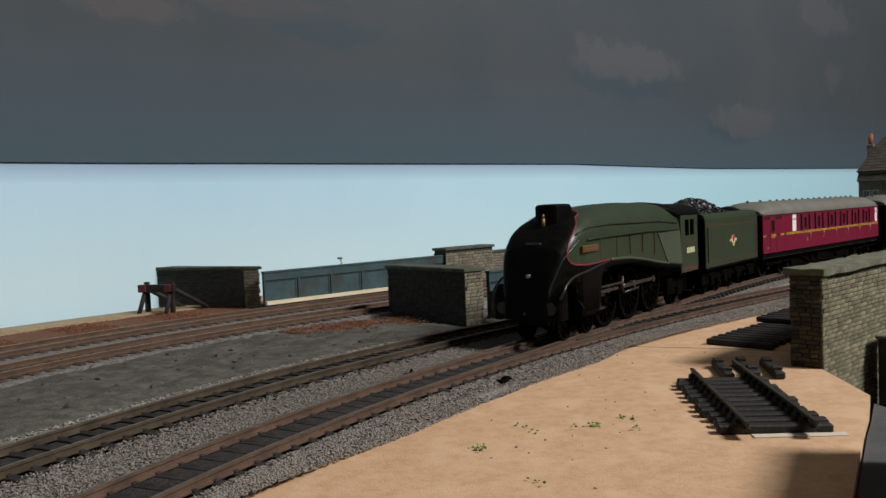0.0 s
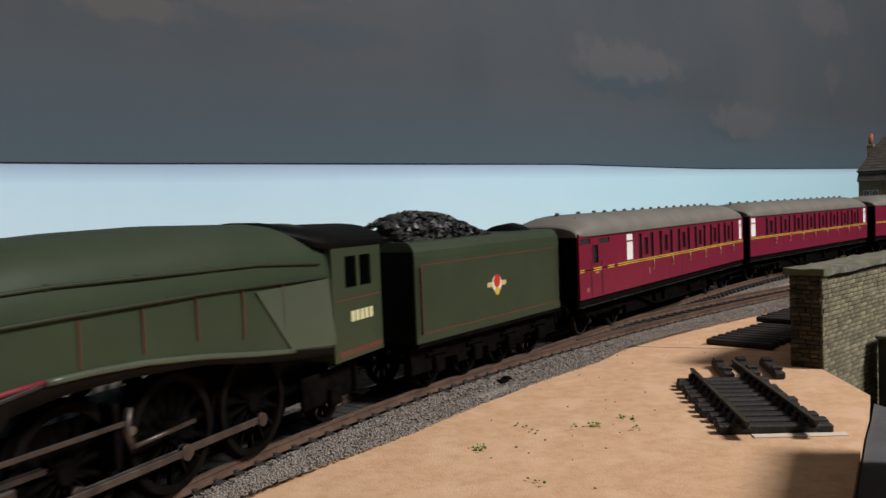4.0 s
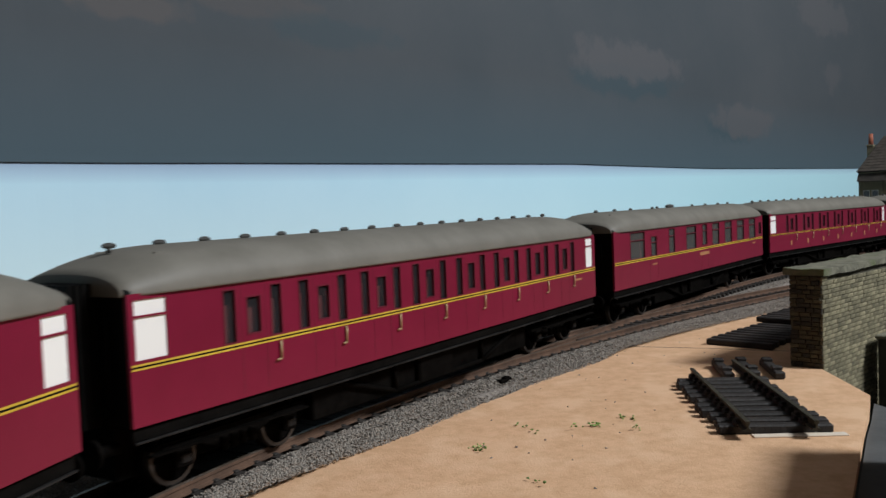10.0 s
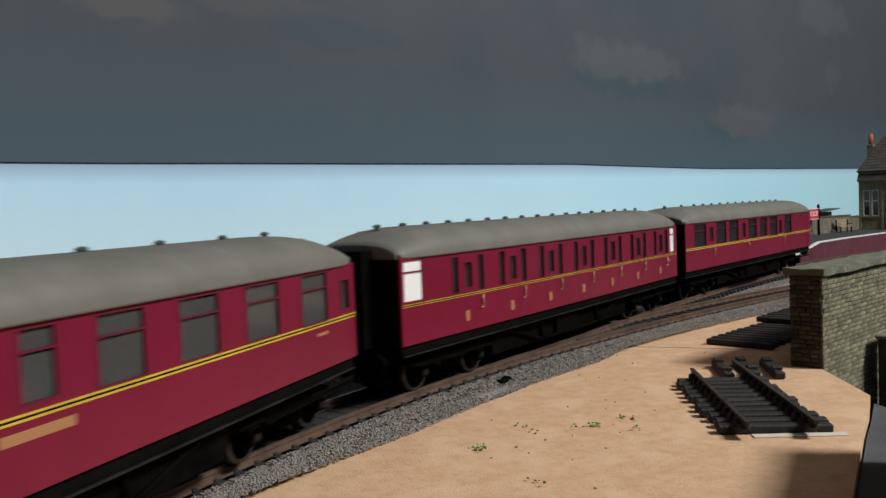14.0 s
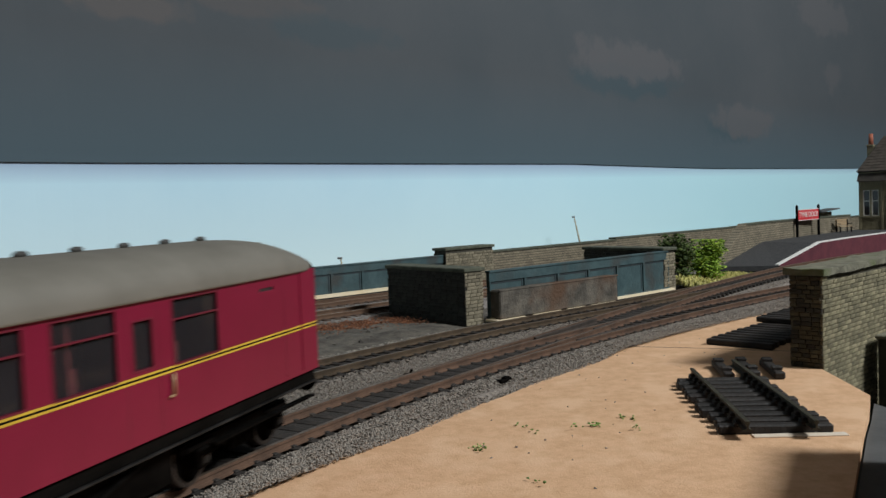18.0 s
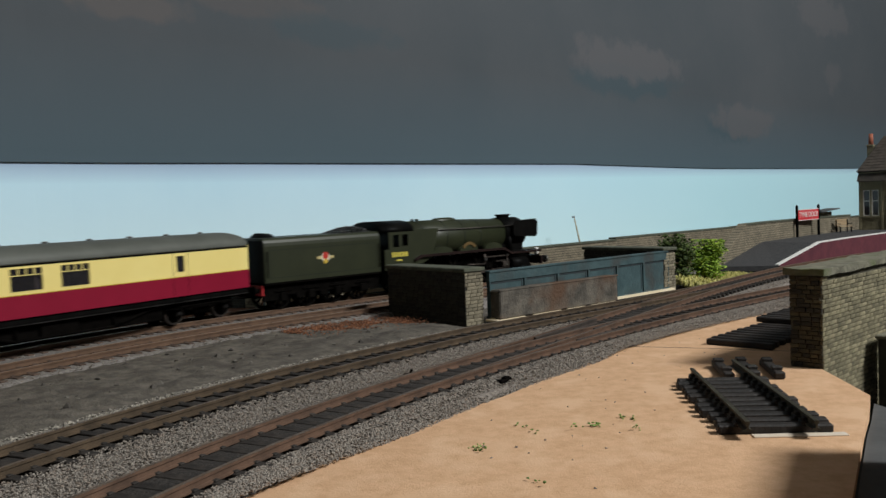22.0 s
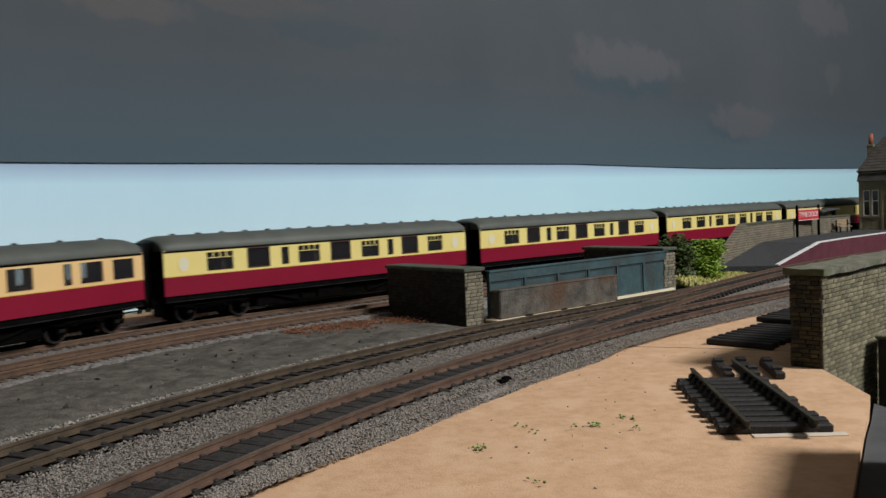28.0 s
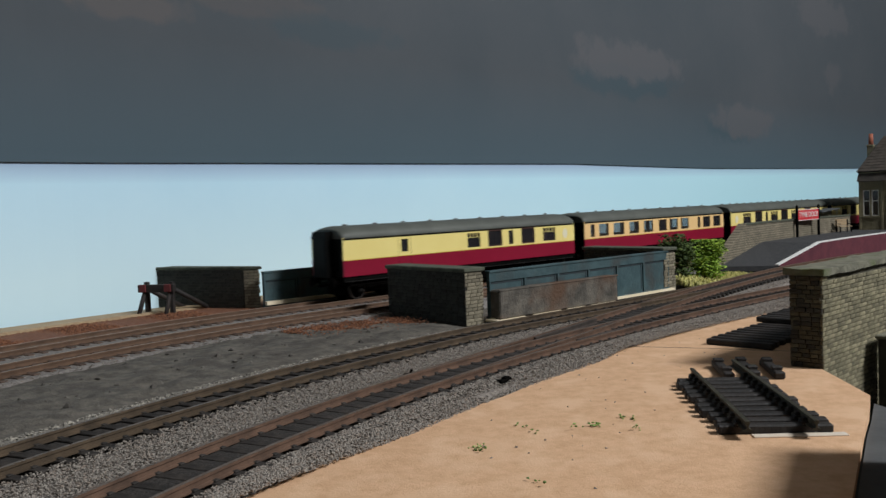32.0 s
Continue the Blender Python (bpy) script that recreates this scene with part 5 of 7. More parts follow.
def coach(train, label, L, zb, zg, zt, zw, upper, lower, roofmat, windows, frosted=(), ovals=(), small=(), handles=(), hoppers=True, vents=(), tanks=(), lined=True, grooves=(), domes=(26.0, 5.0), marks=(), group="coaches of the train", bars=(), bare=False, tall=(), breaks=(), door_shades=(), line=0.42, hazy=False):
    """A bogie coach. Windows and the like by distance from its left-hand end, (from, to, sill, head)."""
    c = thing("railway_coach", at(0, 0, 0), label, "coach", group)
    h, W = L / 2, 18.0
    holes = [(a - h, b - h, z0, z1) for a, b, z0, z1 in windows]
    white = [(a - h, b - h, z0, z1) for a, b, z0, z1 in frosted]
    dim = [(a - h, b - h, z0, z1) for a, b, z0, z1 in small]
    high = [(a - h, b - h, z0, z1) for a, b, z0, z1 in tall]
    cut = holes + white + dim + high
    for sy, nm in ((-1, "side"), (1, "side")):
        y0, y1 = sorted((sy * W, sy * (W - 1.0)))
        bm = bmesh.new()
        pierced(bm, -h, h, zb, zw, y0, y1, [], 0)
        pierced(bm, -h, h, zw, zg, y0, y1, cut, 1)
        side = part(nm, bm, [lower, upper], c)
        if sy < 0:
            for x in grooves:
                part("door_joint", boxes((x - h - 0.1, x - h + 0.1, -W - 0.04, -W + 0.3, zb + 1, zg - 1.5)), "maroon_dark" if lined else "frame_black", side)
            for x in bars:
                part("panel_bead", boxes((x - h - 0.35, x - h + 0.35, -W - 0.22, -W + 0.3, zb + 1, zg - 1)), upper, side)
        for a, b, z0, z1 in holes:
            part("window_pane", boxes((a - 0.2, b + 0.2, *sorted((sy * (W - 0.75), sy * (W - 0.55))), z0 - 0.2, z1 + 0.2)), "glass_hazy" if hazy and b - a > 6.5 else "glass", side)
            if sy < 0 and lined and b - a < 4.6:
                part("inner_panel", boxes((a - 0.4, b + 0.4, -W + 2.0, -W + 2.4, z0 - 0.6, z1 - 0.6 - (z1 - z0) * 0.25)), "interior", side)
            if sy < 0:
                bm = bmesh.new()
                t = 0.35
                pierced(bm, a - t, b + t, z0 - t, z1 + t, -W - 0.12, -W + 0.5, [(a, b, z0, z1)])
                if hoppers and b - a > 6:
                    zc = z0 + (z1 - z0) * 0.68
                    box(bm, a, b, -W - 0.05, -W + 0.5, zc, zc + 0.35)
                    nm_ = 1 if lined else 4
                    for k in range(1, nm_ if not lined else 1):
                        xm = a + (b - a) * k / nm_
                        box(bm, xm - 0.3, xm + 0.3, -W - 0.04, -W + 0.5, zc, z1)
                part("window_frame", bm, upper if not lined else "maroon_dark", side)
        for a, b, z0, z1 in high:
            part("window_pane", boxes((a - 0.2, b + 0.2, *sorted((sy * (W - 0.75), sy * (W - 0.55))), z0 - 0.2, z1 + 0.2)), "glass", side)
            if sy < 0:
                part("window_frame", pierced(bmesh.new(), a - 0.5, b + 0.5, z0 - 0.5, z1 + 0.5, -W - 0.14, -W + 0.5, [(a + 0.3, b - 0.3, z0 + 0.3, z1 - 0.3)]), "tall_frame", side, "brown-framed door window")
        for a, b, z0, z1 in white:
            bm = boxes((a - 0.1, b + 0.1, *sorted((sy * (W - 0.7), sy * (W - 0.4))), z0 - 0.1, z1 + 0.1))
            part("frosted_window", bm, "frost", side, "white frosted lavatory window")
            if sy < 0:
                part("transom", boxes((a, b, -W - 0.05, -W + 0.4, z1 - 3.6, z1 - 3.2)), upper, side)
        for a, b, z0, z1 in dim:
            part("ducket_light", boxes((a, b, *sorted((sy * (W - 0.6), sy * (W - 0.3))), z0, z1)), "smoked", side)
        for u, z, rx, rz in ovals:
            bm = bmesh.new()
            for rr, y0, y1, mi in ((1.0, -W - 0.12, -W + 0.4, 0), (0.82, -W - 0.2, -W + 0.3, 1)):
                a = [bm.verts.new((u - h + rx * rr * math.cos(6.28318 * i / 28), y0 * -sy, z + rz * rr * math.sin(6.28318 * i / 28))) for i in range(28)]
                b = [bm.verts.new((v.co.x, y1 * -sy, v.co.z)) for v in a]
                bm.faces.new(a).material_index = mi
                for i in range(28):
                    bm.faces.new((a[i], a[(i + 1) % 28], b[(i + 1) % 28], b[i])).material_index = mi
            bmesh.ops.recalc_face_normals(bm, faces=bm.faces)
            part("oval_window", bm, [upper, "frost_oval"], side, "white frosted oval lavatory window")
        if sy < 0:
            if lined:
                ends = [0.3] + [v for g in breaks for v in g] + [L - 0.3]
                for z0, z1 in ((zw - 0.2 - line, zw - 0.2), (zw + 0.2, zw + 0.2 + line)):
                    part("waist_line", boxes(*[(a - h, b - h, -W - 0.1, -W + 0.2, z0, z1) for a, b in zip(ends[::2], ends[1::2])]), "lining", side, "yellow lining")
                # dark bands painted for the shadow along the door edges
                for x in door_shades:
                    part("door_pillar", boxes((x - h - 0.8, x - h + 0.8, -W - 0.06, -W + 0.3, zb + 0.5, zw - 0.8), (x - h - 0.6, x - h + 0.6, -W - 0.06, -W + 0.3, zw + 0.8, zw + 3.4), bev=0.05), "maroon_deep", side)
                part("waist_band", boxes((-h + 0.3, h - 0.3, -W - 0.08, -W + 0.2, zw - 0.2, zw + 0.2)), "black", side)
            else:
                part("waist_line", boxes((-h + 0.3, h - 0.3, -W - 0.1, -W + 0.2, zw - 0.12, zw + 0.22)), "lining", side, "thin gold lining")
                part("cant_line", boxes((-h + 0.3, h - 0.3, -W - 0.1, -W + 0.2, zg - 1.5, zg - 0.6)), "black", side)
            for x in handles:
                bm = bmesh.new()
                cyl(bm, (x - h, -W - 0.55, zw - 5.2), (x - h, -W - 0.55, zw - 0.8), 0.28, n=8)
                cyl(bm, (x - h - 1.6, -W - 0.55, zw - 5.2), (x - h, -W - 0.55, zw - 5.2), 0.28, n=8)
                for zz in (zw - 5.0, zw - 1.0):
                    cyl(bm, (x - h, -W - 0.55, zz), (x - h, -W + 0.2, zz), 0.2, n=6)
                part("grab_handle", bm, "brass_dull", side, "brass door handle")
            for u0, u1, z0, z1 in marks:
                part("lettering", boxes((u0 - h, u1 - h, -W - 0.1, -W + 0.2, z0, z1)), "gilt", side)
    # ends, gangways, floor and insides
    for sx in (-1, 1):
        bm = bmesh.new()
        ys = [(-W + 0.1, zb), (-W + 0.1, zg)] + [(-(W - 0.3) * math.cos(math.pi * i / 16), zg + (zt - domes[1] - zg - 0.4) * math.sin(math.pi * i / 16) ** 0.9) for i in range(1, 16)] + [(W - 0.1, zg), (W - 0.1, zb)]
        a = [bm.verts.new((sx * (h - 0.05), y, z)) for y, z in ys]
        b = [bm.verts.new((sx * (h - 1.2), y, z)) for y, z in ys]
        bm.faces.new(a)
        bm.faces.new(b[::-1])
        for i in range(len(a)):
            j = (i + 1) % len(a)
            bm.faces.new((a[i], b[i], b[j], a[j]))
        bmesh.ops.recalc_face_normals(bm, faces=bm.faces)
        end = part("end_wall", bm, "black", c)
        for sy in (-1, 1):
            part("hand_rail", rod((sx * (h + 0.7), sy * 12, zb + 4), (sx * (h + 0.7), sy * 12, zg - 4), 0.3, 6), "frame_black", end)
        bm = bmesh.new()
        for k in range(4):
            x0, x1 = sorted((sx * (h + 1.6 * k), sx * (h + 1.6 * k + 1.1)))
            pierced(bm, x0, x1, zb - 0.5, zg + (2.2 if lined else 4.4), -7.8, 7.8, [])
        x0, x1 = sorted((sx * h, sx * (h + 6.2)))
        box(bm, x0, x1, -6.8, 6.8, zb + 0.5, zg + 1.2, bev=0.5)
        part("gangway_bellows", bm, "black", c)
        bm = bmesh.new()
        for sy in (-1, 1):
            cyl(bm, (sx * (h - 1), sy * 11.4, 12.5), (sx * (h + 4.5), sy * 11.4, 12.5), 1.3, n=10)
            cyl(bm, (sx * (h + 4.5), sy * 11.4, 12.5), (sx * (h + 5.4), sy * 11.4, 12.5), 3.0, n=14)
        cyl(bm, (sx * h, 0, 10.5), (sx * (h + 8), 0, 10.5), 1.0, n=8)
        part("buffer_gear", bm, "frame_black", c)
    part("floor", boxes((-h + 0.5, h - 0.5, -W + 1.0, W - 1.0, zb - 0.8, zb + 0.8)), "frame_black", c)
    bm = boxes((-h + 3, h - 3, 6.0, 6.5, zb + 0.8, zg - 0.5))
    n = max(4, int(L / 30))
    if bare:
        bm.free()
        bm = boxes(*[(-h + 8 + 13 * k, -h + 11 + 13 * k, -W + 1.6, W - 1.6, zb + 0.8, zb + 11) for k in range(int((L - 16) / 13))])
    for k in range(0 if bare else n + 1):
        x = -h + 4 + (L - 8) * k / n
        box(bm, x - 0.4, x + 0.4, -W + 1.4, 6.0, zb + 0.8, zg - 0.5)
        box(bm, x + 0.4, min(x + 5.0, h - 3), -W + 1.6, 5.8, zb + 0.8, zb + 8.0)
        box(bm, x + 0.4, min(x + 1.8, h - 3), -W + 1.6, 5.8, zb + 8.0, zb + 17.0)
    part("compartments", bm, "interior" if lined else "seating", c)
    roof = link("roof", roof_mesh(L, W, zg, zt, roofmat, *domes), c)
    if lined:
        for sy in (-1, 1):
            part("rain_strip", boxes((-h + 14, h - 14, *sorted((sy * 9.6, sy * 10.2)), zt - 1.9, zt - 1.2)), roofmat, roof)
    for u in vents:
        link("ventilator", cached("torpedo", lambda: ventilator("torpedo")), roof, m=at(u - h, 0, zt - (0.35 if lined else 0.5)))
    for u in tanks:
        link("roof_tank", cached("tank", lambda: ventilator("tank")), roof, m=at(u - h, 0, zt - 0.2))
    # underframe
    for sy in (-1, 1):
        y0, y1 = sorted((sy * 15.6, sy * 17.0))
        sole = part("solebar", boxes((-h + 0.6, h - 0.6, y0, y1, zb - 3.2, zb + 0.2), bev=0.2), "sole_grey", c)
        # flange in paler colour, which carries the solebar's highlight line
        part("sole_flange", boxes((-h + 0.8, h - 0.8, *sorted((sy * 16.8, sy * 17.7)), zb - 3.6, zb - 3.15), bev=0.1), "worn_edge", sole)
        part("step_board", boxes((-h + 4, -h + 52, *sorted((sy * 16.6, sy * 18.4)), 10.2, 10.7)), "frame_black", sole)
        part("step_board", boxes((h - 52, h - 4, *sorted((sy * 16.6, sy * 18.4)), 10.2, 10.7)), "frame_black", sole)
        bm = bmesh.new()
        for xa, za, xb, zb2 in ((-58, zb - 3, -26, 5.2), (-26, 5.2, 26, 5.2), (26, 5.2, 58, zb - 3)):
            cyl(bm, (xa, sy * 14, za), (xb, sy * 14, zb2), 0.75, n=8)
        for xa in (-26, 26):
            cyl(bm, (xa, sy * 14, 5.2), (xa, sy * 14, zb - 2.5), 0.75, n=8)
        part("truss_rod", bm, "frame_black", c)
        part("battery_box", boxes((-14, 6, *sorted((sy * 9, sy * 15)), 4.6, zb - 2.6), bev=0.6), "frame_black", c)
    # black blocks added to close the underside where deep shade falls
    part("centre_sill", boxes((-h + 4, h - 4, -6.2, 6.2, 3.6, zb - 0.8)), "frame_black", c)
    part("equipment_box", boxes((-h + 60, h - 60, -13.0, -8.5, 4.2, zb - 2.8), bev=0.4), "frame_black", c)
    part("vacuum_cylinder", cyl(bmesh.new(), (30, 2, 5), (30, 2, zb - 2), 4.2, n=14), "frame_black", c)
    for sx in (-1, 1):
        bogie(c, sx * (h - 33), train)
    return c


Z0, Z1 = 30.4, 42.4


def compartments(first, step, n, w=18.6):
    """Door with a light between two narrow windows, n times."""
    out = []
    for k in range(n):
        m = first + step * k
        out += [(m - w / 2, m - w / 2 + 3.4, Z0, Z1), (m - 2.1, m + 2.1, Z0 + 1.4, Z1 - 2.2), (m + w / 2 - 3.4, m + w / 2, Z0, Z1)]
    return out


LA, ZBA, ZGA, ZTA, ZWA = 243.9, 17.2, 44.4, 53.4, 29.4
maroon = dict(train=1, L=LA, zb=ZBA, zg=ZGA, zt=ZTA, zw=ZWA, upper="maroon", lower="maroon", roofmat="roof", group="maroon coaches")
even = lambda a, b, n: [a + (b - a) * k / (n - 1) for k in range(n)]
brake_van = dict(maroon, L=241.3)
c1 = coach(label="maroon brake coach with yellow waist lining, guard's end leading", windows=[(13.6, 18.8, 31.9, 39.9)] + compartments(75, 27, 6), frosted=[(51, 59, 30.7, 43.1), (232.4, 239.4, 30.7, 43.1)],
           small=[(1.2, 11.2, 40.6, 43.0), (20.6, 31.4, 40.3, 42.6)], handles=[83.6 + 27 * k for k in range(6)], hoppers=False, vents=[16, 37.4] + even(54.6, 226, 15), grooves=[71.2 + 27 * k for k in range(6)] + [79 + 27 * k for k in range(6)],
           breaks=[(4.6, 13.4), (22, 28.8), (36, 39.6)], door_shades=[11.6, 22.6], marks=[(6.2, 9.4, 20.3, 20.7), (6.2, 9.4, 21.2, 21.6), (15.6, 19.4, 27.4, 28.2), (78, 79, 22, 25)], **brake_van)
c2 = coach(label="maroon corridor coach with white lavatory windows at both ends", windows=compartments(35, 25.3, 8), frosted=[(1.6, 9.8, 30.7, 43.1), (234, 241.4, 30.7, 43.1)],
           handles=[43.2 + 25.3 * k for k in range(8)], hoppers=False, vents=even(10, 230, 17), grooves=[31 + 25.3 * k for k in range(8)] + [39 + 25.3 * k for k in range(8)], marks=[(222, 229, 26, 26.8)], **maroon)
c3 = coach(label="maroon buffet car with a mix of wide and narrow windows", hazy=True, windows=[(19, 36, 30.4, 43), (44.5, 51.5, 30.4, 40), (69, 77, 30.4, 42.8), (95, 110, 30.4, 42.8), (121.2, 128.4, 31.4, 43), (138.4, 150.6, 30.4, 43), (161.7, 175, 30.4, 43), (186.2, 200.4, 30.4, 43), (212.4, 226.2, 30.2, 43), (234.8, 240, 31.7, 39.8)],
           vents=[20, 42, 62, 92, 99, 156, 180.4, 205.4, 226], tanks=[118], grooves=[42.6, 53, 119.6, 130], marks=[(116, 132, 25.6, 27.4), (46, 52, 25.8, 26.5), (220, 226, 26.4, 27.2)], **maroon)
c4 = coach(label="maroon corridor coach with seven doors and gilt numbers", line=0.2, windows=compartments(37.9, 30.4, 7, 19.4), frosted=[(1.6, 11.2, 30.7, 43.1), (234, 240.2, 30.7, 43.1)],
           handles=[46 + 30.4 * k for k in range(7)], hoppers=False, vents=even(12, 232, 17), grooves=[33.9 + 30.4 * k for k in range(7)] + [41.9 + 30.4 * k for k in range(7)], marks=[(35.4 + 30.4 * k, 37.6 + 30.4 * k, 20.5, 24) for k in range(7)] + [(228, 233, 26, 26.8)], **maroon)
c5 = coach(label="maroon open coach at the tail with wide windows", windows=[(13, 30.2, 30.4, 43), (35.9, 41.4, 32.6, 40.6), (47.2, 62.7, 30.4, 43.2), (68.3, 84, 30.4, 43.2), (91.8, 97.2, 32, 40.8), (103.2, 118.9, 30.4, 43), (125.9, 139.8, 30.4, 43), (146.2, 161.9, 30.2, 43), (166.8, 172.3, 31, 40.2), (179.3, 195.4, 30.2, 43)],
           vents=[14, 38] + even(58, 218, 12), small=[(214, 221, 40.8, 41.6)], handles=[43, 103, 178], grooves=[33, 44, 90, 99, 164.6, 174.4, 226], marks=[], bars=[235], **maroon)

LB, ZBB, ZGB, ZTB, ZWB = 235.0, 16.2, 41.4, 49.2, 26.7
cream = dict(train=2, L=LB, zb=ZBB, zg=ZGB, zt=ZTB, zw=ZWB, upper="cream", lower="crimson", roofmat="roof_dark", lined=False, domes=(10.0, 2.0), group="crimson and cream coaches")


def sized(rows, z0=28.4, z1=38.8):
    return [(a, b, z0, z1) for a, b in rows]


brake = dict(windows=sized([(25.3, 41), (50.7, 65.6), (74.6, 79.3), (88.2, 103.8), (113.5, 128.6)]) + sized([(182, 187)], 29.5, 38.2), ovals=[(11.8, 33.2, 3.6, 4.8)], grooves=[179.5, 189.5], vents=even(20, 215, 9))
b1 = coach(label="crimson and cream brake coach behind the locomotive", **brake, **cream)
b2 = coach(label="crimson and cream corridor coach with hopper windows", windows=sized([(27, 43), (53, 69), (77, 81.5), (90, 105), (114.5, 130), (139, 154), (162, 167), (174.5, 189.5), (198, 213)]), ovals=[(11.8, 33.2, 3.4, 4.6), (223.5, 33.2, 3.4, 4.6)], vents=even(15, 220, 16), **cream)
mixed = dict(windows=sized([(26, 42.7), (75.7, 81), (88, 104), (137.6, 152.4), (160, 165), (197, 211.3)]), tall=sized([(52.5, 67), (113, 128), (173, 187.3)], 28.4, 39.6), ovals=[(11.8, 33.2, 3.6, 4.8), (224, 33.2, 3.6, 4.8)], vents=even(15, 220, 14))
b3 = coach(label="crimson and cream coach with oval windows and brown-framed doors", **mixed, **cream)
b4 = coach(label="crimson and cream coach with oval windows and brown-framed doors", **mixed, **cream)
warm = dict(cream)
warm["upper"], warm["L"] = "cream_warm", 231.0
b5 = coach(label="crimson and warm orange-cream open coach with large bare windows", windows=sized([(8.5, 14), (20.5, 34), (41.5, 57), (65, 80), (88, 102.5), (112.5, 125.5), (130.5, 144.5), (150.5, 164), (181, 185.5), (191, 204.5), (211, 224.5)]), vents=even(15, 220, 9), hoppers=False, bare=True, **warm)
b6 = coach(label="crimson and cream brake coach at the tail of the train", windows=sized([(112, 125), (156, 161), (196, 211)]) + sized([(49, 55)], 29.5, 38.2), tall=sized([(134, 148), (171, 185)], 28.4, 39.6), ovals=[(223, 33.2, 3.6, 4.8)], grooves=[46.5, 57.5], vents=even(15, 220, 9), **cream)


# ---- locomotives ----
def tender(parent_label, train, L, zb, ztop, green, face, group, lamp=False):
    """An eight-wheeled tender; face: -1 coupled to an engine at its left-hand end, 1 at its right-hand end."""
    t = thing("tender", at(0, 0, 0), parent_label, "tender", group)
    h, W = L / 2, 17.2
    secs = []
    for x in (-h, h):
        row = [(x, -W, zb), (x, -W, ztop - 5)]
        row += [(x, -W + 3.2 * (1 - math.cos(a)), ztop - 5 + 5 * math.sin(a)) for a in (0.4, 0.8, 1.2, 1.5708)]
        row += [(x, -p[1], p[2]) for p in row[::-1]]
        secs.append(row)
    body = part("tank", loft(secs, close=True, smooth=False), green, t)
    part("end_plate", boxes((min(-face * h, -face * (h + 0.5)), max(-face * h, -face * (h + 0.5)), -W + 0.4, W - 0.4, zb, ztop - 1.5)), "black", t)
    part("end_plate", boxes((min(face * h, face * (h + 0.5)), max(face * h, face * (h + 0.5)), -W + 0.4, W - 0.4, zb, ztop - 3)), "black", t)
    bm = bmesh.new()
    t0 = 0.45
    pierced(bm, -h + 3.4, h - 3.4, zb + 2.6, ztop - 7.2, -W - 0.07, -W + 0.2, [(-h + 3.4 + t0, h - 3.4 - t0, zb + 2.6 + t0, ztop - 7.2 - t0)])
    part("lining", bm, "orange_line" if face < 0 else "band_dark", body)
    # crest: a disc between two bars, plain shapes
    zc = (zb + ztop) / 2 - (1.4 if face < 0 else 0.6)
    crest = part("crest", boxes((-6.4, 6.4, -W - 0.1, -W + 0.2, zc - 1.0, zc + 0.7)), "crest_gold", body, "gold, red and white crest")
    for r0, dz, mat_, dy in ((3.1, 0, "crest_white", 0.16), (2.3, 0.9, "crest_red", 0.22), (1.6, -2.6, "lining", 0.2)):
        part("crest_disc", cyl(bmesh.new(), (0, -W - dy, zc + dz), (0, -W + 0.2, zc + dz), r0, n=20), mat_, crest)
    for sx in (-1, 1):
        part("hand_rail", rod((sx * (h - 1.6), -W - 0.9, zb + 3), (sx * (h - 1.6), -W - 0.9, ztop - 8), 0.3, 6), "frame_black", body)
    # coal
    rng = np.random.default_rng(5)
    n = 420 if face > 0 else 800
    peak = -face * h * (-0.5 if face < 0 else -0.72)
    reach = h * (0.78 if face < 0 else 0.45)
    cx = -face * rng.uniform(-h * 0.95, h * (0.42 if face < 0 else -0.3), n)
    cy = rng.uniform(-12.5, 12.5, n)
    hump = ztop - 1.5 + (10.5 if face < 0 else 5.0) * np.clip(1 - (cy / 13) ** 2, 0, 1) * np.clip(1 - ((cx - peak) / reach) ** 2, 0, 1)
    grains("coal", np.column_stack([cx, cy, hump]), rng.uniform(0.7, 1.9 if face < 0 else 1.2, n), "coal", t, seed=6)
    secs = []
    for k in range(9):
        x = -face * (-h * 0.98 + h * 1.4 * k / 8)
        hh = ztop - 4.0 + (11.0 if face < 0 else 6.0) * max(0, 1 - ((x - peak) / reach) ** 2)
        secs.append([(x, -14.5, ztop - 5)] + [(x, -14 + 28 * j / 8, ztop - 4.5 + (hh - ztop + 4.0) * (1 - ((j - 4) / 4) ** 2)) for j in range(9)] + [(x, 14.5, ztop - 5)])
    part("water_dome", loft([[(face * -h * f, y, ztop - 4 + dz * max(0.0, 1 - (y / 13.0) ** 2)) for y in np.linspace(-13, 13, 13)] for f, dz in ((0.62, 1.0), (0.68, 6.4), (0.86, 7.0), (0.95, 1.0))], close=True), "black", t)
    part("coal_pile", loft(secs, close=True), "coal_bed", t)
    # frames, axle boxes, wheels
    for sy in (-1, 1):
        bm = bmesh.new()
        y0, y1 = sorted((sy * 13.2, sy * 14.4))
        pierced(bm, -h, h, 6.5, zb + 0.2, y0, y1, [(-h + 9 + k * (L - 18) / 4 + 3, -h + 9 + (k + 1) * (L - 18) / 4 - 3, 6.5, 9.2) for k in range(4)])
        fr = part("side_frame", bm, "frame_black", t)
        for k in range(4):
            x = -h + 14 + k * (L - 28) / 3
            part("axle_box", boxes((x - 2.6, x + 2.6, *sorted((sy * 14.2, sy * 16.2)), 5.5, 11), bev=0.5), "frame_black", fr)
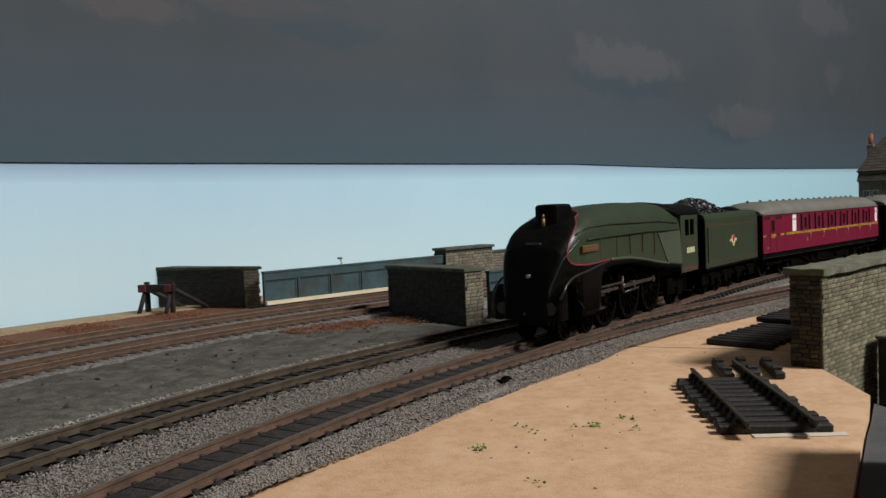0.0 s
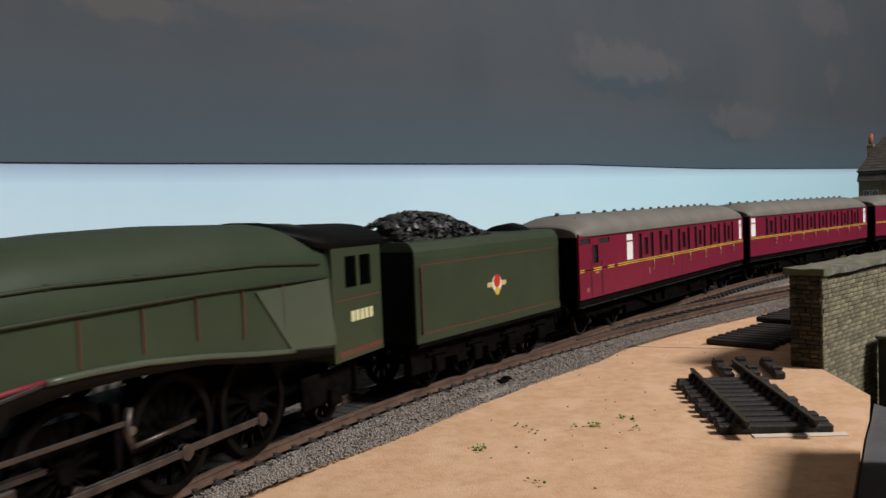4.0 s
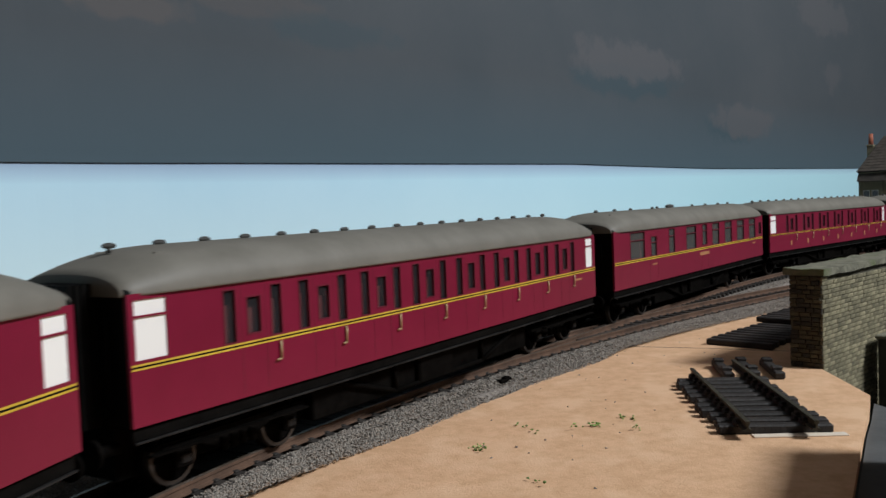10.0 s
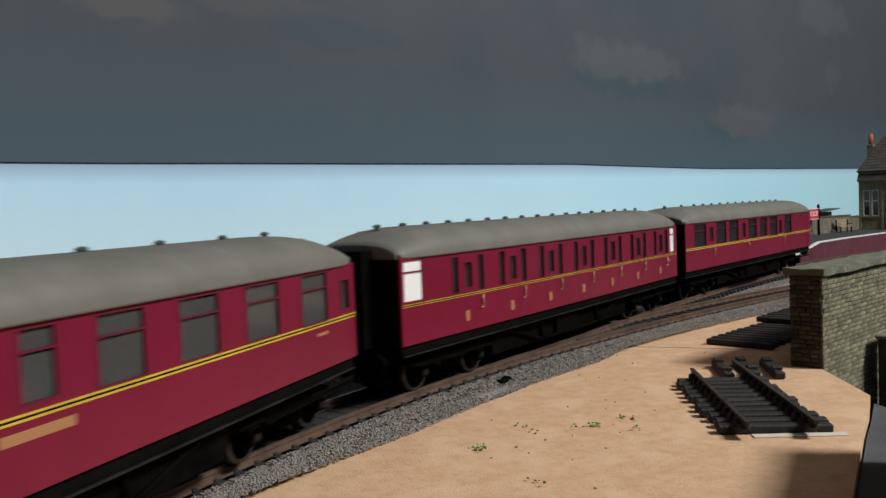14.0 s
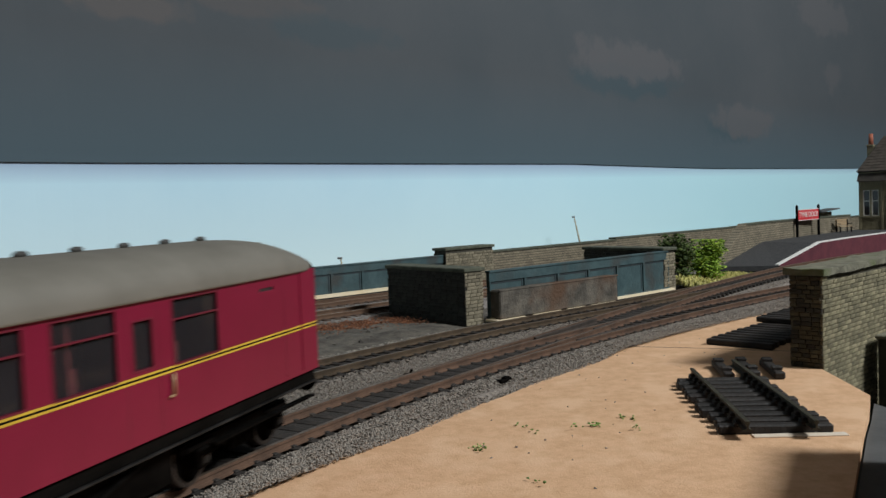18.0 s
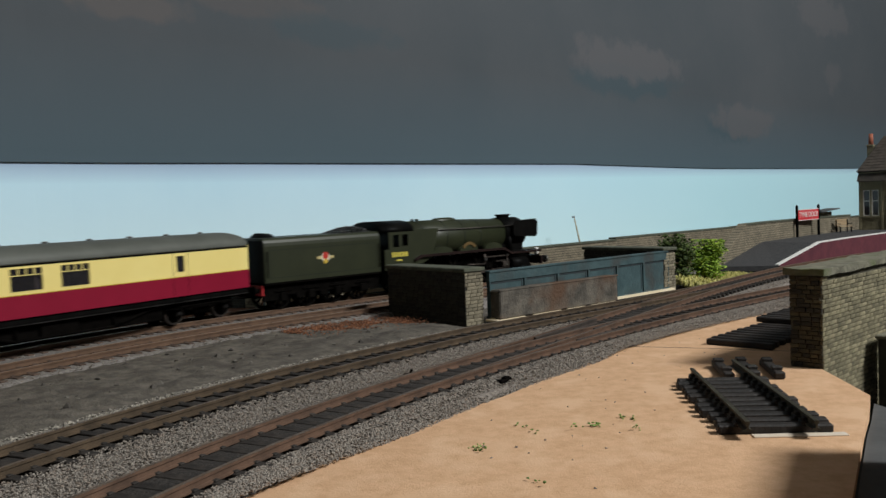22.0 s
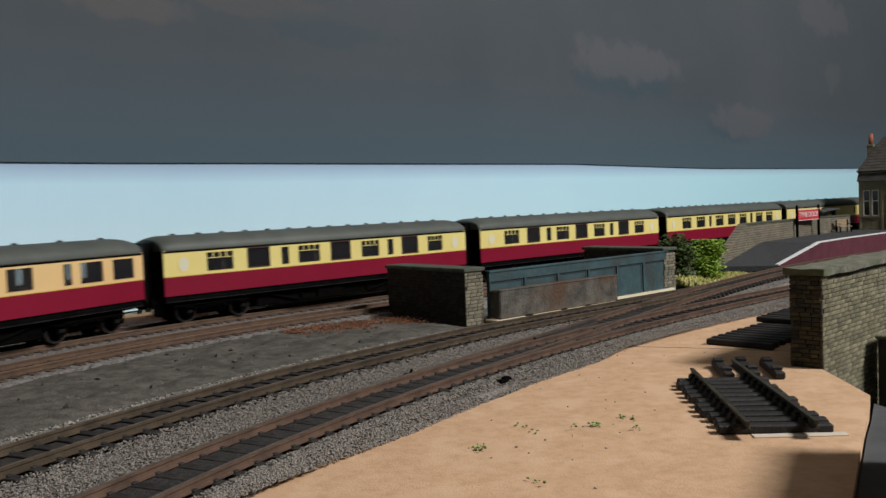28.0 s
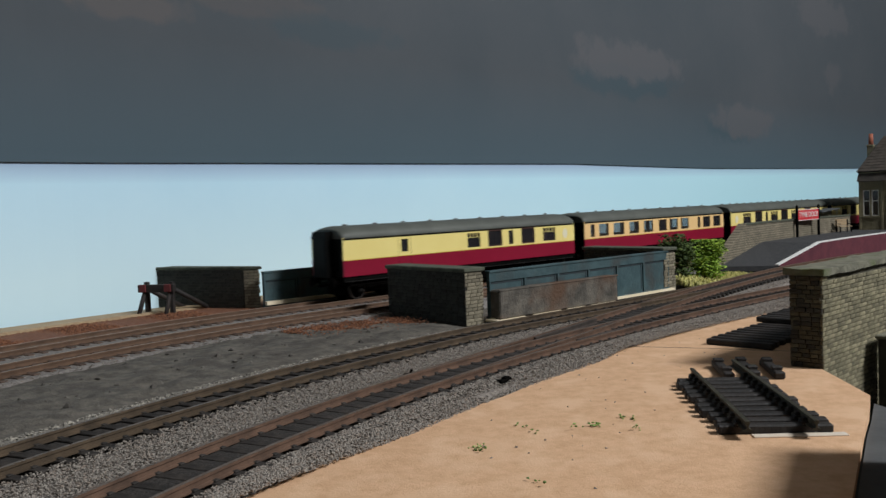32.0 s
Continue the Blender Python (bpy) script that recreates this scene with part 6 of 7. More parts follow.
            part("leaf_spring", boxes((x - 6, x + 6, *sorted((sy * 14.3, sy * 15.5)), 11.4, 12.4), (x - 4, x + 4, *sorted((sy * 14.3, sy * 15.5)), 12.4, 13.2), bev=0.2), "frame_black", fr)
        part("foot_plate", boxes((-h, h, *sorted((sy * 13, sy * 17.6)), zb - 1.2, zb - 0.1)), "frame_black", t)
    for k in range(4):
        add_wheels(t, -h + 14 + k * (L - 28) / 3, 8.0, 8.0, "tender_wheels", train, 10)
    bm = bmesh.new()
    for sy in (-1, 1):
        x = -face * h
        cyl(bm, (x, sy * 11.4, 13), (x - face * 4.5, sy * 11.4, 13), 1.4, n=10)
        cyl(bm, (x - face * 4.5, sy * 11.4, 13), (x - face * 5.4, sy * 11.4, 13), 3.1, n=14)
    part("buffer_gear", bm, "frame_black", t)
    part("buffer_beam", boxes((min(-face * h, -face * (h + 1.2)), max(-face * h, -face * (h + 1.2)), -15, 15, 10, 16)), "red" if face > 0 else "frame_black", t, "red buffer beam" if face > 0 else "")
    return t


def sweep_rod(pts, r, n=8):
    """A round bar along a line of points, bent without breaks."""
    p = [Vector(q) for q in pts]
    secs, u = [], None
    for k, q in enumerate(p):
        d = (p[min(k + 1, len(p) - 1)] - p[max(k - 1, 0)]).normalized()
        u = d.orthogonal().normalized() if u is None else (u - d * u.dot(d)).normalized()
        v = d.cross(u)
        secs.append([tuple(q + (u * math.cos(2 * math.pi * i / n) + v * math.sin(2 * math.pi * i / n)) * r) for i in range(n)])
    return loft(secs, close=True)


RODS = []    # (object, crank radius, height of axles, x, driver radius, train)


def running_gear(e, train, xs, rd, dirn, cyl_x, pony_x, trail_x, rp=6.4, rt=7.4):
    """Three driving axles with coupling and connecting rods, front bogie, trailing truck, cylinders."""
    for x in xs:
        add_wheels(e, x, rd, rd, "drivers%d" % train, train, 14, ("wheel", "tyre_dark"))
    crank = 4.3
    for sy, ph in ((-1, 0.0), (1, 90.0)):
        bm = bmesh.new()
        box(bm, min(xs) - 1, max(xs) + 1, *sorted((sy * 10.9, sy * 11.6)), -0.9, 0.9, bev=0.2)
        for x in xs:
            cyl(bm, (x, sy * 10.6, 0), (x, sy * 12.0, 0), 1.7, n=12)
        ob = part("coupling_rod", bm, "rod_steel", e, "dull steel coupling rod", m=at(0, 0, rd))
        RODS.append((ob, crank, rd, rd, ph, train))
        bm = bmesh.new()
        box(bm, *sorted((xs[1], cyl_x + 10 * -dirn)), *sorted((sy * 12.1, sy * 12.8)), -0.8, 0.8, bev=0.2)
        cyl(bm, (xs[1], sy * 11.9, 0), (xs[1], sy * 13.0, 0), 1.8, n=12)
        ob = part("connecting_rod", bm, "rod_steel", e, m=at(0, 0, rd))
        RODS.append((ob, crank, rd, rd, ph, train))
        part("slide_bar", boxes((*sorted((cyl_x - 24 * dirn, cyl_x)), *sorted((sy * 11.4, sy * 13.2)), rd + 2.4, rd + 3.4), (*sorted((cyl_x - 24 * dirn, cyl_x)), *sorted((sy * 11.4, sy * 13.2)), rd - 3.4, rd - 2.4)), "gunmetal", e)
        part("cylinder", cyl(cyl(bmesh.new(), (cyl_x - 9, sy * 12.5, rd), (cyl_x + 9, sy * 12.5, rd), 4.8, n=18), (cyl_x - 9, sy * 12.0, rd + 7), (cyl_x + 9, sy * 12.0, rd + 7), 3.0, n=14), "black", e)
        xl = xs[1] + dirn * 17
        part("expansion_link", sweep_rod([(xl - dirn * 1.0, sy * 13.4, rd + 1.5), (xl + dirn * 0.4, sy * 13.4, rd + 5), (xl - dirn * 0.8, sy * 13.4, rd + 9.5)], 0.8), "rod_steel", e)
        part("radius_rod", boxes((*sorted((xl, cyl_x - dirn * 9)), *sorted((sy * 13.0, sy * 13.6)), rd + 6.2, rd + 7.2), bev=0.1), "rod_steel", e)
        part("eccentric_rod", sweep_rod([(xs[1] - dirn * 2, sy * 14.0, rd + 2.5), (xl - dirn * 1.0, sy * 14.0, rd + 1.8)], 0.55, 6), "rod_steel", e)
        part("combination_lever", sweep_rod([(cyl_x - dirn * 13, sy * 13.9, rd - 3.5), (cyl_x - dirn * 12, sy * 13.9, rd + 7.4)], 0.5, 6), "rod_steel", e)
        part("crosshead", boxes((*sorted((cyl_x - dirn * 17, cyl_x - dirn * 10)), *sorted((sy * 11.6, sy * 14.2)), rd - 2.2, rd + 2.2), bev=0.4), "rod_steel", e)
        for xb, zb in ((xl, rd + 5.2), (cyl_x - dirn * 12.6, rd + 7.4), (cyl_x - dirn * 13.4, rd)):
            part("bright_pin", cyl(bmesh.new(), (xb, sy * 13.4, zb), (xb, sy * 14.8, zb), 0.9, n=10), "steel", e, "bright steel pin")
        part("gear_bracket", boxes((*sorted((xl + dirn * 1.5, xl + dirn * 3)), *sorted((sy * 9, sy * 13)), rd - 2, rd + 11)), "frame_black", e)
    for x in pony_x:
        add_wheels(e, x, rp, rp, "pony%d" % train, train, 10, ("wheel", "tyre_dark"))
    add_wheels(e, trail_x, rt, rt, "trail%d" % train, train, 10, ("wheel", "tyre_dark"))
    part("main_frame", boxes((min(*xs, *pony_x, trail_x) - 9, max(*xs, *pony_x, trail_x) + 8, -6.4, 6.4, 7, 22)), "black", e)
    for sy in (-1, 1):
        part("bogie_frame", boxes((min(pony_x) - 4, max(pony_x) + 4, *sorted((sy * 6.5, sy * 7.2)), 5, 9)), "frame_black", e)
        part("trailing_frame", boxes((trail_x - 15, trail_x + 15, *sorted((sy * 11.0, sy * 12.4)), 6, 15), (trail_x - 3, trail_x + 3, *sorted((sy * 12.4, sy * 14)), 5, 10), bev=0.4), "frame_black", e)


def streamliner():
    """Streamlined green engine with a black wedge nose; its front is at -x."""
    LL = 186.0
    e = thing("streamlined_locomotive", at(0, 0, 0), "green streamlined steam locomotive with black wedge front and brass nameplate", "locomotive", "front train engine")
    h = LL / 2
    top = lambda u: float(np.interp(u, [6.5, 7.2, 8.2, 9.2, 11.4, 13.6, 15.0, 18.4, 22, 25.6, 29.8, 40, 56, 75, 100, 152], [15.5, 18.5, 22.5, 26.8, 32, 37.4, 40.3, 43.6, 46.5, 48.8, 50.8, 54.4, 56.4, 57.4, 57.8, 56.6]))
    half = lambda u: float(np.interp(u, [6.5, 7.8, 10.4, 13.8, 18, 23.5, 31, 44, 80, 152], [9.6, 10.6, 11.8, 13.4, 15.2, 16.6, 17.4, 17.6, 17.3, 17.3]))
    low = lambda u: float(np.interp(u, [6.5, 12.5, 13, 14.5, 18, 26, 27.5, 27.6, 42.5, 44.5, 46, 49, 60, 76, 98, 117, 134, 152], [10.5, 10.5, 20, 23, 24.6, 25.2, 24, 12, 12, 15, 25.5, 28.2, 29.4, 29.2, 27.6, 24.4, 22.2, 20.5]))
    skirt = lambda u: float(np.interp(u, [0, 30, 46, 54, 66, 80, 98, 117, 131, 152], [31.4, 31.4, 31.8, 32.3, 32.2, 31.4, 29.4, 26.6, 24.9, 22.4]))
    us = sorted(set([6.5, 6.8, 7.2, 7.7, 8.2, 8.7, 9.2, 9.8, 10.4, 11, 11.7, 12.2, 12.5, 13]) | set(np.arange(13.5, 50, 0.5)) | set(np.arange(50, 152.1, 3.0)) | {27.6, 152.0})
    shape = lambda u: (float(np.interp(u, [0, 10, 22, 45, 80], [0.42, 0.42, 0.46, 0.62, 0.72])), top(u) - float(np.interp(u, [0, 8, 24, 45, 80], [4, 7, 11, 18, 22])))

    def side_y(u, z):
        """Half width of the casing at u and height z."""
        ex, sh = shape(u)
        if z <= sh:
            return half(u)
        f = min(1.0, (z - sh) / (top(u) - sh)) ** (1 / max(ex, 0.5))
        return half(u) * max(0.0, 1 - f * f) ** (ex / 2)

    secs = []
    for u in us:
        w, zt_, zl = half(u), top(u), low(u)
        ex, sh = shape(u)
        sh = max(zl + 2, sh)
        zk = min(max(skirt(u), zl + 0.5), sh - 0.5)
        side = [zl] + [zk + (sh - zk) * k / 14 for k in range(14)]
        row = [(u - h, -w, z) for z in side]
        for k in range(49):
            a = math.pi * k / 48
            row.append((u - h, -w * math.copysign(abs(math.cos(a)) ** ex, math.cos(a)) if k not in (0, 48) else -w * math.cos(a), sh + (zt_ - sh) * math.sin(a) ** max(ex, 0.5)))
        row += [(u - h, w, z) for z in reversed(side)]
        secs.append(row)
    bm = loft(secs, close=True)
    edge = lambda z: float(np.interp(z, [31.9, 32.4, 33.4, 35.4, 38.4, 41.2, 44, 46.8, 50, 52.2, 54.2, 55.6], [31, 22.5, 19.2, 17.3, 17.5, 19.3, 21.9, 25.5, 31, 35.5, 41.5, 48]))
    for f in bm.faces:
        cc = f.calc_center_median()
        u = cc.x + h
        f.material_index = 1 if u < edge(cc.z) or cc.z < skirt(u) - 0.02 else 0
    part("casing", bm, ["green", "black"], e)
    # chimney fairing
    secs = []
    for u, z1, w in ((27.6, 57.4, 3.6), (28.4, 58.2, 5.2), (36, 58.5, 5.8), (42, 58.3, 5.6), (44.5, 57.6, 4.6), (49, 56, 3.0)):
        secs.append([(u - h, -w, 48), (u - h, -w, z1 - 1), (u - h, -w + 1, z1), (u - h, w - 1, z1), (u - h, w, z1 - 1), (u - h, w, 48)])
    part("chimney", loft(secs, close=True, smooth=False), "black", e)
    part("whistle", cyl(cyl(bmesh.new(), (25.8 - h, 0, 48.6), (25.8 - h, 0, 52.4), 0.8, n=10), (25.8 - h, 0, 52.4), (25.8 - h, 0, 54.2), 0.45, n=8), "brass", e, "brass chime whistle")
    # red edge line between black and green
    pts = []
    for z in np.concatenate([np.linspace(55.4, 34, 40), np.linspace(33.4, 32, 10)]):
        u = edge(z)
        pts.append((u - h, -side_y(u, z) - 0.1, float(z)))
    pts += [(u - h, -half(u) - 0.1, skirt(u) + 0.3) for u in (33, 38, 44, 50, 56)]
    part("red_line", sweep_rod(pts, 0.46, 8), "red_line", e, "red lining")
    # rounded ridges of the casing; their lighter colour is a painted highlight
    part("skirt_ridge", sweep_rod([(u - h, -half(u) - 0.15, skirt(u)) for u in np.arange(56, 136, 4)], 0.7, 8), "green_light", e, "skirt edge in lighter green, a painted highlight")
    for sy in (-1, 1):
        drop = lambda u: float(np.interp(u, [8, 11, 15, 20, 30, 40], [2.2, 3.6, 5.5, 6, 6, 4.5]))
        part("nose_ridge", sweep_rod([(u - h, sy * (side_y(u, top(u) - drop(u)) + 0.05), top(u) - drop(u) + 0.1) for u in np.concatenate([np.arange(8.2, 12, 0.6), np.arange(12, 27, 1.0)])], 0.45, 8), "black_ridge", e)
        part("valance_ridge", sweep_rod([(u - h, sy * (max(half(u), 16.6 if u > 9 else 15.5) + 0.1), float(np.interp(u, [8, 9.6, 12, 15.6, 22, 32, 44, 56], [19, 22, 24.4, 26.4, 28, 29.2, 30.8, 32.2]))) for u in np.arange(8, 57, 2.0)], 0.5, 8), "black_ridge", e)
        part("valance_cheek", loft([[(u - h, sy * y, z) for y, z in ((9, 10.5), (wd, 10.5), (wd, zc - 1.5), (wd - 1.5, zc), (9, zc))] for u, wd, zc in ((7.8, 15.0, 17.5), (9, 16.4, 20.5), (10.8, 16.9, 23), (12.6, 17.0, 25))], close=True, smooth=False), "black", e)
    # boiler bands, hand rails, nameplate, numbers
    for u in (45.2, 64, 80, 96, 112, 128):
        part("boiler_band", boxes((u - h - 0.22, u - h + 0.22, -17.7, -17.0, 33.2 if u < 100 else 31, 42.0)), "orange_line", e)
    for zs, y in (([(24.5, 45.2), (30, 47.0), (36, 47.9), (60, 48.4), (120, 47.4), (147, 45.6)], 0.5), ([(31.5, 42.6), (36, 42.8), (60, 43.0), (100, 43.0), (149, 41.9)], 0.8)):
        hr = part("hand_rail", sweep_rod([(u - h, -side_y(u, z) - y, z) for u, z in zs], 0.36, 8), "rail_green", e)
        for u in np.arange(zs[0][0] + 12, zs[-1][0], 22):
            z = float(np.interp(u, [q[0] for q in zs], [q[1] for q in zs]))
            part("rail_knob", cyl(bmesh.new(), (u - h, -side_y(u, z) - y, z), (u - h, -side_y(u, z) + 1.0, z), 0.7, n=6), "rail_green", hr)
    plate = part("nameplate", boxes((26 - h, 41.6 - h, -18.5, -17.2, 37.4, 40.2), bev=0.15), "brass", e, "brass nameplate")
    part("plate_field", boxes((26.6 - h, 41 - h, -18.62, -18.4, 37.9, 39.7)), "plate_red", plate)
    part("lettering", boxes(*[(28 + 2.0 * k - h, 29.2 + 2.0 * k - h, -18.7, -18.5, 38.3, 39.3) for k in range(6)]), "brass", plate)
    part("number_plate", boxes((15.4 - h, 17.6 - h, -3.4, 3.4, 41.4, 42.3)), "plate_grey", e)
    part("lamp", cyl(bmesh.new(), (8.4 - h, -0.8, 28.7), (11 - h, -0.8, 28.7), 0.8, n=12), "steel", e, "small chrome lamp")
    # cab
    bm = bmesh.new()
    for sy in (-1, 1):
        y0, y1 = sorted((sy * 17.4, sy * 16.6))
        pierced(bm, 152 - h, 180.5 - h, 17.6, 49.2, y0, y1, [(159.2 - h, 165.7 - h, 37.7, 46.6), (167.6 - h, 174.4 - h, 37.7, 46.6)])
    box(bm, 152 - h, 153 - h, -16.6, 16.6, 18.2, 49.2)
    cab = part("cab", bm, "green", e)
    part("cab_panel", boxes((154 - h, 179.5 - h, -17.5, -17.38, 34.2, 34.7), (154 - h, 179.5 - h, -17.5, -17.38, 18.6, 20.4)), "orange_line", cab)
    secs = []
    for u, w, z0, dz in ((133, 7.5, 55.2, 2.2), (140, 12.2, 52.8, 4.4), (147, 16.4, 50.0, 6.6), (152, 17.5, 49.2, 6.9), (183, 17.6, 49.0, 6.6)):
        secs.append([(u - h, -w * math.cos(math.pi * k / 16), z0 + dz * math.sin(math.pi * k / 16) ** 0.85) for k in range(17)])
    part("cab_roof", loft(secs, close=True), "black", cab)
    part("number", boxes(*[(161.4 + 2.7 * k - h, 163.5 + 2.7 * k - h, -17.62, -17.36, 28.0, 31.0) for k in range(5)]), "number_cream", cab, "cream cab-side number, unreadable")
    part("back_head", boxes((154 - h, 156 - h, -15, 15, 19, 44)), "black", cab)
    part("wedge_panel", prism([(117 - h, 41.2), (149.5 - h, 41.4), (152.5 - h, 23), (131 - h, 25.2)], -17.7, -17.1), "green_light", e, "lighter green flared panel")
    # buffers and footplate
    part("buffer_beam", boxes((10.5 - h, 13 - h, -15, 15, 11.5, 18), bev=0.4), "black", e)
    for sy in (-1, 1):
        bf = part("buffer", cyl(bmesh.new(), (12 - h, sy * 11.4, 15.2), (8.2 - h, sy * 11.4, 15.2), 1.5, n=12), "black", e)
        part("buffer_head", cyl(bmesh.new(), (8.2 - h, sy * 11.4, 15.2), (7.4 - h, sy * 11.4, 15.2), 2.6, n=18), "gunmetal", bf)
    part("coupling_hook", sweep_rod([(11 - h, 0, 13), (7 - h, 0, 12), (6 - h, 0, 13.5)], 0.6), "gunmetal", e)
    for sy in (-1, 1):
        part("cab_step", boxes((166 - h, 173 - h, *sorted((sy * 13, sy * 16.5)), 6, 6.6), (169 - h, 170 - h, *sorted((sy * 13, sy * 13.6)), 6, 18)), "frame_black", e)
    running_gear(e, 1, [66.5 - h, 95.5 - h, 124.5 - h], 13.0, -1, 35 - h, [23.5 - h, 46 - h], 158 - h)
    return e


def pacific():
    """Dark green engine with a round boiler and smoke deflectors; its front is at +x."""
    LL = 164.0
    e = thing("steam_locomotive", at(0, 0, 0), "dark green express steam locomotive with black smokebox and deflectors", "locomotive", "back train engine")
    h = LL / 2          # x = -h is the cab's rear, +h the front beam
    zc = 36.5
    def ring(x, r, dz=0):
        return [(x, r * math.cos(2 * math.pi * k / 32), zc + dz + r * math.sin(2 * math.pi * k / 32)) for k in range(32)]
    part("boiler", loft([ring(-h + 26, 13.2), ring(-h + 62, 13.2), ring(-h + 70, 13.0), ring(-h + 124.5, 11.6)], close=True), "dark_green", e)
    part("smokebox", loft([ring(-h + 124.5, 12.2), ring(-h + 146, 12.2), ring(-h + 148, 11.6), ring(-h + 149.5, 8)], close=True), "black", e)
    door = part("smokebox_door", loft([ring(-h + 149, 9), ring(-h + 151, 7.5), ring(-h + 152, 3)], close=True), "black", e)
    part("door_handle", rod((-h + 152, 0, zc), (-h + 153.5, 0, zc), 0.8), "gunmetal", door)
    for x in (40, 62, 80, 97, 111):
        r = float(np.interp(x, [26, 70, 112], [13.3, 13.1, 11.7])) + 0.15
        part("boiler_band", loft([ring(-h + x - 0.5, r), ring(-h + x + 0.5, r)], close=True), "band_dark", e)
    part("chimney", loft([[(-h + 133.5 + 1.7 * (p[0] + h - 133.5), p[1], p[2]) for p in ring_at(-h + 133.5, 0, z, r)] for z, r in ((45, 4.4), (47.8, 3.8), (49.6, 3.7), (50.4, 4.6), (51.1, 4.6), (51.2, 3.4))], close=True), "black", e)
    part("dome", loft([[(-h + 70 + 12 * sx, y, z) for sx, y, z in row] for row in [[(math.cos(2 * math.pi * k / 20) * f, 5.5 * f * math.sin(2 * math.pi * k / 20), 47.2 + dz) for k in range(20)] for f, dz in ((1, 0), (0.97, 2.2), (0.8, 3.4), (0.4, 3.8))]], close=True), "dark_green", e)
    part("safety_valve", cyl(cyl(bmesh.new(), (-h + 42, -2.5, 48), (-h + 42, -2.5, 51), 1.2, n=10), (-h + 42, 2.5, 48), (-h + 42, 2.5, 51), 1.2, n=10), "black", e)
    for sy in (-1, 1):
        df = part("smoke_deflector", prism([(-h + 131.5, 34), (-h + 155, 32.6), (-h + 157, 34.5), (-h + 157.5, 44.4), (-h + 155, 46.8), (-h + 132.5, 46.2), (-h + 130, 44), (-h + 129.5, 36)], *sorted((sy * 14.6, sy * 15.3))), "black", e)
        for x in (138, 153):
            part("deflector_stay", boxes((-h + x, -h + x + 0.8, *sorted((sy * 11, sy * 14.8)), 40, 40.8)), "black", df)
        # running plate that rises over the drivers
        part("running_plate", prism([(-h + 28, 23.5), (-h + 34, 26), (-h + 118, 26), (-h + 126, 22), (-h + 160, 22), (-h + 160, 20.6), (-h + 125.5, 20.6), (-h + 117.5, 24.4), (-h + 34.5, 24.4), (-h + 28, 22)], *sorted((sy * 9, sy * 16.6))), "running_brown", e)
        for x in (56, 82, 108):
            part("splasher", prism([(-h + x + 9.5 * math.cos(math.pi * k / 12), 25.9 + 4.6 * math.sin(math.pi * k / 12)) for k in range(13)], *sorted((sy * 11.2, sy * 14.2))), "dark_green", e)
        part("hand_rail", sweep_rod([(-h + 30, sy * 13.3, 42.4), (-h + 118, sy * 12.0, 42.4), (-h + 146, sy * 12.4, 42.4)], 0.4, 6), "gunmetal", e)
    part("nameplate", prism([(-h + 82 + 8.2 * math.cos(math.pi * (0.2 + 0.6 * k / 10)), 24.2 + 8.2 * math.sin(math.pi * (0.2 + 0.6 * k / 10))) for k in range(11)] + [(-h + 82 + 6.2 * math.cos(math.pi * (0.8 - 0.6 * k / 10)), 24.2 + 6.2 * math.sin(math.pi * (0.8 - 0.6 * k / 10))) for k in range(11)], -14.9, -14.2), "brass", e, "curved brass nameplate")
    part("steam_pipe", rod((-h + 130, -9, 46 - 8), (-h + 128, -12.6, 24), 2.0, 10), "black", e)
    # firebox and cab
    part("firebox", prism([(-h + 24, 20), (-h + 24, 44), (-h + 52, 44), (-h + 46, 24), (-h + 36, 20)], -14.4, 14.4), "dark_green", e)
    bm = bmesh.new()
    for sy in (-1, 1):
        pierced(bm, -h, -h + 25, 17.5, 43.5, *sorted((sy * 17.2, sy * 16.5)), [(-h, -h + 4, 31.5, 43.5), (-h + 7.5, -h + 13, 32.8, 41.2), (-h + 15.5, -h + 21, 33.4, 41.2)])
    box(bm, -h + 24, -h + 25, -16.5, 16.5, 17.5, 43.5)
    cab = part("cab", bm, "dark_green", e)
    part("cab_roof", loft([[(x, -17.6 * math.cos(math.pi * k / 16), 43.4 + 7.4 * math.sin(math.pi * k / 16) ** 0.85) for k in range(17)] for x in (-h - 3, -h + 26)], close=True), "black", cab)
    part("number", boxes(*[(-h + 6.4 + 2.9 * k, -h + 8.6 + 2.9 * k, -17.35, -17.1, 26.2, 29.4) for k in range(5)]), "number_gold", cab, "gold cab-side number, unreadable")
    part("number", boxes((-h + 10, -h + 15, -17.35, -17.1, 23.4, 24.4)), "number_gold", cab)
    part("back_head", boxes((-h + 20, -h + 23, -14, 14, 19, 43)), "black", cab)
    part("injector_pipe", sweep_rod([(-h + 13, -16.8, 17), (-h + 20, -16.9, 15.4), (-h + 29, -16.9, 14.2), (-h + 28, -16.8, 18)], 0.5, 6), "steel", e, "pale injector pipe")
    # front end
    part("buffer_beam", boxes((h - 3, h - 1, -15, 15, 10.5, 17), bev=0.3), "running_brown", e)
    part("front_plate", boxes((-h + 140, h - 2, -13, 13, 17, 18), bev=0.2), "black", e)
    part("saddle", boxes((-h + 122, -h + 146, -9, 9, 16, 28)), "black", e)
    for sy in (-1, 1):
        bf = part("buffer", rod((h - 1, sy * 11.4, 13.8), (h + 5, sy * 11.4, 13.8), 1.6, 12), "black", e)
        part("buffer_head", rod((h + 5, sy * 11.4, 13.8), (h + 6, sy * 11.4, 13.8), 3.1, 16), "steel", bf)
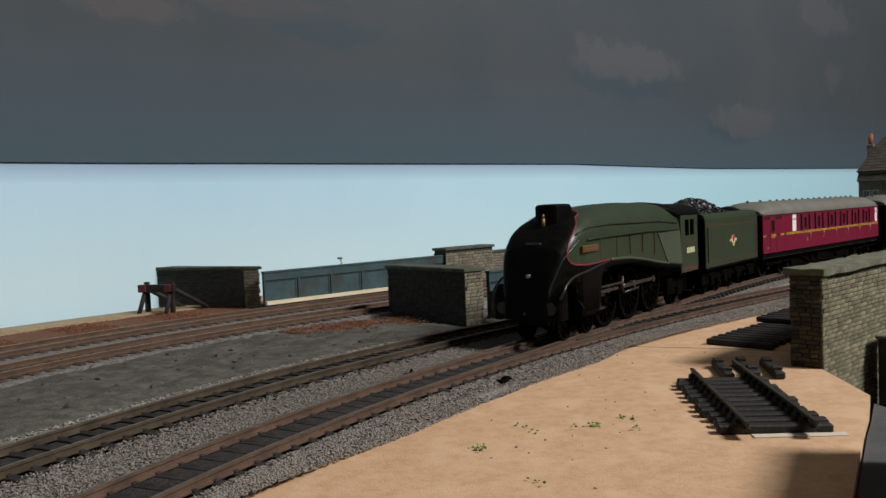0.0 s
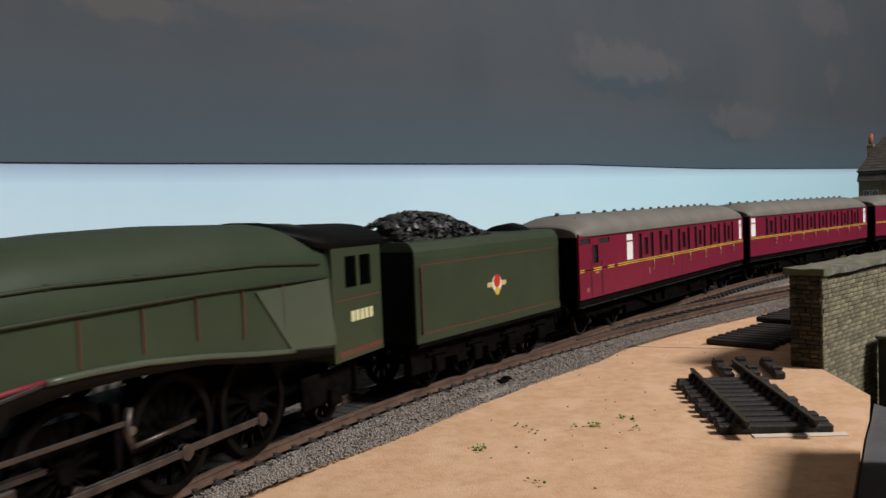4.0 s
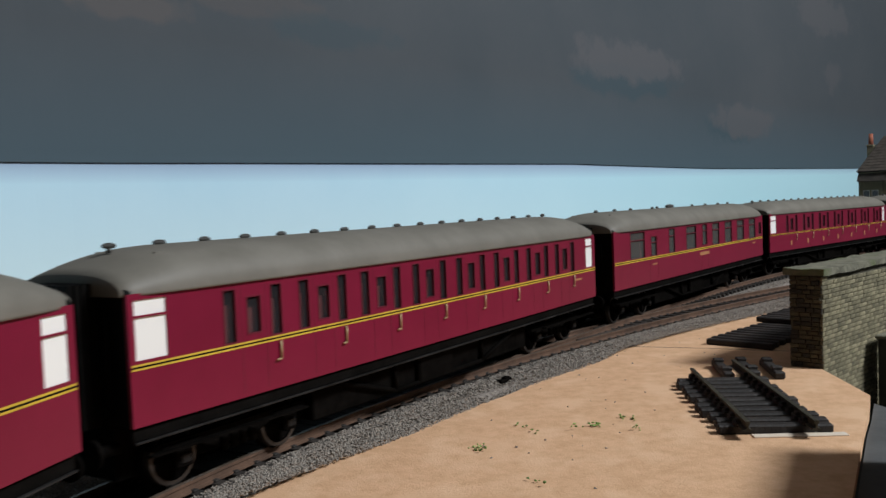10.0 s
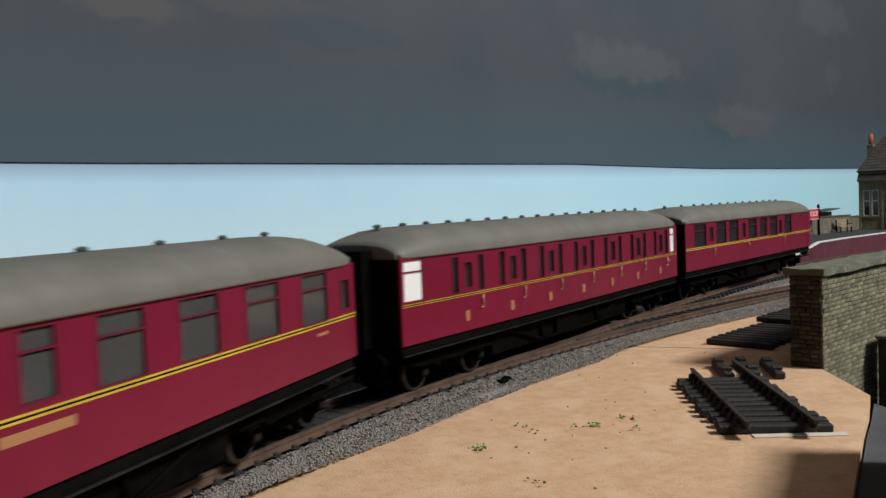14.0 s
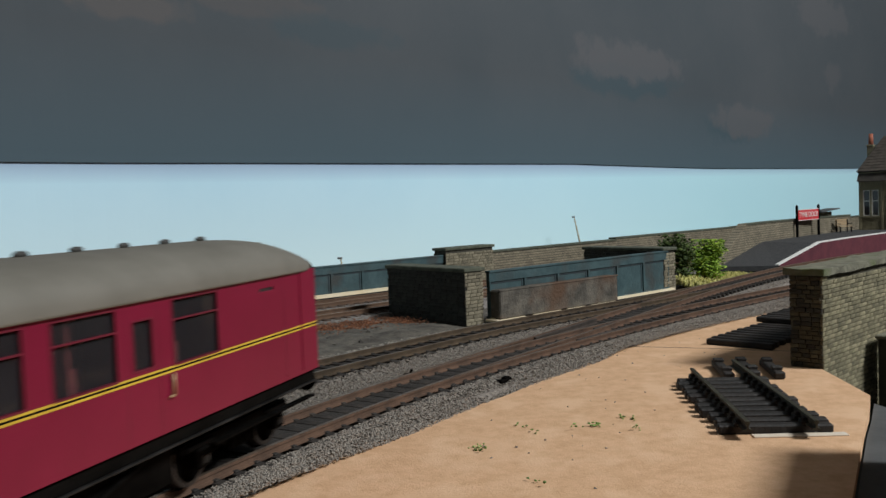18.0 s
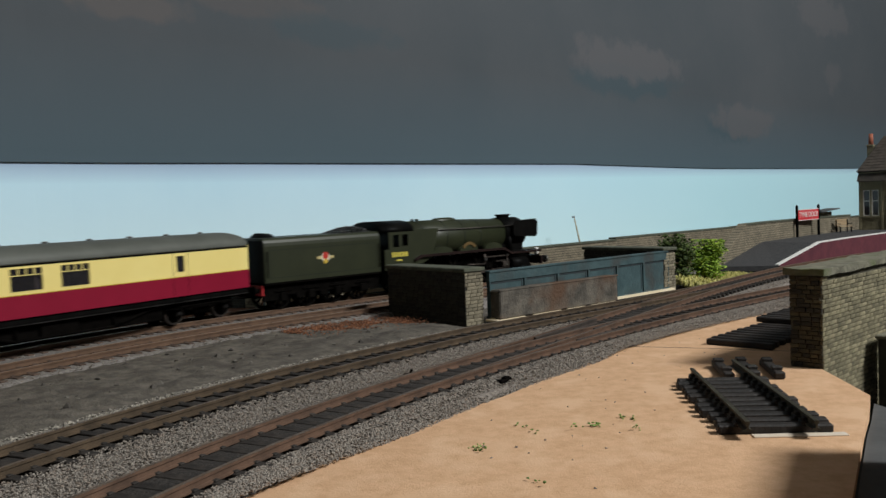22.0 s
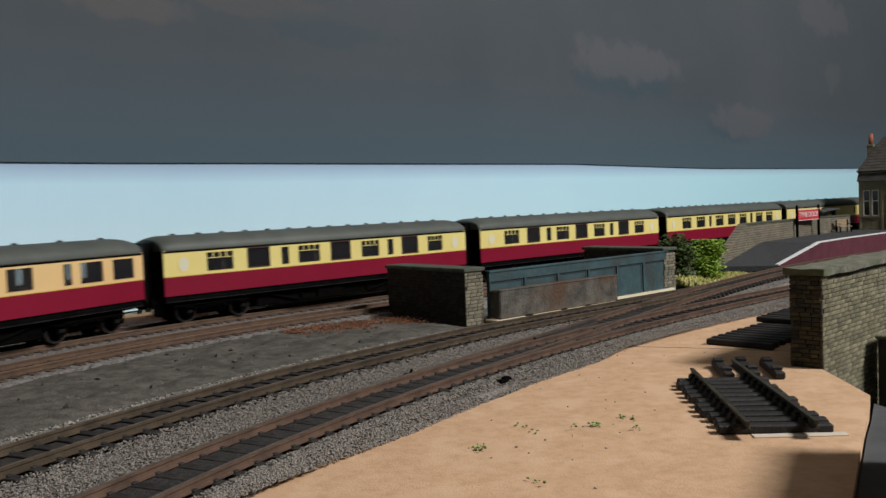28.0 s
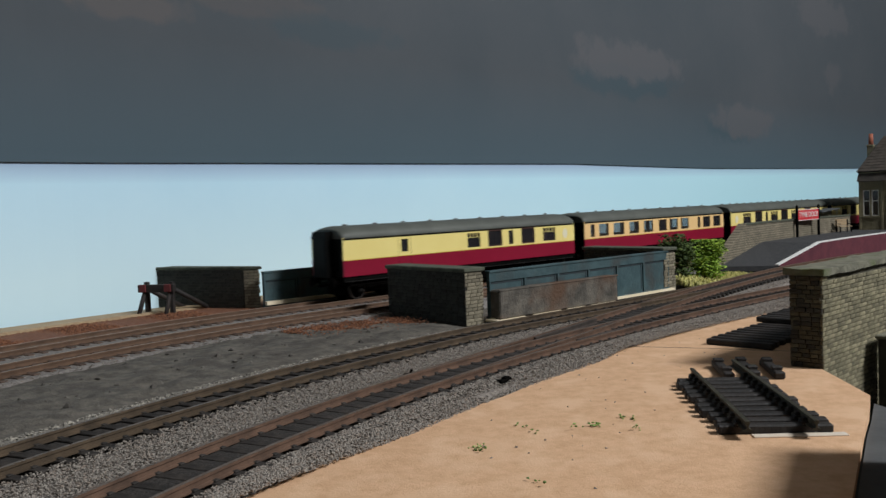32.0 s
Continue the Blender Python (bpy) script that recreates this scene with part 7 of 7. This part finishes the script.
        part("lamp", boxes((h - 5, h - 2.5, *sorted((sy * 9, sy * 12)), 18, 23.5), bev=0.4), "white", e, "white head lamp")
        part("cab_step", boxes((-h + 8, -h + 15, *sorted((sy * 13, sy * 16.5)), 6, 6.6), (-h + 11, -h + 12, *sorted((sy * 13, sy * 13.6)), 6, 18)), "frame_black", e)
    running_gear(e, 2, [-h + 56, -h + 82, -h + 108], 13.0, 1, -h + 135, [-h + 126, -h + 149], -h + 24)
    return e


def ring_at(x, y, z, r):
    return [(x + r * math.cos(2 * math.pi * k / 24), y + r * math.sin(2 * math.pi * k / 24), z) for k in range(24)]


a4 = streamliner()
a4_tender = tender("green eight-wheeled corridor tender heaped with coal", 1, 98.5, 16.6, 48.6, "green", -1, "front train engine")
a3 = pacific()
a3_tender = tender("dark green eight-wheeled tender heaped with coal", 2, 90.0, 17.5, 44.5, "dark_green", 1, "back train engine")

# ---- running ----
T1 = [0.0, 0.5, 1.0, 1.5, 2.0, 2.5, 3.0, 3.5, 5.5, 6.0, 6.5, 7.0, 7.5, 8.0, 8.5, 9.0, 9.5, 10.0, 10.5, 11.0, 11.5, 12.0, 12.5, 13.0, 13.5, 14.0, 14.5, 16.5, 17.0, 17.5, 18.0, 18.5, 22.0, 32.0]
S1 = [487.6, 468.0, 445.1, 403.8, 362.6, 320.8, 281.7, 241.5, 71.7, 33.2, -7.0, -45.6, -87.4, -127.9, -169.0, -209.4, -250.1, -289.2, -329.6, -372.0, -414.2, -456.6, -507.5, -577.5, -646.0, -716.0, -782.5, -1062.0, -1132.5, -1199.5, -1263.5, -1327.1, -1750.0, -2960.0]


def smooth(t, ts, vs):
    """Cubic through the points with shared slopes."""
    ts, vs = np.array(ts), np.array(vs)
    d = np.diff(vs) / np.diff(ts)
    m = np.concatenate([[d[0]], (d[:-1] * np.diff(ts)[1:] + d[1:] * np.diff(ts)[:-1]) / (ts[2:] - ts[:-2]), [d[-1]]])
    i = int(np.clip(np.searchsorted(ts, t) - 1, 0, len(ts) - 2))
    hh = ts[i + 1] - ts[i]
    u = (t - ts[i]) / hh
    return float(vs[i] * (1 + 2 * u) * (1 - u) ** 2 + m[i] * hh * u * (1 - u) ** 2 + vs[i + 1] * u * u * (3 - 2 * u) + m[i + 1] * hh * u * u * (u - 1))


def run1(t):
    return smooth(t, T1, S1)


def run2(t):
    return 230.2 + 155.1 * (t - 23.0)


def on_line(line, s, half):
    """Pose of a vehicle with its pivots half mm before and behind s."""
    xa, ya = line.at(s - half)
    xb, yb = line.at(s + half)
    return at(float(xa + xb) / 2, float(ya + yb) / 2, 0, math.degrees(math.atan2(yb - ya, xb - xa)))


def motions():
    steps = [k / 4 for k in range(129)]
    front = [(a4, -309.0 + 93, 45), (a4_tender, -64.3, 30)] + [(c1, LA / 2 + 1.3, LA / 2 - 33)] + [(c, 264.58 * k + LA / 2, LA / 2 - 33) for k, c in enumerate((c2, c3, c4, c5), 1)]
    for ob, d, half in front:
        walk(ob, [(t, on_line(MAIN, run1(t) + d, half)) for t in steps])
    back = [(a3, 106.5 + 82, 50), (a3_tender, 12.0 + 45, 28)] + [(c, -249.6 * k - LB / 2, LB / 2 - 33) for k, c in enumerate((b1, b2, b3, b4))] + [(b5, -249.6 * 4 - 117.0, 82.0), (b6, -249.6 * 5 + 3.5 - LB / 2, LB / 2 - 33)]
    for ob, d, half in back:
        walk(ob, [(t, on_line(BACK, run2(t) + d, half)) for t in steps])
    # wheels and rods turn while their train is near
    for ob, r, train in WHEELS:
        loc = ob.matrix_basis.translation.copy()
        run, t0, t1 = (run1, 0.0, 19.0) if train == 1 else (run2, 18.6, 32.0)
        ts = [t0 + k / 24 for k in range(int((t1 - t0) * 24) + 1)]
        rows = [(t, Matrix.Translation(loc) @ Matrix.Rotation((run(t) - run(t0)) / r, 4, "Y")) for t in ts]
        walk(ob, ([(0.0, rows[0][1])] if t0 > 0 else []) + rows + ([(32.0, rows[-1][1])] if rows[-1][0] < 31.9 else []))
    for ob, crank, rd, z, ph, train in RODS:
        run, t0, t1 = (run1, 0.0, 8.0) if train == 1 else (run2, 18.6, 30.0)
        ts = [t0 + k / 24 for k in range(int((t1 - t0) * 24) + 1)]
        rows = []
        for t in ts:
            a = (run(t) - run(t0)) / rd + radians(ph)
            rows.append((t, at(crank * math.sin(a), 0, z + crank * math.cos(a))))
        walk(ob, ([(0.0, rows[0][1])] if t0 > 0 else []) + rows + [(32.0, rows[-1][1])])


motions()
